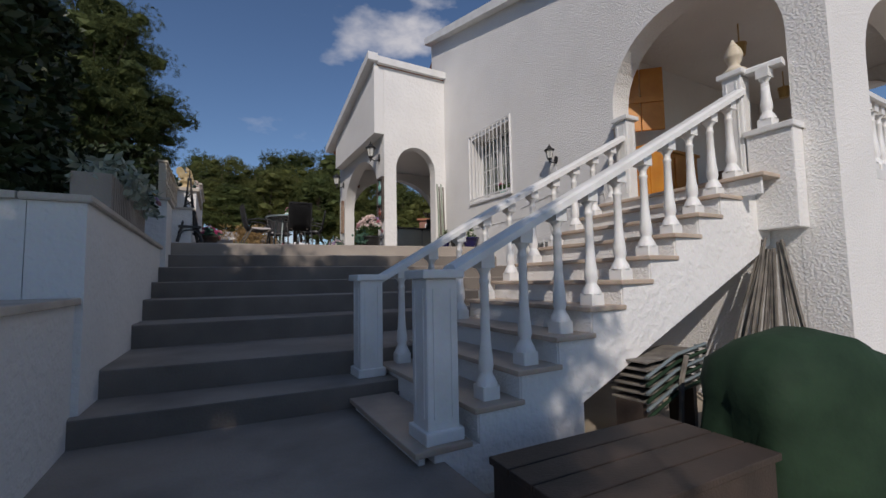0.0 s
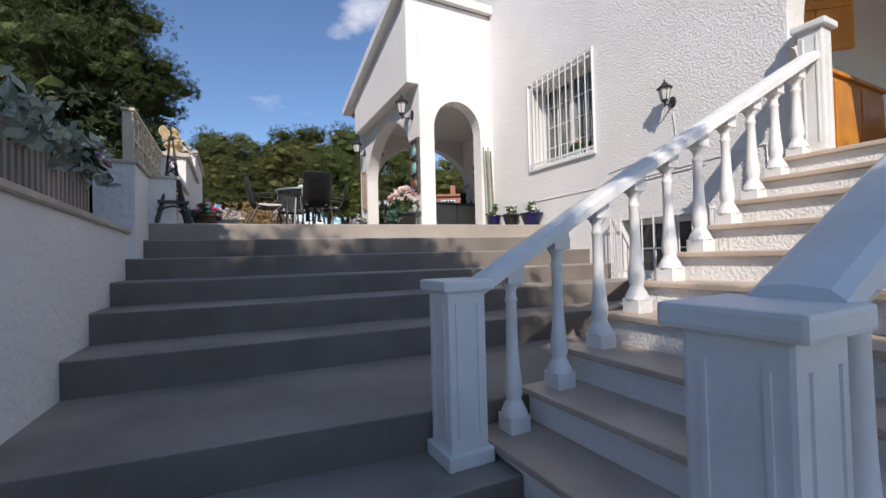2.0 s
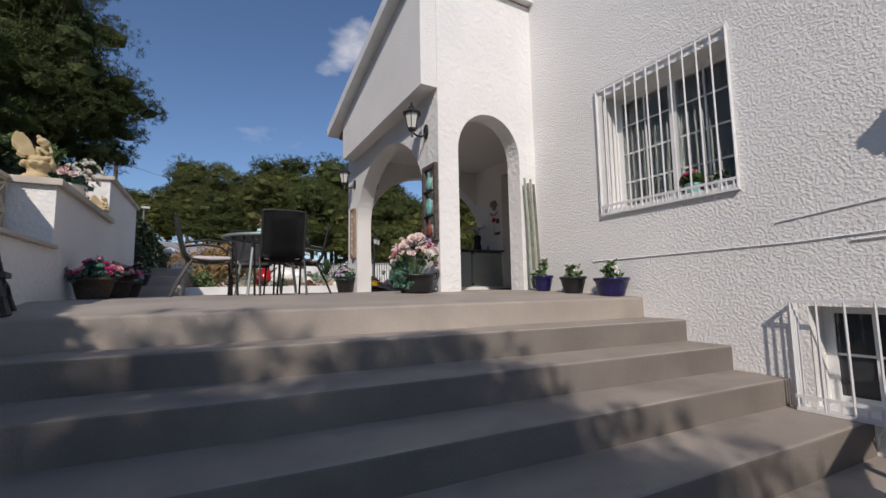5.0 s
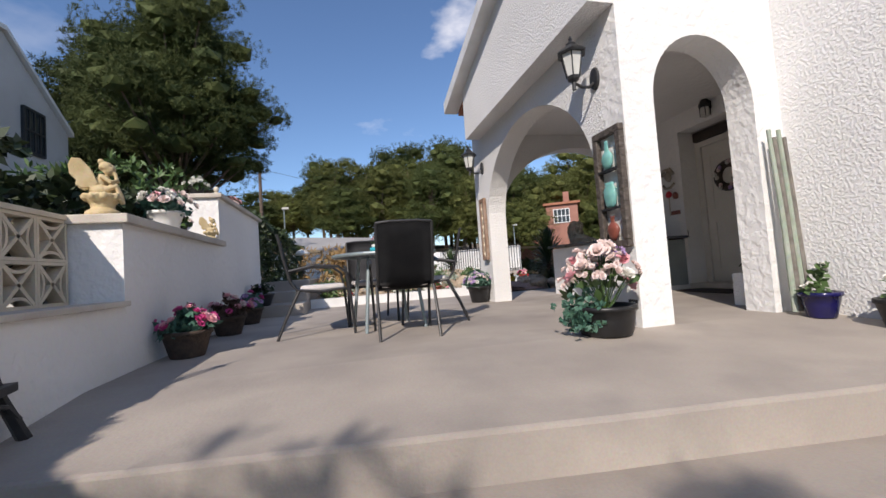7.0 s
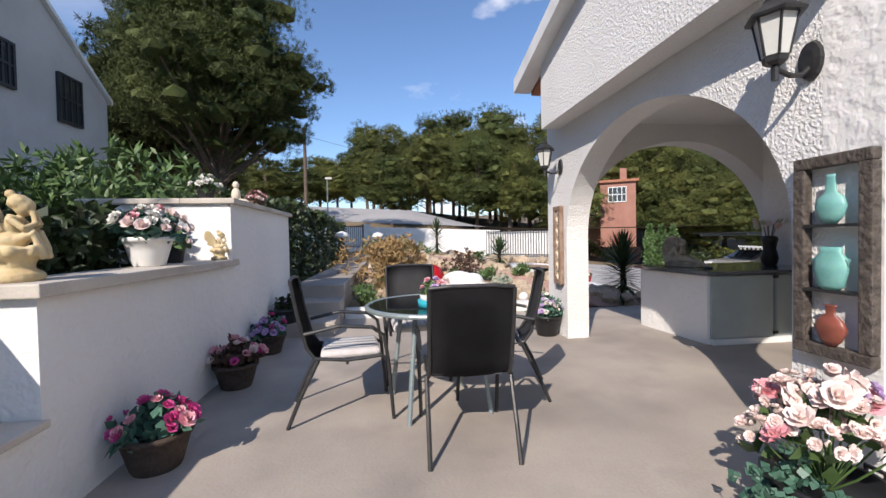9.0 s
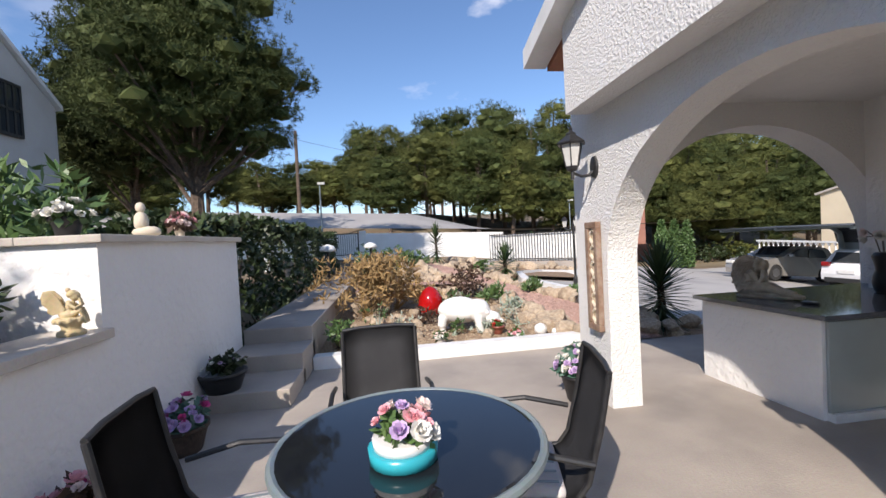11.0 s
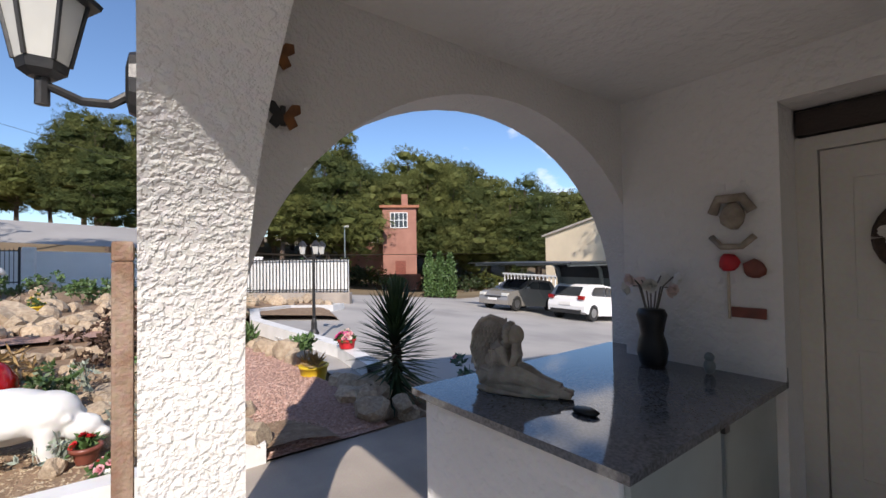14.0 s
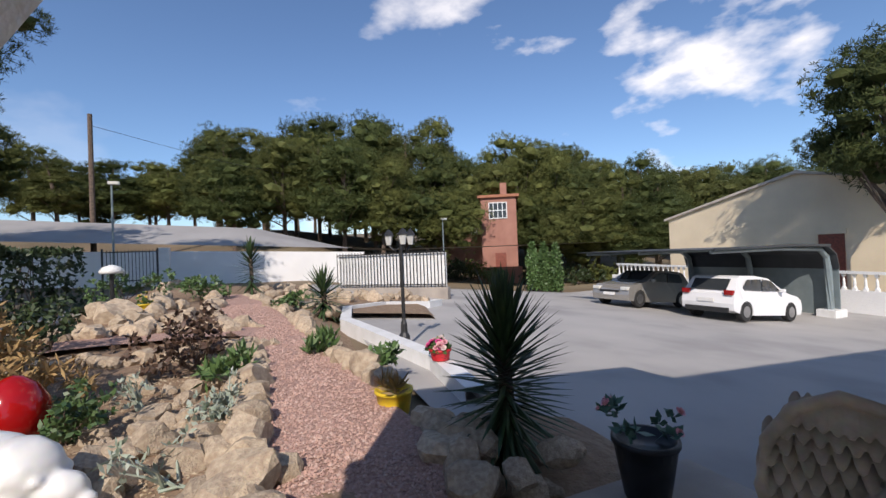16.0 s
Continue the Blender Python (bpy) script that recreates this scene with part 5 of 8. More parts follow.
for a in range(4):
    bm = bmesh.new()
    for z0, z1 in ((0.24, 0.34), (0.34, 0.44), (0.47, 0.57), (0.57, 0.67), (0.67, 0.80)):
        def half(z):
            return 0.11 - 0.12 * (z - 0.2) if z < 0.45 else 0.07 - 0.1 * (z - 0.45)
        for s in (-1, 1):
            tube(bm, [(-s * half(z0), half(z0), z0), (s * half(z1), half(z1), z1)], 0.007, 4)
    tube(bm, [(-0.15, 0.15, 0.10), (-0.08, 0.14, 0.17), (0, 0.135, 0.19), (0.08, 0.14, 0.17), (0.15, 0.15, 0.10)], 0.012, 5)
    for v in bm.verts:
        v.co = Matrix.Rotation(a * math.pi / 2, 3, "Z") @ v.co
    part("lattice", bm, M_BLACK, g)
bm = bmesh.new()
tube(bm, [(0, 0, 0.98), (0, 0, 1.18)], 0.012, 6, 0.004)
part("spire", bm, M_BLACK, g)


# ---------------- porch ----------------
g = thing("porch_counter", "white built counter with frosted doors under a granite top", "counter", (0.04, -0.03, 0))
bm = bmesh.new()
prism(bm, [(5.47, 12.86), (7.018, 12.86), (7.018, 13.68), (7.25, 13.68), (7.25, 13.95), (5.42, 13.95), (5.42, 13.78)], 0.73, "z", 0.0)
part("body", bm, M_RENDER, g)
part("plinth", bbox(5.50, 7.0, 12.80, 12.86, 0.0, 0.06), M_PAINT, g)
part("frosted_door", bbox(5.50, 6.24, 12.835, 12.858, 0.06, 0.725, 0.003), M_FROST, g, "grey green frosted glass door")
part("frosted_door", bbox(6.27, 6.97, 12.835, 12.858, 0.06, 0.725, 0.003), M_FROST, g, "grey green frosted glass door")
part("door_strip", bbox(6.242, 6.268, 12.825, 12.858, 0.06, 0.725), M_STEEL, g)
for z in (0.09, 0.69):
    part("hinge", bbox(6.23, 6.28, 12.815, 12.834, z, z + 0.03), M_BLACK, g)
top = thing("granite_worktop", "dark polished granite worktop with a raised back edge", "worktop", (0.04, -0.03, 0))
bm = bmesh.new()
prism(bm, [(5.42, 12.79), (7.016, 12.79), (7.016, 13.68), (7.25, 13.68), (7.25, 14.0), (5.36, 14.0), (5.36, 13.80)], 0.035, "z", 0.745)
part("slab", bm, M_GRANITE, top)
part("upstand", bbox(6.99, 7.016, 12.79, 13.64, 0.781, 0.86, 0.004), M_GRANITE, top)

# resting winged figure, one plain mesh: u runs from the wing to the feet, v away from the terrace
bm = bmesh.new()
blob(bm, (0.10, 0.03, 0.06), 0.10, 11, 0.05, 3, (1.15, 1.0, 0.75))
tube(bm, [(0.10, 0.03, 0.06), (0.095, 0.03, 0.13), (0.125, 0.02, 0.20), (0.155, 0.015, 0.235)], 0.075, 16, 0.05)
tube(bm, [(0.155, 0.015, 0.235), (0.185, 0.005, 0.27)], 0.028, 12, 0.026)
blob(bm, (0.212, 0.0, 0.292), 0.048, 12, 0.02, 3, (1.0, 0.9, 1.12))
blob(bm, (0.248, -0.012, 0.283), 0.010, 14, 0.02, 2, (1.0, 0.8, 1.2))
for a in range(34):
    t, k = a * 2.39996, a / 34
    e = Vector((-0.5 - 0.5 * math.cos(t) * (1 - k) * 0.6, math.sin(t) * 0.85, 1.0 - 1.5 * k)).normalized() * 0.046
    blob(bm, (0.204 + e.x * 1.1, e.y * 1.1, 0.298 + e.z * 1.2), 0.017, 13 + a, 0.15, 1)
for s in (-1, 1):
    tube(bm, [(0.14, 0.015 + s * 0.05, 0.225), (0.165, 0.01 + s * 0.062, 0.17), (0.205, -0.005 + s * 0.05, 0.135), (0.225, -0.01 + s * 0.03, 0.19), (0.222, -0.005 + s * 0.018, 0.25)], 0.028, 12, 0.019)
    tube(bm, [(0.10, 0.03 + s * 0.05, 0.065), (0.20, s * 0.055, 0.10), (0.265, s * 0.045, 0.085), (0.34, s * 0.03, 0.055), (0.44, s * 0.02, 0.035)], 0.062, 14, 0.032)
    tube(bm, [(0.42, s * 0.022, 0.03), (0.50, s * 0.03, 0.022)], 0.024, 10, 0.016)
for k in range(9):
    u = 0.07 + 0.042 * k
    h = 0.150 - 0.013 * k if k > 2 else 0.11 + 0.012 * k
    tube(bm, [(u - 0.03, -0.078 + 0.006 * k, 0.045), (u + 0.005, -0.080 + 0.006 * k, h * 0.65), (u + 0.035, -0.045, h), (u + 0.06, 0.02, h * 0.98)], 0.010, 8, 0.006)
blob(bm, (0.21, -0.01, 0.03), 0.10, 17, 0.06, 3, (1.9, 0.85, 0.55))
tube(bm, [(0.02, -0.05, 0.012), (0.10, -0.085, 0.012), (0.22, -0.082, 0.012), (0.34, -0.062, 0.012), (0.44, -0.04, 0.014)], 0.014, 10)
for k in range(5):
    tube(bm, [(0.085 + 0.014 * k, -0.05 + 0.004 * k, 0.215), (0.10 + 0.012 * k, -0.058, 0.16), (0.08 + 0.02 * k, -0.058, 0.11)], 0.007, 8, 0.005)
tube(bm, [(0.03, -0.045, 0.115), (0.09, -0.065, 0.108), (0.155, -0.055, 0.118)], 0.009, 8)
# the wing: a curved plate of overlapping feathers with a thick leading edge
edge = [(0.035, 0.0), (0.01, 0.05), (-0.035, 0.12), (-0.055, 0.20), (-0.045, 0.28), (-0.005, 0.345), (0.055, 0.375), (0.115, 0.36), (0.15, 0.315), (0.155, 0.26)]
tube(bm, [(u, 0.04 - 0.10 * max(0.0, 0.05 - u) + 0.05 * (z - 0.2), z) for u, z in edge], 0.012, 10, 0.012)
for i in range(13):
    for j in range(9):
        z = 0.03 + 0.026 * i
        lo = -0.052 + 0.65 * max(0.0, 0.13 - z) + 2.6 * max(0.0, z - 0.25) ** 2 * 2.2
        hi = 0.06 + 0.10 * min(1.0, z / 0.25) - 1.6 * max(0.0, z - 0.30) ** 2 * 5
        u = lo + (hi - lo) * (j + 0.5 * (i % 2)) / 8.5
        if u < hi:
            n0 = len(bm.verts)
            blob(bm, (u, 0.045 + 0.05 * (z - 0.2) - 0.012 * math.sin(3.1 * j / 8), z), 0.023, 40 + i * 9 + j, 0.05, 2, (0.5, 0.30, 1.2))
            bm.verts.ensure_lookup_table()
            for v in bm.verts[n0:]:
                v.co.y -= (z - v.co.z) * 0.85
for v in bm.verts:
    v.co.z = max(0.0, v.co.z)
ob = part("resting_figure", bm, M_STONE, None, "", True)
merge = ob.modifiers.new("merge", "REMESH")
merge.mode, merge.voxel_size, merge.use_smooth_shade = "VOXEL", 0.0026, True
ease_mod = ob.modifiers.new("worn", "SMOOTH")
ease_mod.factor, ease_mod.iterations = 0.3, 1
ob.matrix_basis = pose(5.70, 13.76, 0.782, 0, 0, -66)
tagged(ob, "grey carved stone resting winged figure on the granite worktop", "statue")
bm = bmesh.new()
lathe(bm, [(0.03, 0), (0.055, 0.018), (0.06, 0.024), (0.052, 0.022), (0.03, 0.008), (0.001, 0.006)], 20, (0, 0, 0), (0.75, 1.2))
ob = part("stone_dish", bm, M_GREYLEAF, None, "", True)
ob.matrix_basis = pose(5.80, 13.43, 0.782, 0, 0, 20)
tagged(ob, "small pale shallow dish beside the figure", "dish")
bm = bmesh.new()
lathe(bm, [(0.045, 0), (0.055, 0.012), (0.04, 0.022), (0.001, 0.024)], 20, (0, 0, 0), (0.7, 1.2))
ob = part("dark_stone", bm, M_BLACKPOT, None, "", True)
ob.matrix_basis = pose(5.80, 13.16, 0.782, 0, 0, 10)
tagged(ob, "flat dark oval stone on the worktop", "stone")

g = thing("tall_vase", "tall black vase with pale dried flowers on the worktop", "vase", (6.82, 13.38, 0.781))
bm = bmesh.new()
lathe(bm, [(0.065, 0), (0.078, 0.015), (0.092, 0.09), (0.080, 0.16), (0.066, 0.20), (0.078, 0.27), (0.090, 0.32), (0.076, 0.355), (0.060, 0.36)], 18)
part("vase_body", bm, M_BLACKPOT, g, "", True)
for i in range(7):
    a = i * 0.9
    bm = bmesh.new()
    tube(bm, [(0.03 * math.cos(a), 0.03 * math.sin(a), 0.34), (0.07 * math.cos(a), 0.07 * math.sin(a), 0.50), (0.13 * math.cos(a), 0.13 * math.sin(a), 0.56 - 0.03 * (i % 3))], 0.005, 5)
    part("stem", bm, M_CANE, g)
    shared("blossom", ROSES["pale" if i % 2 else "white"], g, Matrix.Translation((0.13 * math.cos(a), 0.13 * math.sin(a), 0.55 - 0.03 * (i % 3))) @ Matrix.Rotation(a, 4, "Z") @ Matrix.Rotation(1.9, 4, "Y") @ Matrix.Diagonal((0.085, 0.085, 0.10, 1)))
bm = bmesh.new()
blob(bm, (0, 0, 0.045), 0.04, 3, 0.1, 2, (0.8, 0.8, 1.2))
blob(bm, (0, 0, 0.10), 0.028, 4, 0.1, 2)
ob = part("ornament", bm, M_STEEL, None, "", True)
ob.location = (6.88, 13.08, 0.781)
tagged(ob, "small grey round ornament on the worktop", "ornament")


def carved_frame(at, rz, w, h, material, label, pots):
    """A display frame: it hangs in the x = 0 plane and looks along -x."""
    g = thing("display_frame", label, "wall frame", at, rz)
    t = 0.055
    for y0, y1, z0, z1 in ((-w / 2, w / 2, 0, t), (-w / 2, w / 2, h - t, h), (-w / 2, -w / 2 + t, t, h - t), (w / 2 - t, w / 2, t, h - t)):
        part("frame_bar", bbox(-0.055, -0.006, y0, y1, z0, z1, 0.008), material, g)
    if pots:
        for z in (0.30, 0.60):
            part("shelf", bbox(-0.06, -0.008, -w / 2 + t, w / 2 - t, z, z + 0.014), M_BLACK, g)
    else:
        pts = [(-0.03, 0.055 * math.sin(k * 1.05), t + (h - 2 * t) * k / 18) for k in range(19)]
        for s in (-1, 1):
            bm = bmesh.new()
            tube(bm, [(x, s * y, z) for x, y, z in pts], 0.014, 6)
            part("scroll", bm, M_CREAM, g)
        part("backing", bbox(-0.018, -0.007, -w / 2 + t, w / 2 - t, t, h - t), M_CREAM, g)
    return g


carved_frame((4.198, 10.475, 0.60), 0, 0.34, 0.93, M_OLDWOOD, "carved dark wooden frame with two shelves on the porch wall", True)
carved_frame((4.198, 13.55, 0.62), 0, 0.20, 0.92, M_RUSTWOOD, "weathered wooden frame with scrollwork on the pier", False)
for z, m, prof, lab in ((1.215, M_TURQ, [(0.025, 0), (0.05, 0.03), (0.065, 0.08), (0.055, 0.12), (0.025, 0.15), (0.018, 0.22), (0.02, 0.235)], "turquoise long necked pottery jug on the frame shelf"),
                        (0.915, M_TURQ, [(0.035, 0), (0.055, 0.02), (0.07, 0.09), (0.066, 0.15), (0.045, 0.18), (0.048, 0.205)], "turquoise pottery jar with handles on the frame shelf"),
                        (0.656, M_BROWNPOT, [(0.02, 0), (0.045, 0.03), (0.068, 0.09), (0.05, 0.13), (0.02, 0.155), (0.022, 0.19), (0.03, 0.20)], "reddish brown pottery vase in the wall frame")):
    g = thing("pottery_jar", lab, "jar", (4.152, 10.475, z))
    bm = bmesh.new()
    lathe(bm, [(r * 0.95, h * 0.95) for r, h in prof], 18, (0, 0, 0), (0.42, 1.12))
    part("jar_body", bm, m, g, "", True)
    if z == 0.915:
        for s in (-1, 1):
            bm = bmesh.new()
            tube(bm, [(0, s * 0.045, 0.145), (0, s * 0.075, 0.135), (0, s * 0.068, 0.095)], 0.009, 6)
            part("jar_handle", bm, m, g)

# wreath, plaques, butterflies
g = thing("door_wreath", "dark wreath of red and white flowers on the door", "wreath", (7.295, 12.24, 1.55))
bm = bmesh.new()
tube(bm, [(0, 0.165 * math.cos(2 * math.pi * i / 24), 0.165 * math.sin(2 * math.pi * i / 24)) for i in range(25)], 0.055, 8, None, False)
part("ring", bm, M_BASKET, g)
for i in range(13):
    a = 2 * math.pi * i / 13 + 0.2
    shared("blossom", ROSES[("white", "pale", "lilac", "white", "pale", "white", "red")[i % 7]], g, Matrix.Translation((-0.05, (0.16 + 0.03 * math.sin(i * 5.1)) * math.cos(a + 0.2 * math.sin(i * 2.7)), (0.16 + 0.03 * math.sin(i * 5.1)) * math.sin(a + 0.2 * math.sin(i * 2.7)))) @ Matrix.Rotation(-math.pi / 2, 4, "Y") @ Matrix.Diagonal((0.058, 0.058, 0.058, 1)))
g = thing("wall_ornament", "cast horned mask ornament with red hanging tassels", "wall ornament", (7.015, 12.98, 1.30))
bm = bmesh.new()
tube(bm, [(-0.03, 0.10, 0.42), (-0.05, 0.06, 0.50), (-0.05, -0.06, 0.50), (-0.03, -0.10, 0.42)], 0.028, 8)
blob(bm, (-0.03, 0, 0.40), 0.07, 2, 0.15, 2, (0.5, 0.9, 1.2))
tube(bm, [(-0.03, 0.11, 0.28), (-0.05, 0.05, 0.22), (-0.05, -0.05, 0.22), (-0.03, -0.11, 0.28)], 0.018, 8)
part("mask", bm, M_STONE, g, "", True)
bm = bmesh.new()
blob(bm, (-0.03, 0.02, 0.13), 0.055, 4, 0.2, 2, (0.5, 1, 1))
part("red_tassel", bm, FLOWERS["red"], g, "", True)
bm = bmesh.new()
blob(bm, (-0.025, -0.10, 0.09), 0.055, 9, 0.3, 2, (0.4, 1, 0.9))
part("brown_tassel", bm, M_BROWNPOT, g, "", True)
bm = bmesh.new()
tube(bm, [(-0.02, 0.03, 0.09), (-0.02, 0.03, -0.20)], 0.008, 6)
part("cord", bm, M_CREAM, g)
ob = part("wall_plaque", bbox(-0.012, 0, -0.085, 0.085, -0.03, 0.03, 0.004), M_BROWNPOT)
ob.location = (7.017, 12.92, 1.14)
tagged(ob, "small reddish wall plaque with worn pale border", "plaque")


def butterfly(at, rz, m1, m2, label, s=1.0):
    g = thing("butterfly_ornament", label, "wall ornament", at, rz)
    for k, m in ((1, m1), (-1, m2)):
        bm = bmesh.new()
        prism(bm, [(0, 0.0), (k * 0.05 * s, 0.075 * s), (k * 0.10 * s, 0.08 * s), (k * 0.105 * s, 0.03 * s), (k * 0.06 * s, 0.0), (k * 0.085 * s, -0.05 * s), (k * 0.04 * s, -0.085 * s), (0, -0.03 * s)], 0.012, "y", -0.03)
        part("wing", bm, m, g)
    bm = bmesh.new()
    tube(bm, [(0, -0.018, -0.06 * s), (0, -0.018, 0.06 * s)], 0.011, 6)
    part("body", bm, M_BLACK, g)


butterfly((4.645, 13.665, 2.03), 0, M_RUST, M_BLACK, "metal butterfly with orange and black wings on the porch wall", 0.62)
butterfly((4.62, 13.665, 2.26), 0, M_RUST, M_BLACK, "metal butterfly with orange and black wings on the porch wall", 0.65)
butterfly((7.015, 11.36, 1.78), -90, M_OCHRE, M_BROWNPOT, "metal butterfly with yellow and brown wings on the wall", 1.1)
butterfly((7.015, 11.02, 1.70), -90, M_RUST, M_RUST, "orange metal butterfly on the porch wall", 1.2)
butterfly((7.015, 10.86, 1.92), -90, M_BROWNPOT, M_BROWNPOT, "brown metal butterfly on the porch wall", 1.2)
ob = part("door_mat", bbox(6.55, 6.98, 11.75, 12.55, 0.0, 0.018, 0.005), M_MAT)
tagged(ob, "brown coir door mat in front of the sill", "door mat")

g = thing("potted_palm", "tall dark green broad leaved pot plant in the porch", "pot plant", (6.68, 11.08, 0))
pot(g, 0.14, 0.18, 0.3, M_BLACKPOT)
bm = bmesh.new()
tube(bm, [(0, 0, 0.25), (0.02, 0.0, 0.8), (0.0, 0.02, 1.45)], 0.02, 6, 0.012)
part("stem", bm, M_BARK, g)
bm = bmesh.new()
for i in range(46):
    a, z = i * 2.4, 0.36 + 1.25 * i / 46
    d = Vector((math.cos(a), math.sin(a), 0))
    s = Vector((-d.y, d.x, 0))
    ln = 0.46 - 0.14 * i / 46
    rows = []
    for k in range(6):
        t = k / 5
        p = Vector((0, 0, z)) + d * ln * t + Vector((0, 0, 0.14 * math.sin(t * 2.4) - 0.14 * t * t))
        w = 0.075 * math.sin(math.pi * min(1, t * 0.9 + 0.1))
        rows.append([bm.verts.new(p - s * w), bm.verts.new(p + Vector((0, 0, -0.015))), bm.verts.new(p + s * w)])
    for u, v in zip(rows, rows[1:]):
        bm.faces.new((u[0], u[1], v[1], v[0]))
        bm.faces.new((u[1], u[2], v[2], v[1]))
ob = part("leaves", bm, M_HEDGE, g, "", True)

# ---------------- veranda ----------------
g = thing("wooden_shutter", "varnished orange wooden shutter beside the veranda window", "shutter", (6.14, 5.93, 0.2), -42)
for i in range(2):
    part("shutter_board", bbox(0.0 + 0.31 * i, 0.30 + 0.31 * i, -0.05, 0.0, 1.15, 2.05, 0.008), M_ORANGE, g)
part("shutter_batten", bbox(0.02, 0.59, -0.07, -0.051, 1.55, 1.63, 0.004), M_ORANGE, g)
g = thing("wooden_cabinet", "varnished orange pine cabinet on the veranda", "cabinet", (6.20, 5.55, 0.191))
part("body", bbox(0.0, 1.2, 0.0, 0.40, 0, 0.86, 0.01), M_ORANGE, g)
part("top", bbox(-0.03, 1.23, -0.03, 0.41, 0.86, 0.90, 0.008), M_ORANGE, g)
for i in range(2):
    part("door_panel", bbox(0.05 + 0.57 * i, 0.58 + 0.57 * i, -0.02, 0.0, 0.08, 0.80, 0.008), M_ORANGE, g)
for i in range(2):
    part("side_panel", bbox(-0.015, 0.0, 0.04 + 0.17 * i, 0.19 + 0.17 * i, 0.08, 0.80, 0.006), M_ORANGE, g)
g = thing("armchair", "brown upholstered armchair with an orange cushion on the veranda", "armchair", (8.35, 5.35, 0.191), -90)
part("seat", bbox(-0.33, 0.33, -0.3, 0.35, 0.12, 0.42, 0.05), M_RUSTWOOD, g, "", True)
part("backrest", bbox(-0.33, 0.33, -0.42, -0.28, 0.12, 0.72, 0.05), M_RUSTWOOD, g, "", True)
for s in (-1, 1):
    part("armrest", bbox(s * 0.33 - 0.07, s * 0.33 + 0.07, -0.40, 0.35, 0.1, 0.58, 0.04), M_RUSTWOOD, g, "", True)
for x in (-0.3, 0.3):
    for y in (-0.35, 0.28):
        part("leg", bbox(x - 0.025, x + 0.025, y - 0.025, y + 0.025, 0, 0.12), M_DARKWOOD, g)
g = thing("sofa", "pale beige fabric sofa back on the veranda", "sofa", (7.6, 4.57, 0.191), 90)
part("backrest", bbox(-0.3, 0.3, 0.25, 0.42, 0.1, 0.88, 0.05), M_CUSHION, g, "", True)
part("seat", bbox(-0.3, 0.3, -0.35, 0.26, 0.1, 0.42, 0.05), M_CUSHION, g, "", True)
for x in (-0.27, 0.27):
    for y in (-0.3, 0.36):
        part("foot", bbox(x - 0.025, x + 0.025, y - 0.025, y + 0.025, 0, 0.1), M_DARKWOOD, g)


def hanging_lamp(x, y):
    g = thing("hanging_lantern", "small brass hanging lantern under the veranda ceiling", "ceiling lamp", (x, y, 2.62), 0, "veranda lanterns")
    bm = bmesh.new()
    tube(bm, [(0, 0, 0), (0, 0, -0.25)], 0.009, 6)
    part("chain", bm, M_BRASS, g)
    bm = bmesh.new()
    lathe(bm, [(0.055, -0.45), (0.065, -0.44), (0.078, -0.32), (0.085, -0.30), (0.085, -0.28), (0.05, -0.27), (0.02, -0.25)], 10)
    part("lantern_body", bm, M_BRASS, g)


hanging_lamp(7.1, 4.75)
hanging_lamp(9.2, 5.1)

# ---------------- under the stairs ----------------
g = thing("garden_table", "dark brown slatted garden table beside the stairs", "table", (2.92, 3.36, -1.98), -2)
for i in range(4):
    part("board", bbox(-0.72, 0.50, -0.32 + 0.162 * i, -0.168 + 0.162 * i, 0.40, 0.435, 0.006), M_DARKWOOD, g)
part("apron", bbox(-0.70, 0.48, -0.30, 0.31, 0.12, 0.399, 0.004), M_DARKWOOD, g)
for x in (-0.65, 0.43):
    for y in (-0.25, 0.26):
        part("leg", bbox(x - 0.04, x + 0.04, y - 0.04, y + 0.04, 0, 0.119), M_DARKWOOD, g)
g = thing("covered_barbecue", "barbecue under a dark green tarpaulin", "covered barbecue", (4.30, 3.22, -1.98), -16)
bm = bmesh.new()
n = 36
prof = [(0.52, 0.0), (0.50, 0.25), (0.49, 0.5), (0.50, 0.62), (0.47, 0.76), (0.36, 0.85), (0.15, 0.885), (0.0, 0.89)]
rings = []
for r, z in prof:
    ring = []
    for j in range(n):
        a = 2 * math.pi * j / n
        fold = 1 + (0.07 * math.sin(a * 7 + 1) + 0.05 * math.sin(a * 12) + 0.05 * math.sin(a * 3 + z * 4)) * max(0, 1 - z)
        ex = 1 / max(abs(math.cos(a)), abs(math.sin(a))) ** 0.6
        x, y = r * ex * fold * math.cos(a) * 1.32, r * ex * fold * math.sin(a) * 0.72
        ring.append(bm.verts.new((x, y, z - 0.10 * max(0, x) + 0.13 * noise.noise(Vector((x * 2.6, y * 2.6, z * 2.6))) * (z > 0.05))))
    rings.append(ring)
for a, b in zip(rings, rings[1:]):
    for j in range(n):
        bm.faces.new((a[j], a[(j + 1) % n], b[(j + 1) % n], b[j]))
bmesh.ops.remove_doubles(bm, verts=bm.verts[:], dist=0.0005)
part("cover", bm, M_TARP, g, "dark green draped tarpaulin", True)
g = thing("folded_chairs", "stack of folded metal garden chairs leaning under the stairs", "folded chairs", (4.22, 3.98, -1.98), 8)
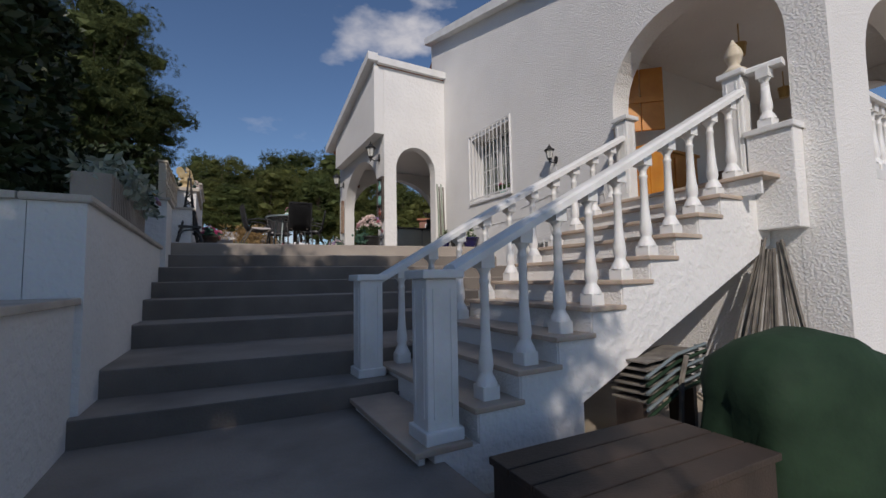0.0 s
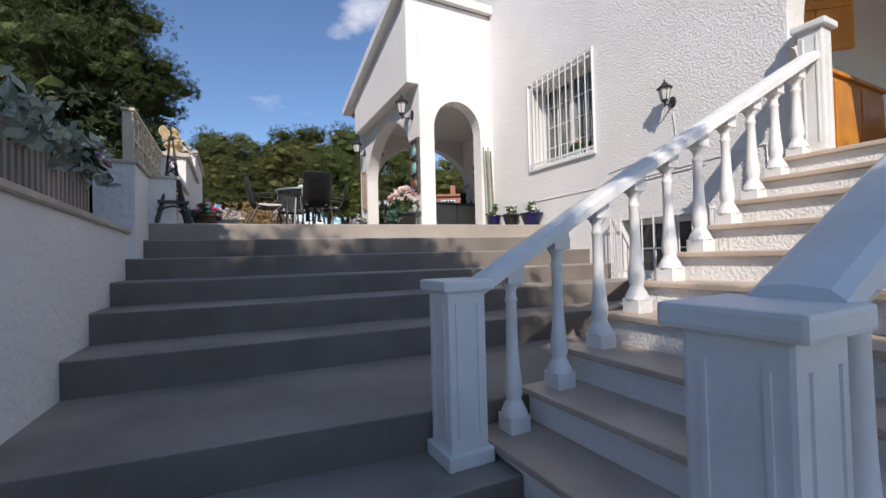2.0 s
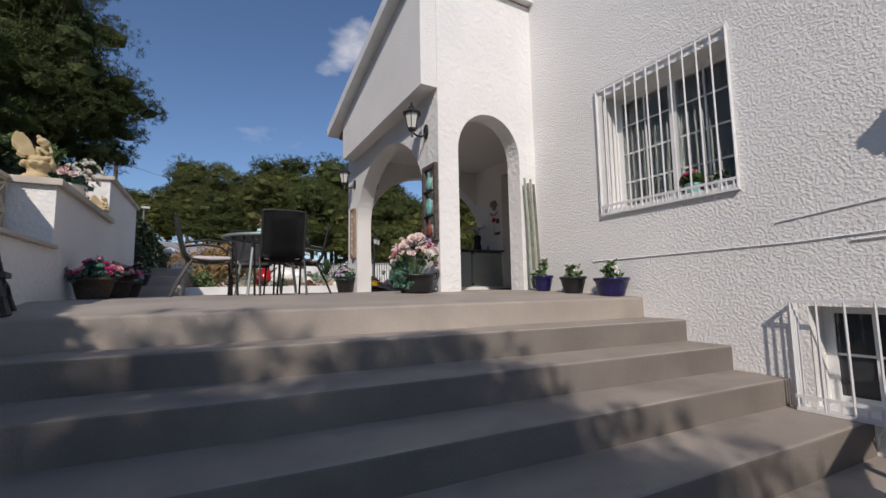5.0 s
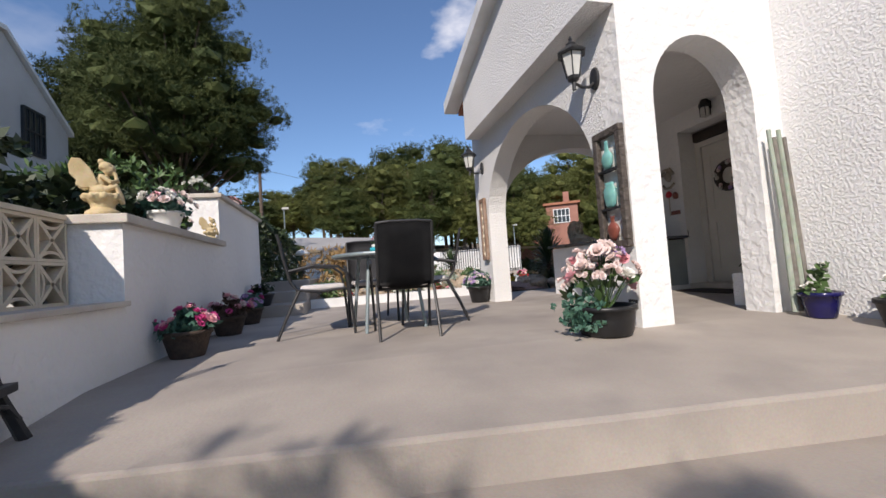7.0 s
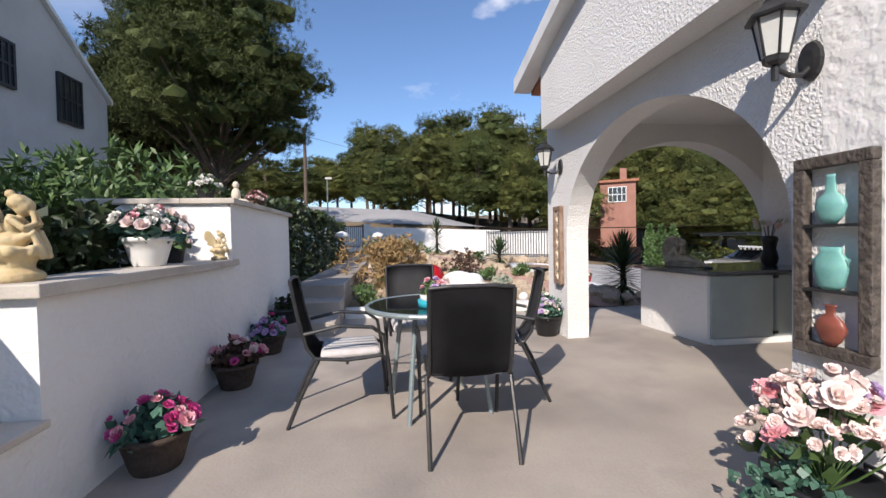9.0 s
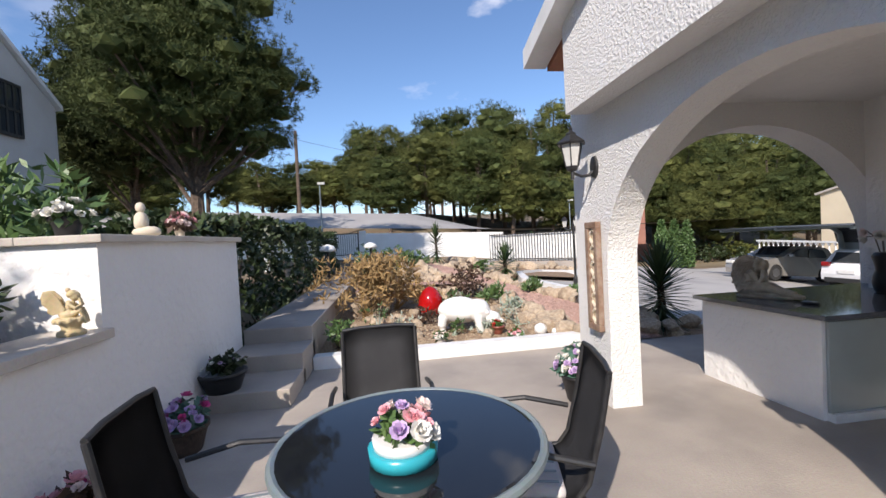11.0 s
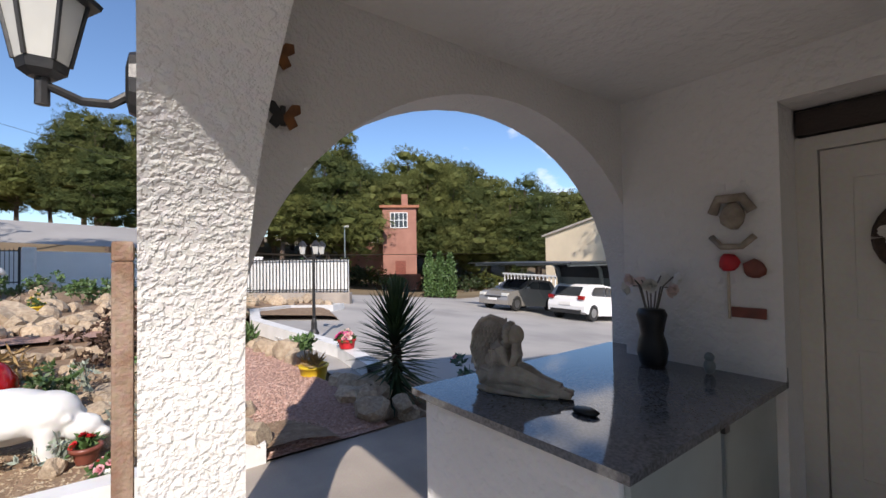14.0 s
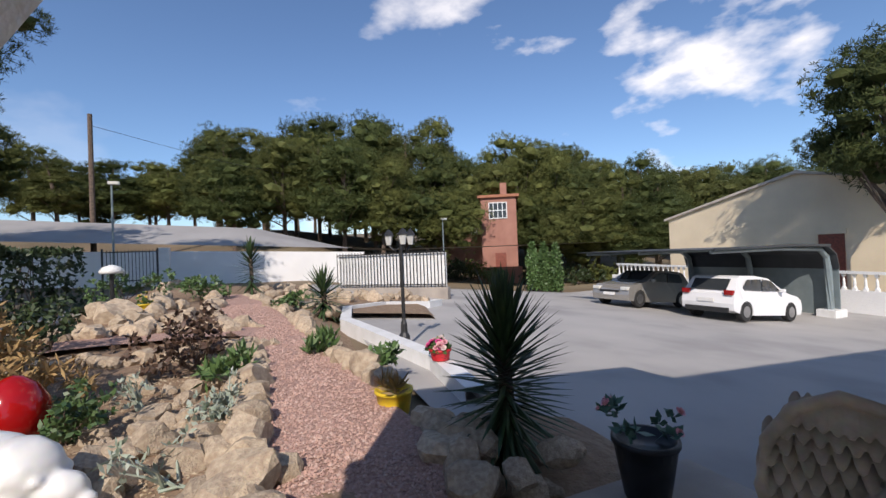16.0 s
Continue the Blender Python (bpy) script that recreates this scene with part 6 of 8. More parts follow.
for i in range(6):
    bm = bmesh.new()
    z = 0.40 + 0.055 * i
    tube(bm, [(-0.55, 0.0, z - 0.10), (-0.1, 0.0, z), (0.42, 0.0, z + 0.03), (0.46, 0.02, z), (0.46, 0.10, z)], 0.013, 6)
    part("chair_frame", bm, M_STEEL if i % 2 else M_TARP, g)
    part("chair_slat", bbox(-0.5, 0.35, 0.02, 0.3, z - 0.02, z - 0.005, 0.003), M_CANE, g)
for x in (-0.5, 0.3):
    part("prop", bbox(x - 0.03, x + 0.03, 0.05, 0.25, 0.0, 0.38), M_DARKWOOD, g)
bm = bmesh.new()
tube(bm, [(-0.16, -0.03, 0.05), (-0.10, -0.03, 0.5), (0.0, -0.03, 0.66)], 0.02, 6)
part("strap", bm, M_CANE, g)
g = thing("cane_bundle", "bundle of grey canes leaning against the house wall", "canes", (5.60, 3.85, -1.98))
for i in range(18):
    bm = bmesh.new()
    y = -0.18 + 0.03 * i + rnd.uniform(-0.02, 0.02)
    tube(bm, [(-0.42 + rnd.uniform(-0.05, 0.05), y * 1.7 - 0.1, 0.0), (-0.06 + rnd.uniform(-0.02, 0.02), y * 0.35 + 0.02, 1.55 + rnd.uniform(-0.08, 0.06))], 0.013, 5)
    part("cane", bm, M_CANE, g)
flower_pot((5.34, 5.92, -1.336), 0.15, 0.21, 0.46, M_BROWNPOT, "reddish brown pot with dark foliage in the stair corner", ["magenta"], M_HEDGE, 81, 0.22, 0.3, 6, 0.05)


# ---------------- rock garden ----------------
def path_x(y):
    """The middle line of the gravel path through the rock garden."""
    return 5.38 - 0.055 * (y - 16) - 0.012 * (y - 16) ** 2 * (1 if y < 24 else 0.8)


def path_z(y):
    return 0.008 + (garden_z(path_x(y), y) + 0.03) * ease(y, 15.1, 16.1)


rows = [15.285 + 0.25 * j for j in range(47)]
bm = bmesh.new()
ring = []
for y in rows:
    w = 0.46 + 0.10 * math.sin(y * 0.9)
    ring.append([bm.verts.new((path_x(y) + w * k, y, path_z(y) + 0.01 * noise.noise(Vector((k * 3, y * 3, 1))))) for k in (-1, -0.5, 0, 0.5, 1)])
for a, b in zip(ring, ring[1:]):
    for j in range(4):
        bm.faces.new((a[j], a[j + 1], b[j + 1], b[j]))
ob = part("gravel_path", bm, M_GRAVEL)
tagged(ob, "pink gravel path winding through the rock garden", "path", kind="structure")
bm = bmesh.new()
ring = []
for i in range(22):
    x = 1.6 + 0.15 * i
    y = 20.2 + 0.55 * math.sin(i * 0.12) + 0.02 * i
    ring.append([bm.verts.new((x, y + 0.55 * k, garden_z(x, y) + 0.033)) for k in (-1, -0.5, 0, 0.5, 1)])
for a, b in zip(ring, ring[1:]):
    for j in range(4):
        bm.faces.new((a[j], b[j], b[j + 1], a[j + 1]))
ob = part("gravel_branch", bm, M_GRAVEL)
tagged(ob, "pink gravel branch path between the rock beds", "path", kind="structure")

ROCKS = []
for i in range(9):
    bm = bmesh.new()
    rng = random.Random(100 + i)
    blob(bm, (0, 0, 0), 1.0, 60 + i * 3, 0.32, 2, (1.0, rng.uniform(0.6, 0.9), rng.uniform(0.55, 0.85)), 1.1)
    for _ in range(4):
        d = Vector((rng.gauss(0, 1), rng.gauss(0, 1), rng.gauss(0, 0.6))).normalized()
        bmesh.ops.bisect_plane(bm, geom=bm.verts[:] + bm.edges[:] + bm.faces[:], plane_co=d * rng.uniform(0.5, 0.75), plane_no=d, clear_outer=True)
        bmesh.ops.holes_fill(bm, edges=[e for e in bm.edges if e.is_boundary])
    me = bpy.data.meshes.new("rock")
    bm.normal_update()
    bm.to_mesh(me)
    bm.free()
    me.materials.append(M_ROCK)
    ROCKS.append(me)
rr = random.Random(5)


def rock(x, y, s, parent=None, z=None):
    me = rr.choice(ROCKS)
    ob = new("rock", me)
    z = garden_z(x, y) if z is None else z
    ob.matrix_basis = pose(x, y, z + s * 0.22, rr.uniform(-25, 25), rr.uniform(-25, 25), rr.uniform(0, 360)) @ Matrix.Diagonal((s, s, s, 1))
    if parent:
        ob.parent = parent
    else:
        tagged(ob, "pale weathered limestone rock edging the garden bed", "rock", "rocks of the rock garden")
    return ob


for side in (-1, 1):
    y = 15.9
    while y < 26.5:
        w = 0.46 + 0.10 * math.sin(y * 0.9)
        if not (side < 0 and 19.6 < y < 20.8) and not (side > 0 and 16.55 < y < 17.25):
            s = rr.uniform(0.15, 0.27) * (1.2 if y < 18 else 0.9)
            rock(path_x(y) + side * (w + s * 0.55), y, s)
        y += rr.uniform(0.24, 0.40)
for i in range(26):                                   # beds west of the path
    rock(1.75 + 0.125 * i, 19.45 + 0.10 * math.sin(i) + 0.012 * i, rr.uniform(0.11, 0.2))
    rock(1.75 + 0.115 * i, 21.0 + 0.10 * math.sin(i * 1.7) + 0.02 * i, rr.uniform(0.13, 0.24))
for i in range(16):                                   # round bed
    a = 2 * math.pi * i / 16
    rock(4.15 + 0.62 * math.cos(a), 18.75 + 0.55 * math.sin(a), rr.uniform(0.10, 0.17))
for i in range(44):                                   # loose rocks in the near bed
    x, y = rr.uniform(1.7, 4.65), rr.uniform(15.75, 18.4)
    if math.hypot(x - 3.4, y - 16.4) > 0.55 and math.hypot(x - 2.95, y - 17.4) > 0.35:
        rock(x, y, rr.uniform(0.06, 0.17))
for i in range(70):                                   # rocky bank further up
    x, y = rr.uniform(1.6, 6.2), rr.uniform(21.5, 29.5)
    if abs(x - path_x(y)) > 0.7:
        rock(x, y, rr.uniform(0.12, 0.30))
for x, y, s in ((4.90, 15.42, 0.17), (4.78, 15.6, 0.2), (5.88, 15.48, 0.17), (5.95, 15.9, 0.22), (6.2, 15.42, 0.13), (4.86, 16.05, 0.17), (4.72, 15.75, 0.16), (4.55, 16.45, 0.17), (5.98, 16.35, 0.2), (5.95, 15.75, 0.17), (6.55, 15.55, 0.16), (1.95, 18.2, 0.3), (2.3, 22.4, 0.42), (2.6, 23.4, 0.3)):
    rock(x, y, s)
for x, y, s in ((4.42, 15.62, 0.085), (4.12, 15.58, 0.06), (4.6, 15.56, 0.045)):
    bm = bmesh.new()
    blob(bm, (0, 0, 0), s, 5, 0.04, 3)
    ob = part("stone_ball", bm, M_WHITEPOT, None, "", True)
    ob.location = (x, y, garden_z(x, y) + s * 0.9)
    tagged(ob, "round whitish stone ball by the kerb", "stone ball", "stone balls")


def chips(name, count, spot, size, material, label, seed):
    """Loose angular stones, too many to count, in one mesh."""
    rng = random.Random(seed)
    vs, fs = [], []
    for _ in range(count):
        x, y, z = spot(rng)
        s = size * rng.uniform(0.6, 1.5)
        a = rng.uniform(0, 6.283)
        k = len(vs)
        for j in range(4):
            vs.append((x + s * rng.uniform(0.7, 1.2) * math.cos(a + 1.571 * j), y + s * rng.uniform(0.5, 1.0) * math.sin(a + 1.571 * j), z + s * rng.uniform(-0.2, 0.25)))
        vs.append((x + rng.uniform(-0.3, 0.3) * s, y + rng.uniform(-0.3, 0.3) * s, z + s * rng.uniform(0.5, 0.8)))
        fs += [(k + j, k + (j + 1) % 4, k + 4) for j in range(4)]
    me = bpy.data.meshes.new(name)
    me.from_pydata(vs, [], fs)
    me.materials.append(material)
    ob = new(name, me)
    tagged(ob, label, "gravel", kind="stuff")
    return ob


def path_spot(rng):
    y = 15.35 + 9.0 * rng.random() ** 1.6
    x = path_x(y) + rng.uniform(-0.5, 0.5)
    return x, y, path_z(y) + 0.002


def bed_spot(rng):
    x, y = rng.uniform(1.5, 4.9), 15.4 + 3.4 * rng.random() ** 1.4
    return x, y, garden_z(x, y)


chips("gravel_chips", 9000, path_spot, 0.015, M_CHIP, "pink and grey stone chips on the garden path", 1)
chips("bed_pebbles", 8000, bed_spot, 0.013, M_PEBBLE, "sandy pebbles covering the near garden bed", 2)
bm = grid_mesh([5.80 + 0.14 * i for i in range(13)], [15.285 + 0.15 * j for j in range(13)], lambda x, y: -0.045 + 0.03 * noise.noise(Vector((x * 3, y * 3, 4))) - 0.16 * ease(x, 7.0, 7.45) - 0.2 * ease(y, 16.7, 17.1))
ob = part("yucca_bed", bm, M_SOIL)
tagged(ob, "dark soil bed round the yucca beside the terrace", "garden bed", kind="structure")
for i in range(16):
    rock(rr.uniform(5.95, 6.95), rr.uniform(15.4, 16.6), rr.uniform(0.06, 0.15), None, -0.05)


def leafy(name, at, pts_radius, count, leaf_size, per, material, label, category, seed, up=0.3, width=0.25, flat=0.8, stems=5, bark=None, height=0.0, group=""):
    """A shrub: stems and a ragged crown of leaf sprays."""
    rng = random.Random(seed)
    g = thing(name, label, category, at, 0, group)
    bm = bmesh.new()
    pts = []
    lobes = [(Vector((rng.gauss(0, 0.45), rng.gauss(0, 0.45), rng.uniform(-0.3, 0.5))), rng.uniform(0.45, 0.8)) for _ in range(6)]
    for _ in range(count):
        c, r = rng.choice(lobes)
        d = Vector((rng.gauss(0, 1), rng.gauss(0, 1), rng.gauss(0, 1))).normalized() * r * rng.uniform(0.55, 1.0)
        p = (c + d) * pts_radius
        pts.append((p.x, p.y, max(0.02, height + p.z * flat + pts_radius * flat * 0.7)))
    for _ in range(stems):
        e = rng.choice(pts)
        tube(bm, [(rng.uniform(-0.05, 0.05), rng.uniform(-0.05, 0.05), 0), (e[0] * 0.4, e[1] * 0.4, e[2] * 0.55), (e[0] * 0.8, e[1] * 0.8, e[2] * 0.92)], 0.012 * max(1, pts_radius), 5, 0.004)
    part("stems", bm, bark or M_BARK, g)
    me = leaf_mesh(pts, leaf_size, per, up, width, seed)
    me.materials.append(material)
    ob = new("foliage", me)
    ob.parent = g
    tagged(ob, kind="stuff")
    return g


def on_garden(x, y):
    return (x, y, garden_z(x, y))


leafy("dry_bush", on_garden(1.95, 17.6), 0.85, 340, 0.16, 6, M_DRY, "large dry ochre bush in the rock garden", "bush", 1, 0.8, 0.10, 0.8, 16, M_DRY)
leafy("dry_bush", on_garden(2.5, 18.3), 0.6, 220, 0.14, 6, M_DRY, "dry ochre bush in the rock garden", "bush", 2, 0.8, 0.10, 0.8, 12, M_DRY)
leafy("reddish_shrub", on_garden(4.05, 18.9), 0.52, 150, 0.08, 6, M_REDLEAF, "dark reddish leaved shrub in the round bed", "shrub", 3, 0.3, 0.3, 0.8, 10)
leafy("green_shrub", on_garden(3.45, 17.3), 0.3, 100, 0.07, 6, M_LEAF, "green shrub among the rocks", "shrub", 4)
for i in range(22):
    rock(rr.uniform(3.75, 4.75), rr.uniform(16.1, 17.3), rr.uniform(0.09, 0.2))
leafy("silver_shrub", on_garden(4.45, 17.05), 0.22, 60, 0.06, 6, M_GREYLEAF, "pale silvery succulent among the rocks", "succulent", 6, 0.6, 0.3)
leafy("green_shrub", on_garden(4.5, 18.35), 0.25, 70, 0.15, 5, M_LEAF, "bright green tufted plant in the round bed", "plant", 7, 1.2, 0.12)
leafy("green_shrub", on_garden(5.45, 18.9), 0.22, 60, 0.18, 5, M_LEAF, "bright green grassy tuft beside the path", "plant", 8, 1.5, 0.10)
leafy("green_shrub", on_garden(6.0, 17.9), 0.22, 60, 0.1, 6, M_LEAF, "low green plant with yellow flowers", "plant", 9)
leafy("green_shrub", on_garden(2.2, 20.2), 0.55, 130, 0.10, 6, M_HEDGE, "dark green rounded shrub in the rock garden", "shrub", 10)
leafy("green_shrub", on_garden(1.9, 24.5), 0.6, 140, 0.10, 6, M_LEAF, "green shrub at the back of the rock garden", "shrub", 11)
leafy("green_shrub", on_garden(3.2, 25.6), 0.5, 120, 0.12, 6, M_LEAF, "green shrub at the back of the rock garden", "shrub", 12)
leafy("low_succulents", on_garden(1.72, 15.8), 0.28, 90, 0.07, 6, M_LEAF, "low green succulents behind the kerb", "succulent", 13)
leafy("green_shrub", on_garden(5.3, 23.2), 0.35, 90, 0.10, 6, M_LEAF, "green shrub among the bank rocks", "shrub", 14)
leafy("reddish_shrub", on_garden(2.9, 16.9), 0.2, 60, 0.06, 6, M_REDLEAF, "small reddish plant near the red egg", "plant", 15)


for i, (x, y, r) in enumerate(((3.75, 16.05, 0.16), (4.3, 16.25, 0.2), (3.3, 16.05, 0.14), (2.6, 16.1, 0.18), (4.5, 17.5, 0.2), (2.2, 16.6, 0.22), (3.75, 17.9, 0.18))):
    leafy("silver_shrub", on_garden(x, y), r, 22, 0.075, 4, (M_GREYLEAF, M_GREYLEAF, M_LEAF)[i % 3], "spindly pale succulent in the gravelly bed", "succulent", 300 + i, 0.9, 0.16, 1.1, 9, M_GREYLEAF)


def yucca(at, radius, count, label, trunk=0.5, width=0.026):
    g = thing("yucca", label, "yucca", at, 0, "yuccas")
    bm = bmesh.new()
    tube(bm, [(0, 0, 0), (0.02, 0, trunk * 0.6), (0, 0.02, trunk * 1.6)], 0.07, 8, 0.045)
    part("trunk", bm, M_BARK, g)
    rng = random.Random(count)
    bm = bmesh.new()
    for i in range(count):
        a = i * 2.39996
        t = i / count
        el = -0.75 + 2.2 * t
        z = trunk * (0.35 + 1.35 * t)
        ln = radius * rng.uniform(0.85, 1.1) * (1.0 if t < 0.9 else 0.85)
        d = Vector((math.cos(a) * math.cos(el), math.sin(a) * math.cos(el), math.sin(el)))
        s = Vector((-math.sin(a), math.cos(a), 0))
        nrm = s.cross(d)
        rws = []
        for k in range(4):
            u = (0.05, 0.35, 0.7, 1.0)[k]
            w = width * (0.7, 1.0, 0.75, 0.03)[k]
            p = Vector((0, 0, z)) + d * ln * u + Vector((0, 0, -0.10 * ln * u * u * max(0.0, math.cos(el))))
            rws.append([bm.verts.new(p - s * w + nrm * w * 0.3), bm.verts.new(p), bm.verts.new(p + s * w + nrm * w * 0.3)])
        for u, v in zip(rws, rws[1:]):
            bm.faces.new((u[0], u[1], v[1], v[0]))
            bm.faces.new((u[1], u[2], v[2], v[1]))
    ob = part("foliage", bm, M_AGAVE, g, "pointed dark green blades")
    return g


yucca((6.42, 15.95, -0.08), 0.52, 300, "large dark spiky yucca beside the terrace", 0.58, 0.02)
yucca(on_garden(5.9, 22.6), 0.62, 90, "green spiky yucca in the rock garden", 0.35, 0.03)
yucca(on_garden(4.3, 27.2), 0.55, 80, "green spiky yucca far up the garden", 0.8, 0.035)

# white bear figure, plain shape
bm = bmesh.new()
blob(bm, (-0.06, 0, 0.27), 0.17, 21, 0.06, 3, (1.75, 1.0, 1.0))
blob(bm, (0.16, 0, 0.265), 0.15, 22, 0.06, 3, (1.1, 0.95, 1.0))
blob(bm, (0.34, 0, 0.17), 0.095, 23, 0.06, 3, (1.2, 0.9, 0.9))
blob(bm, (0.44, 0, 0.125), 0.05, 24, 0.04, 2, (1.2, 0.9, 0.8))
for s in (-1, 1):
    blob(bm, (0.30, s * 0.075, 0.245), 0.03, 25, 0.05, 2)
    tube(bm, [(0.19, s * 0.085, 0.2), (0.20, s * 0.095, 0.08), (0.215, s * 0.095, 0.0)], 0.062, 10, 0.05)
    tube(bm, [(-0.27, s * 0.085, 0.2), (-0.29, s * 0.095, 0.08), (-0.28, s * 0.095, 0.0)], 0.07, 10, 0.055)
ob = part("bear_figure", bm, M_WHITEPOT, None, "", True)
merge = ob.modifiers.new("merge", "REMESH")
merge.mode, merge.voxel_size, merge.use_smooth_shade = "VOXEL", 0.012, True
worn = ob.modifiers.new("worn", "SMOOTH")
worn.factor, worn.iterations = 0.6, 5
ob.matrix_basis = pose(3.50, 16.24, garden_z(3.50, 16.24), 0, 0, -22) @ Matrix.Diagonal((1.15, 1.15, 1.15, 1))
tagged(ob, "white painted bear figure grazing in the rock garden", "animal figure")
bm = bmesh.new()
lathe(bm, [(0.07, 0), (0.14, 0.06), (0.165, 0.15), (0.15, 0.25), (0.10, 0.34), (0.04, 0.385), (0.005, 0.395)], 24)
ob = part("red_egg", bm, M_REDGLAZE, None, "", True)
ob.matrix_basis = pose(*on_garden(3.10, 17.42)) @ Matrix.Diagonal((1.35, 1.35, 1.35, 1))
tagged(ob, "shiny red glass egg standing in the rock garden", "garden ornament")
for i, (x, y, c) in enumerate(((4.05, 15.52, ["red", "pink"]), (2.15, 15.62, ["red", "white"]), (3.05, 15.6, ["white", "pale"]))):
    flower_pot((x, y, garden_z(x, y)), 0.055, 0.075, 0.10, M_WHITEPOT, "small white pot of red flowers by the kerb", c, M_LEAF, 90 + i, 0.09, 0.08, 10, 0.05, group="small pots by the kerb")
g = thing("yellow_bucket", "yellow glazed pot with dry stalks by the path", "flower pot", (5.86, 16.92, 0.03))
pot(g, 0.13, 0.16, 0.22, M_YELLOW)
me = leaf_mesh([(rnd.gauss(0, 0.05), rnd.gauss(0, 0.05), 0.22) for _ in range(20)], 0.16, 5, 1.5, 0.08, 3)
me.materials.append(M_DRY)
ob = new("stalks", me)
ob.parent = g
flower_pot((6.80, 18.15, drive_z(6.80, 18.15) + 0.205), 0.11, 0.13, 0.14, FLOWERS["red"], "red trough of pink flowers on the white kerb", ["pink", "magenta", "pale"], M_LEAF, 95, 0.15, 0.16, 18, 0.07)
flower_pot((2.6, 22.9, garden_z(2.6, 22.9)), 0.1, 0.13, 0.22, M_YELLOW, "yellow pot with a green plant up the garden", ["yellow"], M_LEAF, 96, 0.16, 0.25, 6, 0.05)
flower_pot((3.9, 15.9, garden_z(3.9, 15.9)), 0.06, 0.085, 0.12, M_BROWNPOT, "terracotta pot behind the white bear", ["red"], M_LEAF, 97, 0.09, 0.1, 6, 0.05)
g = flower_pot((6.82, 15.1, 0.0), 0.12, 0.17, 0.34, M_BLACKPOT, "dark pot of dark foliage in the house shade", ["pink"], M_TEAL, 98, 0.24, 0.36, 6, 0.05)

# white kerb between bed and drive, bending round the far planter
bm = bmesh.new()
line = [(6.75, 17.1), (6.85, 18.4), (6.55, 19.8), (6.2, 21.6), (6.5, 23.2), (7.6, 24.2), (9.0, 24.6), (9.6, 25.2)]
lo = []
for i, (x, y) in enumerate(line):
    a, b = line[max(0, i - 1)], line[min(len(line) - 1, i + 1)]
    d = Vector((b[0] - a[0], b[1] - a[1], 0)).normalized()
    s = Vector((d.y, -d.x, 0)) * 0.11
    z = drive_z(x, y)
    lo.append([bm.verts.new(Vector((x, y, 0)) + s * k + Vector((0, 0, z + h))) for k, h in ((1, -0.2), (1, 0.20), (-1, 0.20), (-1, -0.2))])
for a, b in zip(lo, lo[1:]):
    for j in range(4):
        bm.faces.new((a[j], a[(j + 1) % 4], b[(j + 1) % 4], b[j]))
bmesh.ops.recalc_face_normals(bm, faces=bm.faces[:])
ob = part("kerb", bm, M_PAINT)
tagged(ob, "white painted kerb between rock garden and drive", "kerb", kind="structure")
bm = grid_mesh([5.6 + 0.3 * i for i in range(15)], [22.5 + 0.3 * j for j in range(14)], lambda x, y: drive_z(x, y) + 0.14 - 0.5 * ease(x - 0.25 * (y - 24), 8.6, 9.3))
ob = part("far_bed", bm, M_SOIL)
tagged(ob, "sandy bed behind the bent white kerb", "garden bed", kind="structure")
for i in range(26):
    x, y = rr.uniform(6.4, 9.0), rr.uniform(24.5, 26.3)
    rock(x, y, rr.uniform(0.12, 0.28), None, drive_z(x, y) + 0.15)

# lamp post with three lanterns
g = thing("garden_lamp_post", "dark green three headed lantern post beside the drive", "lamp post", (6.78, 19.6, drive_z(6.78, 19.6) + 0.15))
bm = bmesh.new()
lathe(bm, [(0.09, 0), (0.09, 0.06), (0.055, 0.12), (0.05, 0.25), (0.03, 0.32), (0.026, 1.5), (0.035, 1.53), (0.02, 1.6)], 12)
part("column", bm, M_BLACK, g)
for k in range(3):
    a = k * 2.094 + 0.4
    c, s = math.cos(a) * 0.2, math.sin(a) * 0.2
    bm = bmesh.new()
    tube(bm, [(0, 0, 1.45), (c * 0.6, s * 0.6, 1.40), (c, s, 1.48)], 0.012, 6)
    head = part("lantern_arm", bm, M_BLACK, g)
    bm = bmesh.new()
    lathe(bm, [(0.04, 1.49), (0.065, 1.64)], 6, (c, s, 0))
    part("lamp_glass", bm, M_MILK, head)
    bm = bmesh.new()
    lathe(bm, [(0.085, 1.64), (0.05, 1.70), (0.01, 1.74)], 6, (c, s, 0))
    part("hood", bm, M_BLACK, head)
for i, (x, y) in enumerate(((-0.4, 21.5), (0.6, 24.0))):
    g = thing("garden_mushroom_lamp", "white hooded garden lamp on a dark post", "garden lamp", (x + 1.2, y, 0.4))
    bm = bmesh.new()
    tube(bm, [(0, 0, 0), (0, 0, 0.9)], 0.04, 8)
    part("post", bm, M_BLACK, g)
    bm = bmesh.new()
    lathe(bm, [(0.2, 0.88), (0.22, 0.93), (0.16, 1.02), (0.03, 1.07)], 16)
    part("hood", bm, M_WHITEPOT, g, "", True)


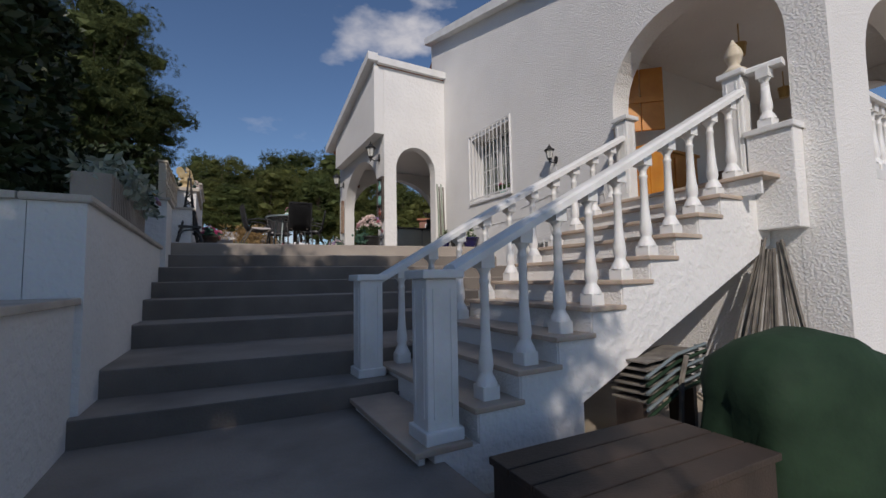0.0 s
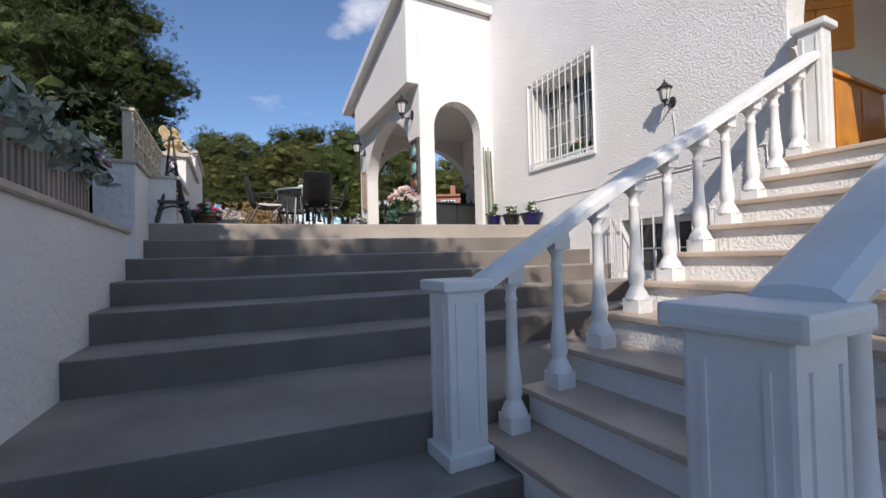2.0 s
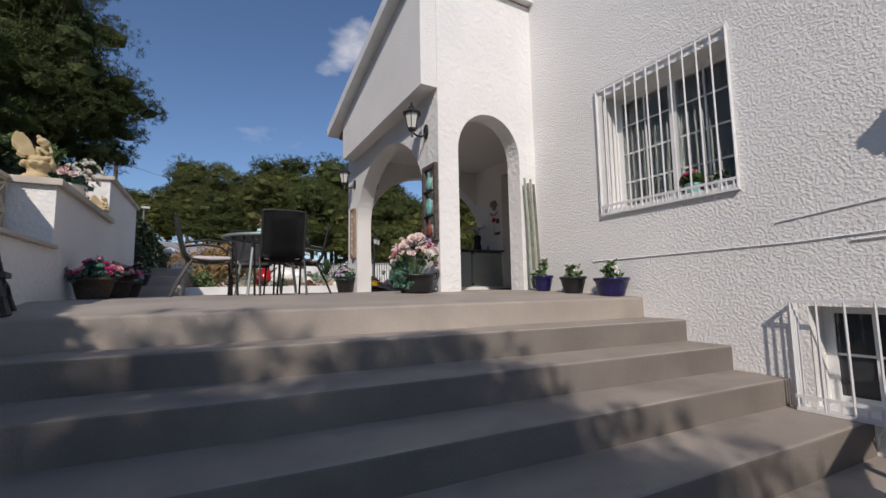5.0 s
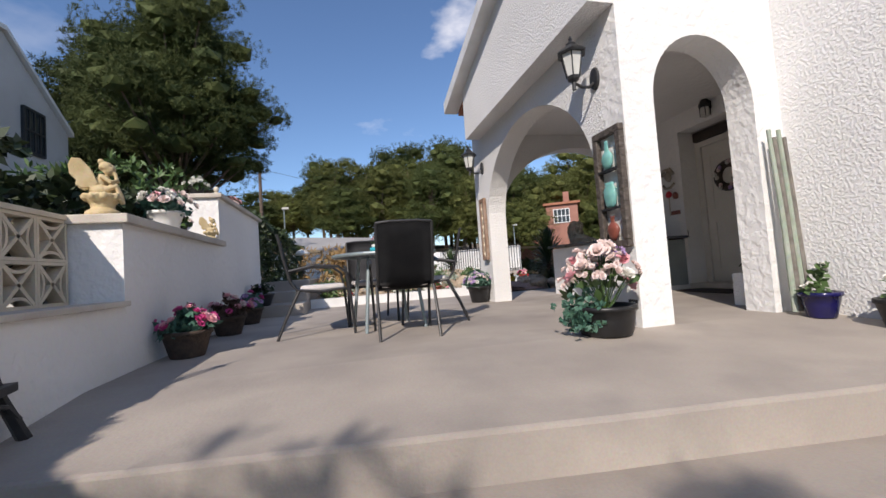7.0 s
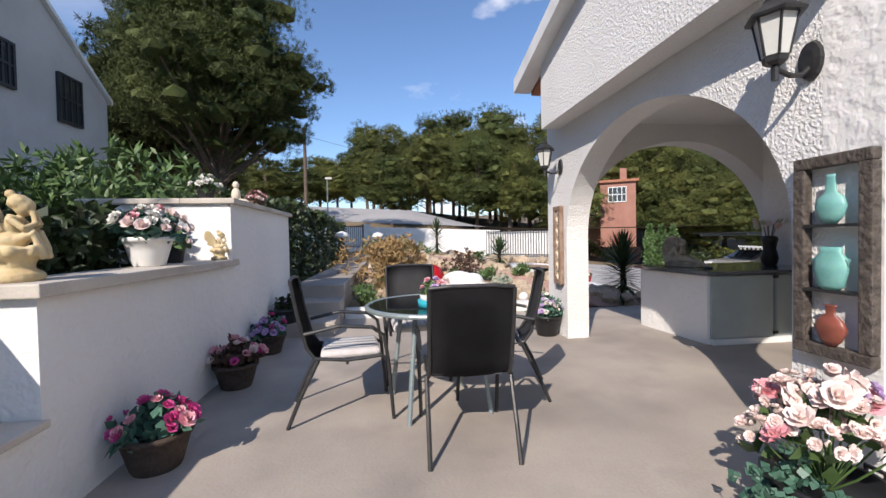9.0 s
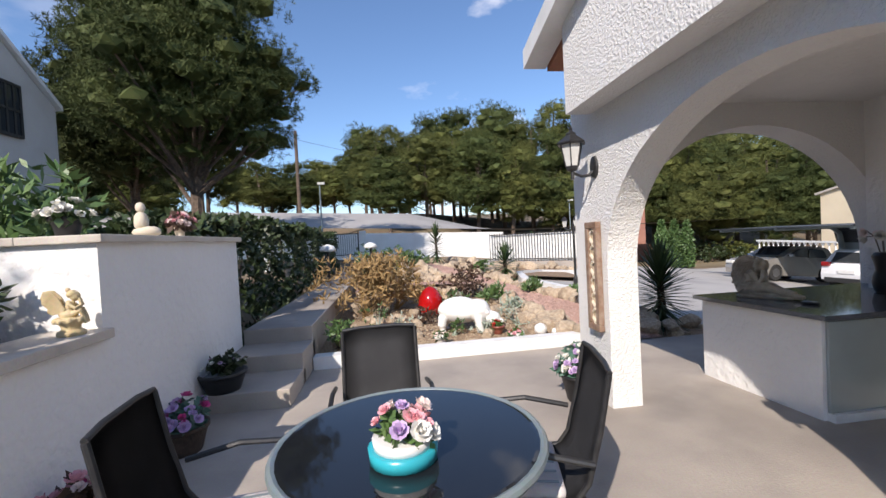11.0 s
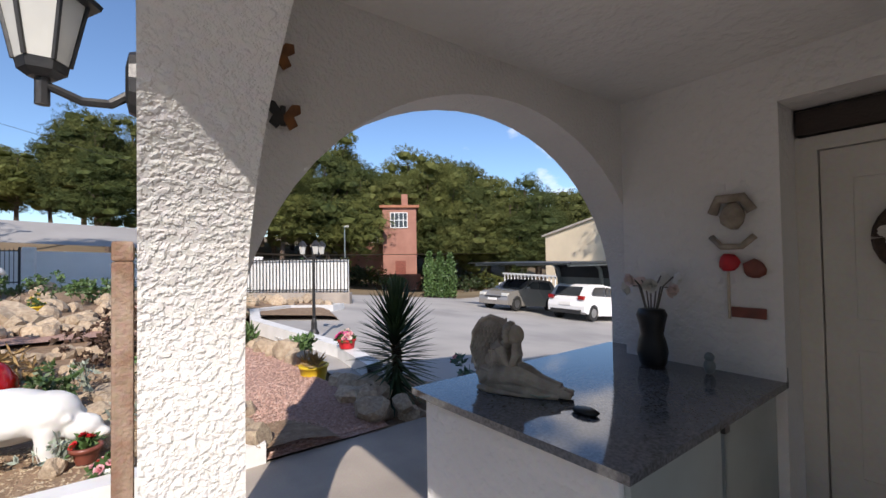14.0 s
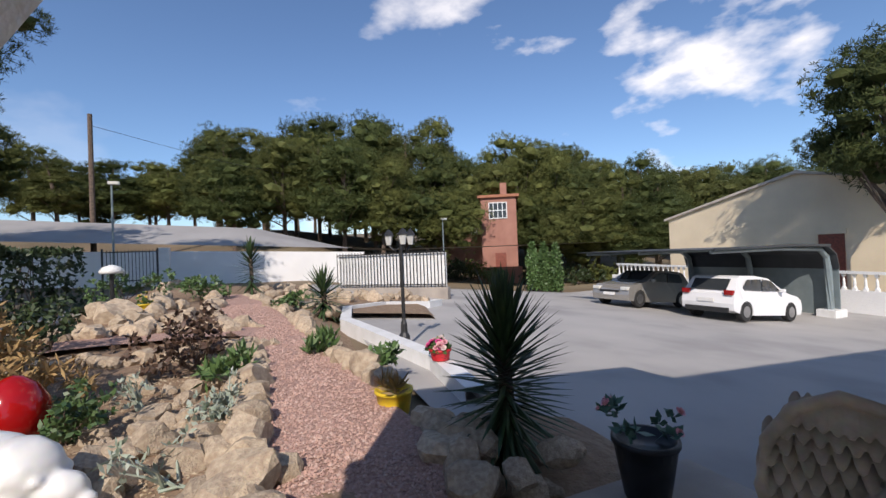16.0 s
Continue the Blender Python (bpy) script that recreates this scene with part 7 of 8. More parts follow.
# ---------------- trees ----------------
def pine(name, at, height, crown_r, clumps, tufts, leaf, per, material, label, seed, crown_low=0.3, lean=0.0, width=0.075, clump=0.24, core=0.42, group=""):
    """A stone pine: tapered trunk, limbs, and a rounded crown of dense needle clumps."""
    rng = random.Random(seed)
    g = thing(name, label, "pine tree", at, rng.uniform(0, 360) if group else 0, group)
    bm = bmesh.new()
    top = Vector((lean, 0.3 * lean, height * 0.82))
    tube(bm, [(0, 0, -0.4), (lean * 0.2, 0.05, height * 0.25), (lean * 0.5, -0.08, height * 0.5), top], 0.016 * height + 0.03, 8, 0.006 * height)
    cores = bmesh.new()
    pts = []
    mid = height * (crown_low + (0.98 - crown_low) * 0.38)          # the broadest part lies low
    for i in range(clumps):
        d = Vector((rng.gauss(0, 1), rng.gauss(0, 1), rng.gauss(0.15, 0.9))).normalized() * rng.uniform(0.45, 0.92)
        q = crown_r * clump * rng.uniform(0.7, 1.25)
        wide = 1.0 - 0.30 * max(0.0, d.z) - 0.15 * max(0.0, -d.z)
        bulge = 1 + 0.22 * noise.noise(d * 2.0 + Vector((seed, 0, 0)))
        c = Vector((lean * (0.5 + 0.5 * d.z) + d.x * (crown_r - q * 0.5) * wide * bulge, d.y * (crown_r - q * 0.5) * wide * bulge, mid + d.z * ((height * 0.98 - mid if d.z > 0 else mid - height * crown_low) - q * 0.4) * bulge))
        if i % 4 == 0:
            tube(bm, [(lean * 0.4, 0, c.z * 0.62), (c.x * 0.55, c.y * 0.55, c.z * 0.82), c], 0.006 * height, 5, 0.002 * height)
        if core:
            blob(cores, c, q * core, seed + i, 0.3, 1, (1.1, 1.1, 0.72), 1.5)
        for _ in range(tufts):
            e = Vector((rng.gauss(0, 1), rng.gauss(0, 1), rng.gauss(0.2, 0.8))).normalized() * q * rng.uniform(0.62, 1.08)
            pts.append((c.x + e.x * 1.15, c.y + e.y * 1.15, c.z + e.z * 0.75))
    part("trunk", bm, M_BARK, g)
    me = leaf_mesh(pts, leaf, per, 0.5, width, seed)
    cores.from_mesh(me)
    ob = part("crown", cores, material, g)
    tagged(ob, kind="stuff")
    return g


pine("pine_tree", (-3.9, 25.2, 0.2), 13.6, 4.2, 210, 80, 0.155, 16, M_PINE, "tall dark green pine beside the garden path", 3, 0.25, -0.3, 0.055, 0.20, 0.48)
pine("pine_tree", (-8.0, 29.0, 0.4), 12.5, 4.0, 110, 80, 0.20, 13, M_PINE, "tall pine behind the neighbouring house", 4, 0.26, 0.0, 0.08, 0.25)
pine("pine_tree", (-1.7, -0.9, -0.5), 6.6, 2.4, 70, 50, 0.18, 10, M_PINE, "pine shading the landing and the steps", 6, 0.40, 0.0, 0.08, 0.26, 0.5)
pine("pine_tree", (-1.6, 1.15, -0.3), 6.5, 2.9, 76, 44, 0.18, 10, M_PINE, "pine behind the low garden wall", 8, 0.48, 0.0, 0.08, 0.2, 0.4)
pine("pine_tree", (-3.0, 5.4, -0.3), 4.4, 1.5, 50, 50, 0.15, 10, M_PINE, "dense dark pine behind the planter wall", 15, 0.05, 0.0, 0.09, 0.28, 0.3)
pine("pine_tree", (-3.8, 7.8, -0.2), 7.2, 2.0, 70, 60, 0.15, 11, M_PINE, "dense dark pine behind the hedge", 16, 0.12, 0.0, 0.09, 0.28, 0.65)
pine("pine_tree", (19.0, -0.4, -2.0), 8.6, 3.4, 60, 60, 0.22, 10, M_PINE, "dark pine beyond the yard", 9, 0.25, 0.0, 0.08, 0.26)
pine("pine_tree", (25.9, 20.9, -2.2), 12.0, 3.1, 70, 60, 0.22, 10, M_PINE, "dark pine beside the cream house", 10, 0.40, 0.0, 0.08, 0.26)

FOREST = [pine("forest_pine", (0, -400 - 20 * i, ground_z(0, -400)), 10.5, 3.3 + 0.3 * (i % 3), 56, 60, 0.24, 13, (M_PINE_B, M_PINE, M_PINE_B, M_PINE)[i], "pine with a rounded crown in the wood on the hill", 30 + i, 0.15, 0.4 * (i - 1.5), 0.06, 0.30, 0.48, "pines of the wood") for i in range(4)]
fr = random.Random(77)
SKYLINE = ((-60, 15), (-26, 15.2), (-22, 14), (-18, 10.5), (-11, 11.5), (-7.6, 14.9), (-1, 16.9), (6.7, 20.2), (12, 18.3), (18, 18.0), (25, 16.2), (31, 14), (38, 14.2), (42, 12), (50, 9.4), (54, 8.4), (58, 9.4), (90, 9.5))


def rise(a):
    """The angle to which the wood's tops rise above the house, by bearing."""
    for (a0, e0), (a1, e1) in zip(SKYLINE, SKYLINE[1:]):
        if a0 <= a <= a1:
            return e0 + (e1 - e0) * (a - a0) / (a1 - a0)
    return 10.0


spots = []
for row, (dist, step) in enumerate(((34, 3.6), (38, 3.6), (43, 4.0), (50, 4.8), (60, 6.0))):
    a = -58.0
    while a < 74.0:
        spots.append((a + fr.uniform(-1.5, 1.5), dist + fr.uniform(-2.0, 2.0), row))
        a += math.degrees(step / dist)
spots += [(26.0, 35.0, 1), (22.5, 34.0, 0), (33.5, 39.0, 0), (37.0, 40.0, 1), (41.0, 41.0, 0), (45.0, 44.0, 1)]
n_tree = 0
for a, d, row in spots:
    if a > 50:
        d *= 1.35
    x, y = 5 + d * math.sin(radians(a)), 13 + d * math.cos(radians(a))
    if math.hypot(x - 23.5, y - 43.5) < 3.4 or (27.0 < math.degrees(math.atan2(x - 5, y - 13)) < 32.4 and y < 44) or (18 < x < 40 and y < 36) or (x < -3 and y < 31):
        continue
    if -34 < a < -9 and d < 42:
        continue
    s = (1.34 + d * math.tan(radians(rise(a))) - ground_z(x, y)) / 9.7 * (0.80, 0.90, 0.96, 1.0, 1.0)[row] * fr.uniform(0.74, 1.12)
    s = min(1.6, max(0.6, s))
    o = FOREST[n_tree % 4]
    m = pose(x, y, ground_z(x, y) - 0.1, 0, 0, fr.uniform(0, 360))
    if n_tree < 4:
        o.matrix_basis = m
    else:
        o = copy_thing(o, m)
    w = 0.6 * s + 0.5
    o.scale = (w, w, s)
    n_tree += 1


# hedges and shrubs behind the garden walls
def hedge(name, x0, x1, y0, y1, z0, z1, leaf, per, count, material, label, seed):
    rng = random.Random(seed)
    g = thing(name, label, "hedge", ((x0 + x1) / 2, (y0 + y1) / 2, z0))
    hx, hy, h = (x1 - x0) / 2, (y1 - y0) / 2, z1 - z0
    bm = bmesh.new()
    for _ in range(int(10 + hy * 4)):
        x, y = rng.uniform(-hx, hx) * 0.8, rng.uniform(-hy, hy) * 0.95
        tube(bm, [(x, y, 0), (x + rng.uniform(-0.1, 0.1), y, h * 0.5), (x + rng.uniform(-0.2, 0.2), y + rng.uniform(-0.2, 0.2), h * 0.9)], 0.02, 5, 0.006)
    part("stems", bm, M_BARK, g)
    pts = []
    for _ in range(count):
        f = rng.random()
        x, y, z = rng.uniform(-hx, hx), rng.uniform(-hy, hy), rng.uniform(0.0, h)
        if f < 0.4:
            z = h
        elif f < 0.75:
            x = hx if rng.random() < 0.75 else -hx
        elif f < 0.9:
            y = -hy
        b = 0.14 * noise.noise(Vector((x * 2.2 + seed, y * 2.2, z * 2.2)))
        pts.append((x + b, y + b, max(0.02, z + b)))
    me = leaf_mesh(pts, leaf, per, 0.2, 0.28, seed)
    me.materials.append(material)
    ob = new("foliage", me)
    ob.parent = g
    tagged(ob, kind="stuff")


hedge("hedge", -2.4, -0.40, 6.0, 7.9, -0.26, 2.15, 0.12, 8, 1900, M_HEDGE, "tall dense dark green hedge behind the garden wall", 9)
hedge("hedge", -2.4, -0.1, 7.95, 9.9, -0.26, 0.72, 0.11, 7, 800, M_HEDGE, "dense dark green hedge behind the garden wall", 1)
hedge("hedge", -2.2, 0.15, 9.9, 10.7, -0.2, 1.45, 0.11, 7, 900, M_HEDGE, "dense dark green hedge behind the garden wall", 2)
hedge("hedge", -2.4, 0.25, 11.0, 12.9, 0.85, 1.35, 0.10, 7, 1000, M_HEDGE, "low dark green hedge in the raised planter", 3)
hedge("hedge", -0.75, 0.30, 15.4, 27.0, -0.2, 1.85, 0.12, 7, 3000, M_HEDGE, "long dark green hedge beside the garden path", 4)
leafy("oleander", (-1.2, 14.4, 0.85), 1.15, 620, 0.17, 7, M_LEAF, "large light green oleander bush behind the wall", "bush", 61, 0.5, 0.13, 0.85, 12)
leafy("oleander", (-2.6, 13.4, 0.8), 0.9, 380, 0.16, 7, M_LEAF, "light green oleander bush behind the wall", "bush", 62, 0.5, 0.13, 0.9, 10)
leafy("oleander", (-2.4, 16.8, -0.2), 1.3, 500, 0.17, 7, M_HEDGE, "dark green bush behind the path hedge", "bush", 63, 0.5, 0.15, 1.0, 10)
for i, (x, y) in enumerate(((20.3, 35.7), (20.9, 35.3), (21.5, 34.9))):
    g = thing("cypress", "clipped green cypress column beside the street", "cypress", (x, y, ground_z(x, y)), 0, "cypresses")
    bm = bmesh.new()
    tube(bm, [(0, 0, -0.2), (0, 0, 2.6)], 0.06, 6, 0.02)
    part("trunk", bm, M_BARK, g)
    rng = random.Random(i)
    me = leaf_mesh([(0.34 * math.cos(k * 2.4) * min(1, (3.2 - 0.008 * k) / 1.2) * rng.uniform(0.7, 1), 0.34 * math.sin(k * 2.4) * min(1, (3.2 - 0.008 * k) / 1.2) * rng.uniform(0.7, 1), 0.1 + 0.0078 * k) for k in range(380)], 0.2, 6, 0.8, 0.3, i)
    me.materials.append(M_LEAF)
    ob = new("crown", me)
    ob.parent = g
    tagged(ob, kind="stuff")


# ---------------- buildings ----------------
def house_window(parent, m, w, h, bars=True):
    """A window at m: its pane lies in the x z plane and looks along -y."""
    f = part("window", bbox(-w / 2, w / 2, -0.03, 0.05, 0, h), M_WINGLASS, parent)
    f.matrix_basis = m
    bm = bmesh.new()
    for a, b, c, d in ((-w / 2, w / 2, 0, 0.06), (-w / 2, w / 2, h - 0.06, h), (-w / 2, -w / 2 + 0.06, 0.06, h - 0.06), (w / 2 - 0.06, w / 2, 0.06, h - 0.06)):
        box(bm, a, b, -0.06, -0.031, c, d)
    part("frame", bm, M_PAINT if bars else M_BLACK, f)
    for k in range(1, 4):
        x = -w / 2 + w * k / 4
        part("bar", bbox(x - 0.025, x + 0.025, -0.055, -0.031, 0.06, h - 0.06), M_PAINT if bars else M_BLACK, f)
    part("cross_bar", bbox(-w / 2, w / 2, -0.058, -0.032, h / 2 - 0.025, h / 2 + 0.025), M_PAINT if bars else M_BLACK, f)
    return f


g = thing("white_house", "white neighbouring house greyed for its shade, with small barred windows", "house")
bm = bmesh.new()
prism(bm, [(9.0, -0.5), (21.4, -0.5), (21.4, 5.1), (19.1, 6.8), (18.4, 6.7), (17.9, 7.05), (9.0, 8.6)], 6.0, "x", -11.4)
part("wall", bm, M_GREYRENDER, g)
bm = bmesh.new()
prism(bm, [(18.35, 6.72), (19.1, 6.82), (21.5, 5.05), (21.5, 5.17), (19.1, 6.93), (18.35, 6.82)], 6.2, "x", -11.5)
part("roof_edge", bm, M_PAINT, g)
house_window(g, pose(-5.38, 18.2, 4.4, 0, 0, 90), 0.6, 0.95, False)
house_window(g, pose(-5.38, 17.05, 2.5, 0, 0, 90), 0.65, 0.95, False)
house_window(g, pose(-5.38, 20.0, 4.1, 0, 0, 90), 0.75, 1.15, False)

g = thing("pink_house", "salmon pink two storey house with a chimney among the pines", "house", (22.4, 43.2, ground_z(22.4, 43.2) - 0.3), -30)
H0 = 5.9 - (ground_z(22.4, 43.2) - 0.3)
part("wall", bbox(-1.5, 1.4, 0, 4, 0, H0), M_PINKWALL, g)
part("wall", bbox(-5.0, -1.5, 2.0, 5, 0, H0 - 1.4), M_PINKWALL, g)
r = part("roof", bbox(-1.75, 1.65, -0.25, 4.2, H0, H0 + 0.22, 0.02), M_ROOFTILE, g)
part("roof", bbox(-5.2, -1.52, 1.8, 5.2, H0 - 1.4, H0 - 1.2, 0.02), M_ROOFTILE, g)
part("chimney", bbox(0.15, 0.7, 1.0, 1.5, H0 + 0.22, H0 + 1.35, 0.02), M_PINKWALL, r)
house_window(g, pose(-0.1, -0.02, H0 - 1.75), 1.5, 1.35)
part("door", bbox(-0.45, 0.45, -0.05, 0.0, 0.9, 2.4), M_BROWNPOT, g)
for k in range(3):
    house_window(g, pose(-4.4 + 1.1 * k, 1.98, H0 - 2.9), 0.7, 1.0)
part("porch_wall", bbox(-1.5, 1.6, -2.2, -1.9, 0, 1.3), M_PINKWALL, g)

for i, (x, y, r) in enumerate(((17.4, 41.0, 1.2), (19.0, 41.6, 1.1), (20.4, 40.6, 0.9), (22.9, 40.3, 0.8), (15.6, 42.0, 1.3), (24.6, 39.6, 1.0), (26.4, 38.6, 1.2), (28.4, 38.0, 1.2), (13.6, 41.5, 1.1))):
    leafy("wild_shrub", (x, y, ground_z(x, y)), r, 200, 0.22, 7, (M_HEDGE, M_PINE_B, M_LEAF)[i % 3], "dull green shrub in front of the pink house", "shrub", 200 + i, 0.4, 0.2, 0.9, 8, None, 0.0, "shrubs by the pink house")

g = thing("cream_house", "cream rendered house with a low gable and a side door", "house")
bm = bmesh.new()
prism(bm, [(17.5, -3.0), (31.3, -3.0), (31.3, 2.9), (24.6, 4.45), (17.5, 2.6)], 9.0, "x", 27.2)
part("wall", bm, M_CREAMWALL, g)
bm = bmesh.new()
prism(bm, [(17.3, 2.56), (24.6, 4.46), (31.5, 2.86), (31.5, 2.97), (24.6, 4.58), (17.3, 2.66)], 9.4, "x", 27.05)
part("roof", bm, M_CAP, g)
part("door", bbox(27.15, 27.2, 23.0, 23.9, -1.2, 1.6), M_BROWNPOT, g)
part("shutter_box", bbox(27.1, 27.2, 22.9, 24.0, 1.61, 1.8), M_CREAMWALL, g)

# boundary walls
bm = bmesh.new()
prism(bm, [(14.0, -3.2), (34.0, -2.6), (34.0, -0.35), (14.0, -0.75)], 0.25, "x", 25.2)
wall("wall_east_boundary", bm, M_RENDER, "low white boundary wall along the drive")
g = thing("boundary_balustrade", "white balustrade on the boundary wall", "balustrade")
BAL_S = baluster_mesh(0.62)
for i in range(60):
    y = 14.6 + 0.32 * i
    shared("baluster", BAL_S, g, pose(25.32, y, -0.75 + 0.4 * (y - 14) / 20))
bm = bmesh.new()
prism(bm, [(14.2, -0.13), (33.6, 0.27), (33.6, 0.37), (14.2, -0.03)], 0.2, "x", 25.22)
part("top_rail", bm, M_PAINT, g)
bm = bmesh.new()
prism(bm, [(-9.0, 1.0), (2.0, 0.2), (9.6, -0.3), (9.6, 1.7), (2.0, 2.0), (-9.0, 2.3)], 0.3, "y", 36.0)
ob = part("wall_street", bm, M_STUCCO)
ob.matrix_basis = pose(0, 0, 0)
tagged(ob, "white painted stone wall climbing along the street", "wall", kind="structure")
bm = grid_mesh([-30 + 2 * i for i in range(30)], [36.5 + 1.0 * j for j in range(5)], lambda x, y: (2.40 - 0.05 * x if x < 12 else 1.8) + 0.30 * (y - 36.5) * (1 if x < 4 else max(0.0, (10 - x) / 6)))
ob = part("road_street", bm, M_ROAD)
tagged(ob, "pale grey street climbing behind the white wall", "street", kind="structure")

g = thing("driveway_fence", "white gate panel behind dark iron bars at the drive", "gate")
a, b = Vector((7.3, 30.2, 0)), Vector((10.6, 27.0, 0))
d = (b - a).normalized()
n = 34
ang = math.degrees(math.atan2(d.y, d.x))
z0 = drive_z(9, 28.5) + 0.25
ob = part("white_panel", bbox(0, (b - a).length, 0.10, 0.16, 0.0, 1.25), M_PAINT, g)
ob.matrix_basis = pose(a.x, a.y, z0, 0, 0, ang)
bm = bmesh.new()
tube(bm, [(0, 0, 0), (0, 0, 1.35)], 0.016, 5)
me = bpy.data.meshes.new("bar")
bm.to_mesh(me)
bm.free()
me.materials.append(M_BLACK)
for i in range(n):
    p = a + d * (b - a).length * i / (n - 1)
    shared("bar", me, g, pose(p.x, p.y, z0))
for z in (0.08, 1.25):
    ob = part("fence_rail", bbox(0, (b - a).length, -0.018, 0.018, z, z + 0.04), M_BLACK, g)
    ob.matrix_basis = pose(a.x, a.y, z0, 0, 0, ang)
ob = part("fence_foot", bbox(-0.1, (b - a).length + 0.1, -0.08, 0.2, -0.5, -0.002), M_CONC, g)
ob.matrix_basis = pose(a.x, a.y, z0, 0, 0, ang)


# ---------------- cars and carport ----------------
def car(at, rz, pitch, paint, label):
    """A small hatchback; its nose points along +x."""
    g = thing("parked_car", label, "car")
    g.matrix_basis = pose(*at, 0, pitch, rz)
    L, W = 4.05, 0.85
    side = [(-1.98, 0.34), (-2.02, 0.55), (-1.98, 0.86), (-1.90, 0.93), (-1.62, 1.38), (-1.45, 1.45), (-0.6, 1.48), (0.15, 1.42), (0.95, 0.98), (1.75, 0.84), (1.98, 0.66), (2.03, 0.45), (1.98, 0.24)]
    bm = bmesh.new()
    lower = [(1.72, 0.22)] + [(1.32 + 0.36 * math.cos(t), 0.30 + 0.36 * math.sin(t)) for t in (0.05 + 0.5 * k for k in range(7))] + [(0.94, 0.2), (-0.94, 0.2)] + [(-1.30 + 0.36 * math.cos(t), 0.30 + 0.36 * math.sin(t)) for t in (0.05 + 0.5 * k for k in range(7))] + [(-1.68, 0.26)]
    out = side + lower
    rings = []
    for y, k in ((-W, 0.94), (-W * 0.97, 1.0), (-W * 0.5, 1.012), (0, 1.016), (W * 0.5, 1.012), (W * 0.97, 1.0), (W, 0.94)):
        rings.append([bm.verts.new((x * (0.985 + 0.015 * (1 - abs(y / W) ** 3)), y * (1.0 if z < 0.92 else 1.0 - 0.17 * (z - 0.92) / 0.55), z)) for x, z in out])
    m = len(out)
    for p, q in zip(rings, rings[1:]):
        for j in range(m):
            bm.faces.new((p[j], p[(j + 1) % m], q[(j + 1) % m], q[j]))
    caps = [bm.faces.new(rings[0][::-1]), bm.faces.new(rings[-1])]
    bm.normal_update()
    bmesh.ops.triangulate(bm, faces=caps)
    bmesh.ops.recalc_face_normals(bm, faces=bm.faces[:])
    part("body", bm, paint, g)
    for s in (-1, 1):
        bm = bmesh.new()
        prism(bm, [(-1.35, 1.0), (-1.42, 1.08), (-1.2, 1.34), (-0.45, 1.38), (-0.42, 1.0)], 0.02, "y", s * 0.80 - 0.01)
        part("rear_side_window", bm, M_WINGLASS, g)
        bm = bmesh.new()
        prism(bm, [(-0.36, 1.0), (-0.36, 1.38), (0.12, 1.34), (0.72, 1.02)], 0.02, "y", s * 0.80 - 0.01)
        part("front_side_window", bm, M_WINGLASS, g)
        for x in (-1.30, 1.32):
            bm = bmesh.new()
            lathe(bm, [(0.17, 0), (0.30, 0.0), (0.315, 0.03), (0.315, 0.17), (0.30, 0.2), (0.17, 0.2)], 20)
            for v in bm.verts:
                v.co = Vector((v.co.x, v.co.z, v.co.y))
            w = part("wheel", bm, M_RUBBER, g)
            w.location = (x, s * 0.86 - (0.2 if s > 0 else 0.0), 0.315)
            bm = bmesh.new()
            lathe(bm, [(0.185, 0.0), (0.185, 0.01), (0.05, 0.016), (0.02, 0.02)], 10)
            for v in bm.verts:
                v.co = Vector((v.co.x, s * v.co.z + (0.2 if s > 0 else 0.0), v.co.y))
            part("rim", bm, M_RIM, w)
        part("tail_lamp", bbox(-2.035, -1.9, s * 0.70 - 0.13, s * 0.70 + 0.13, 0.82, 0.98, 0.02), M_LAMPRED, g)
        part("head_lamp", bbox(1.84, 2.03, s * 0.66 - 0.16, s * 0.66 + 0.16, 0.62, 0.76, 0.03), M_MILK, g)
        part("mirror", bbox(0.55, 0.68, s * 0.92 - 0.08, s * 0.92 + 0.08, 0.98, 1.10, 0.03), paint, g)
    bm = bmesh.new()
    prism(bm, [(-1.905, 0.99), (-1.665, 1.34), (-1.655, 1.33), (-1.895, 0.98)], 1.16, "y", -0.58)
    for v in bm.verts:
        v.co.x -= 0.025
    part("rear_window", bm, M_WINGLASS, g)
    bm = bmesh.new()
    prism(bm, [(0.92, 1.03), (0.24, 1.41), (0.25, 1.43), (0.94, 1.05)], 1.2, "y", -0.6)
    for v in bm.verts:
        v.co.z += 0.012
    part("windscreen", bm, M_WINGLASS, g)
    part("number_plate", bbox(-2.05, -2.03, -0.26, 0.26, 0.58, 0.70), M_WHITEPOT, g)
    part("front_plate", bbox(2.03, 2.05, -0.26, 0.26, 0.42, 0.53), M_WHITEPOT, g)
    part("grille", bbox(2.0, 2.04, -0.45, 0.45, 0.55, 0.62), M_BLACK, g)
    part("rear_bumper_insert", bbox(-2.03, -1.97, -0.7, 0.7, 0.26, 0.42), M_BLACK, g)
    return g


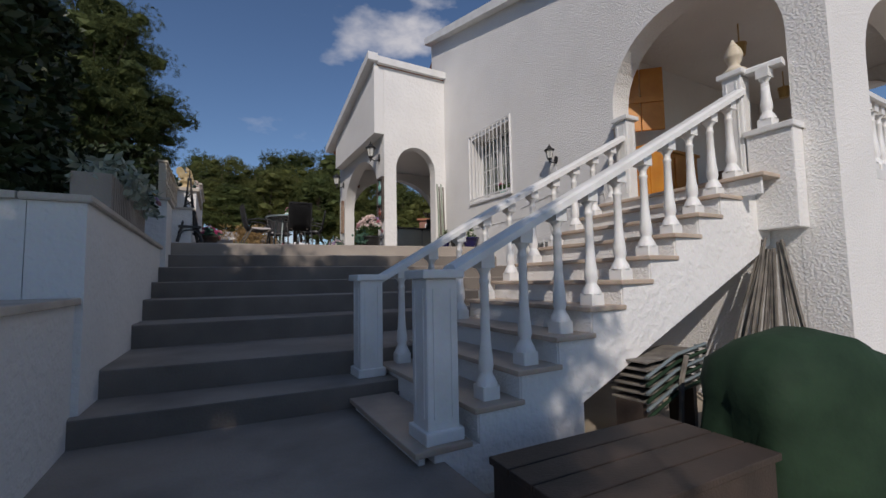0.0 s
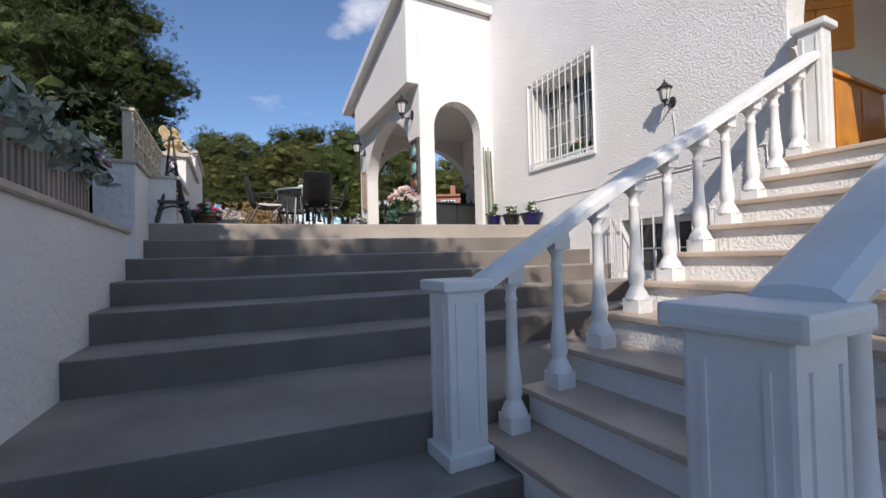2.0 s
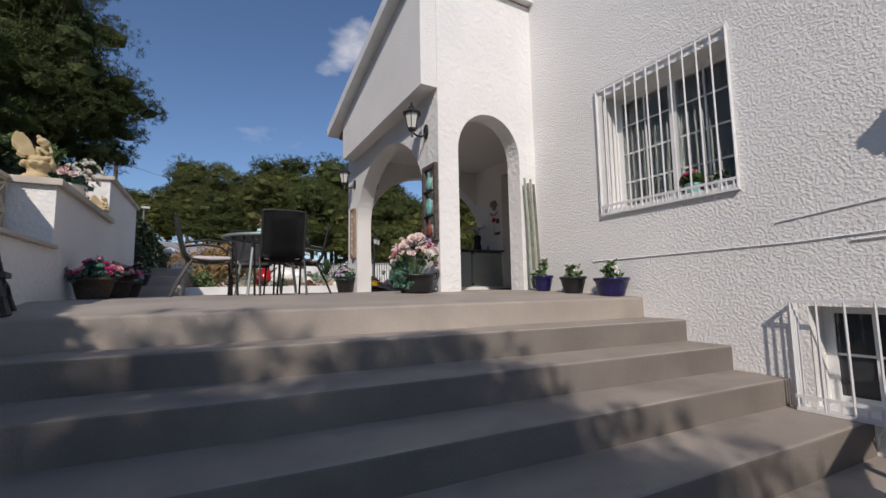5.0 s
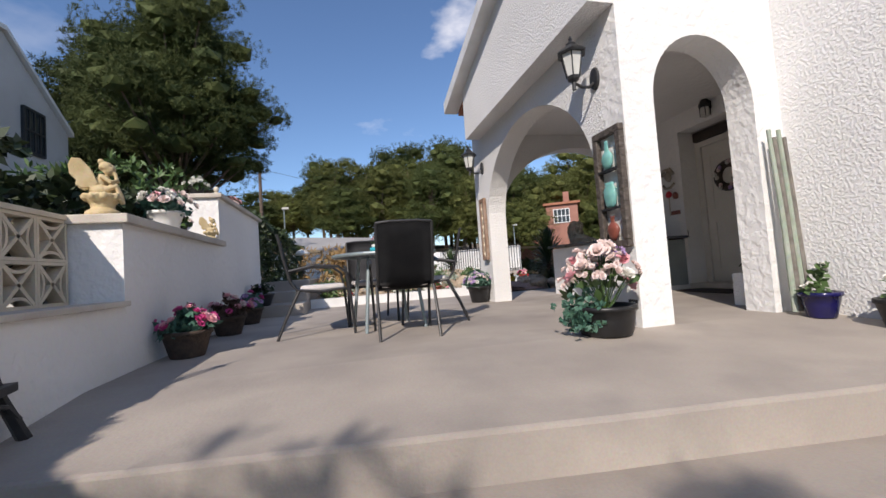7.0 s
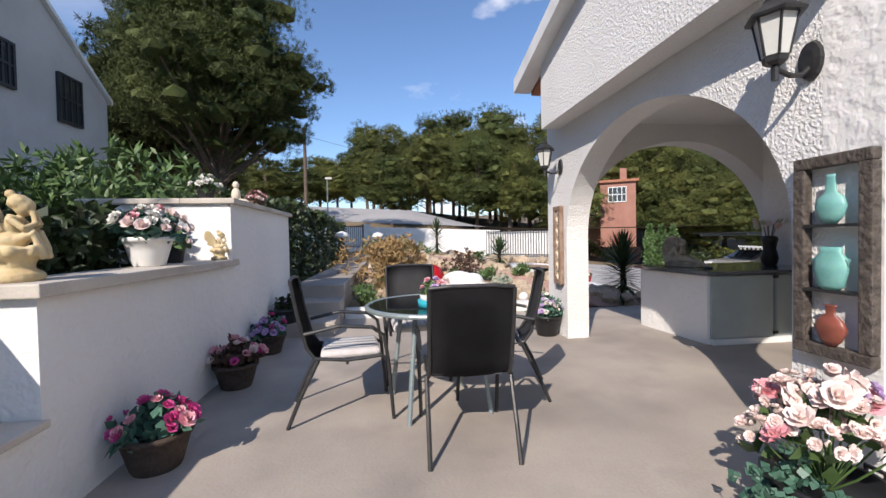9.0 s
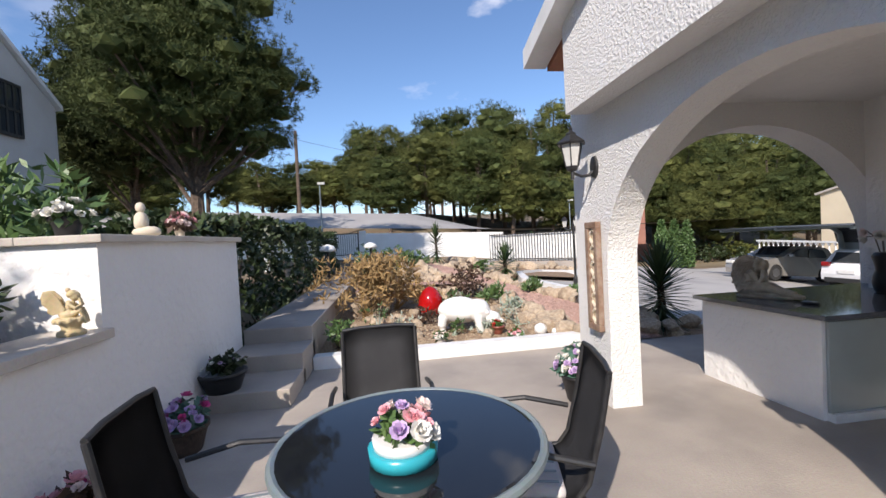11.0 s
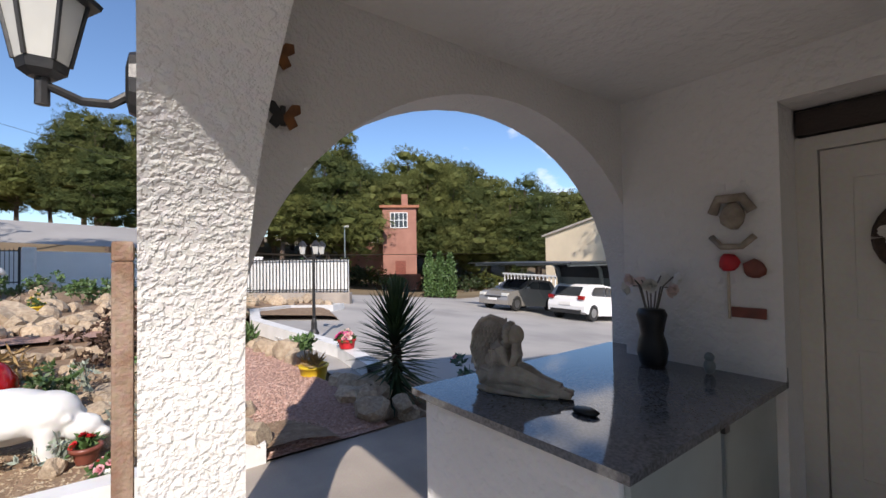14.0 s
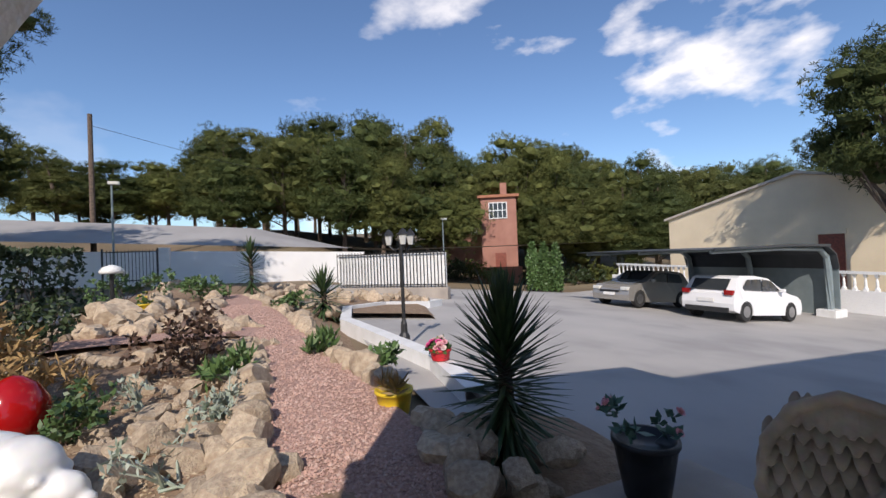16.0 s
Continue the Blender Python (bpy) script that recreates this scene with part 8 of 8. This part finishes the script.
car((20.0, 22.8, drive_z(20.0, 22.8) + 0.02), 3, math.degrees(math.atan(0.10)), M_CARWHITE, "white parked hatchback under the carport")
car((19.1, 26.2, drive_z(19.1, 26.2) + 0.02), 186, -math.degrees(math.atan(0.10)), M_CARSILVER, "beige silver parked car under the carport")
g = thing("carport", "dark cantilever carport on grey blue steel posts", "carport")
for y in (22.0, 24.7, 27.4):
    bm = bmesh.new()
    zb = drive_z(23.7, y)
    tube(bm, [(23.7, y, zb), (23.7, y, 0.2), (23.6, y, 0.75), (23.2, y, 1.05), (20.9, y, 1.14), (17.4, y, 1.14)], 0.13, 8, 0.06)
    p = part("post_and_arm", bm, M_STEEL, g)
    part("footing", bbox(23.4, 24.15, y - 0.3, y + 0.3, zb - 0.15, zb + 0.28, 0.02), M_PAINT, p)
bm = bmesh.new()
prism(bm, [(17.2, 1.23), (20.9, 1.24), (23.25, 1.18), (23.75, 0.86), (23.9, 0.3), (23.87, 0.3), (23.70, 0.84), (23.22, 1.13), (20.9, 1.20), (17.2, 1.20)], 6.0, "y", 21.75)
part("canopy", bm, M_CANOPY, g)
bm = bmesh.new()
prism(bm, [(17.15, 1.19), (20.9, 1.20), (23.25, 1.14), (23.25, 1.22), (20.9, 1.28), (17.15, 1.26)], 0.06, "y", 21.68)
part("fascia", bm, M_CANOPY, g)
part("back_screen", bbox(23.92, 23.96, 21.8, 27.7, drive_z(23.9, 23) - 0.2, 0.3), M_STEEL, g)

# iron fence at the foot of the street
g = thing("iron_fence", "black iron fence panel beside white pillars", "fence", (-0.9, 32.4, 0.75), 8)
for x in (-0.02, 1.68):
    part("fence_post", bbox(x - 0.03, x + 0.03, -0.03, 0.03, -0.6, 1.35), M_BLACK, g)
for z in (0.1, 1.2):
    part("fence_rail", bbox(0, 1.68, -0.015, 0.015, z, z + 0.04), M_BLACK, g)
bm = bmesh.new()
tube(bm, [(0, 0, 0.05), (0, 0, 1.3)], 0.012, 5)
me = bpy.data.meshes.new("bar")
bm.to_mesh(me)
bm.free()
me.materials.append(M_BLACK)
for i in range(15):
    shared("bar", me, g, pose(0.11 * (i + 1), 0, 0))
for x in (-2.9, 1.9):
    ob = part("pillar", bbox(-0.17, 0.17, -0.17, 0.17, -0.5, 1.35, 0.02), M_PAINT)
    ob.location = (-0.9 + x, 32.4 + 0.14 * x, 0.75)
    tagged(ob, "white painted gate pillar beside the iron fence", "pillar", "gate pillars")

# posts, poles and far things
for x, y, h, r, lab in ((-3.8, 40.7, 9.6 - ground_z(-3.8, 40.7), 0.14, "dark wooden power pole"), (16.6, 41.5, 4.3, 0.05, "slim grey street lamp"), (-1.6, 36.0, 4.6, 0.05, "slim grey street lamp")):
    g = thing("utility_pole" if r > 0.1 else "street_lamp", lab, "pole" if r > 0.1 else "street lamp", (x, y, ground_z(x, y)))
    bm = bmesh.new()
    tube(bm, [(0, 0, -0.3), (0, 0, h)], r, 8, r * 0.8)
    part("mast", bm, M_BARK if r > 0.1 else M_STEEL, g)
    if r < 0.1:
        part("lamp_head", bbox(-0.12, 0.3, -0.1, 0.1, h - 0.05, h + 0.08, 0.02), M_MILK, g)
    else:
        bm = bmesh.new()
        tube(bm, [(0, 0, h - 0.6), (6, 3, h - 1.6), (16, 8, h - 2.4), (30, 16, h - 2.6)], 0.012, 4)
        part("power_line", bm, M_BLACK, g)
g = thing("yard_balustrade", "white balustrade with ball topped posts along the yard", "balustrade")
for i in range(30):
    shared("baluster", BAL_S, g, pose(14.5, -4.5 + 0.27 * i, -1.93))
part("top_rail", bbox(14.4, 14.6, -4.6, 3.5, -1.31, -1.23), M_PAINT, g)
part("plinth", bbox(14.4, 14.6, -4.6, 3.5, -1.98, -1.93), M_PAINT, g)
for y in (-1.2, 1.4, 3.4):
    q = part("post", bbox(14.36, 14.64, y - 0.12, y + 0.12, -1.979, -1.1), M_PAINT, g)
    bm = bmesh.new()
    lathe(bm, [(0.05, 0), (0.12, 0.08), (0.14, 0.16), (0.1, 0.25), (0.02, 0.3)], 12, (14.5, y, -1.1))
    part("ball", bm, M_PAINT, q)
bm = bmesh.new()
cols = 40
rws = []
for j in range(7):
    rws.append([])
    for i in range(cols + 1):
        a = radians(60 + 90 * i / cols)
        dd = 330 + 75 * j
        h = (4 + 13 * j * (1 - j / 11)) * (0.75 + 0.5 * noise.noise(Vector((a * 5, j * 0.3, 2)))) - 8
        rws[-1].append(bm.verts.new((dd * math.sin(a), dd * math.cos(a), h)))
for p, q in zip(rws, rws[1:]):
    for i in range(cols):
        bm.faces.new((p[i], p[i + 1], q[i + 1], q[i]))
ob = part("far_hill", bm, M_FAR)
tagged(ob, "hazy scrub covered hills in the distance", "hill", kind="structure")
bpy.context.view_layer.update()
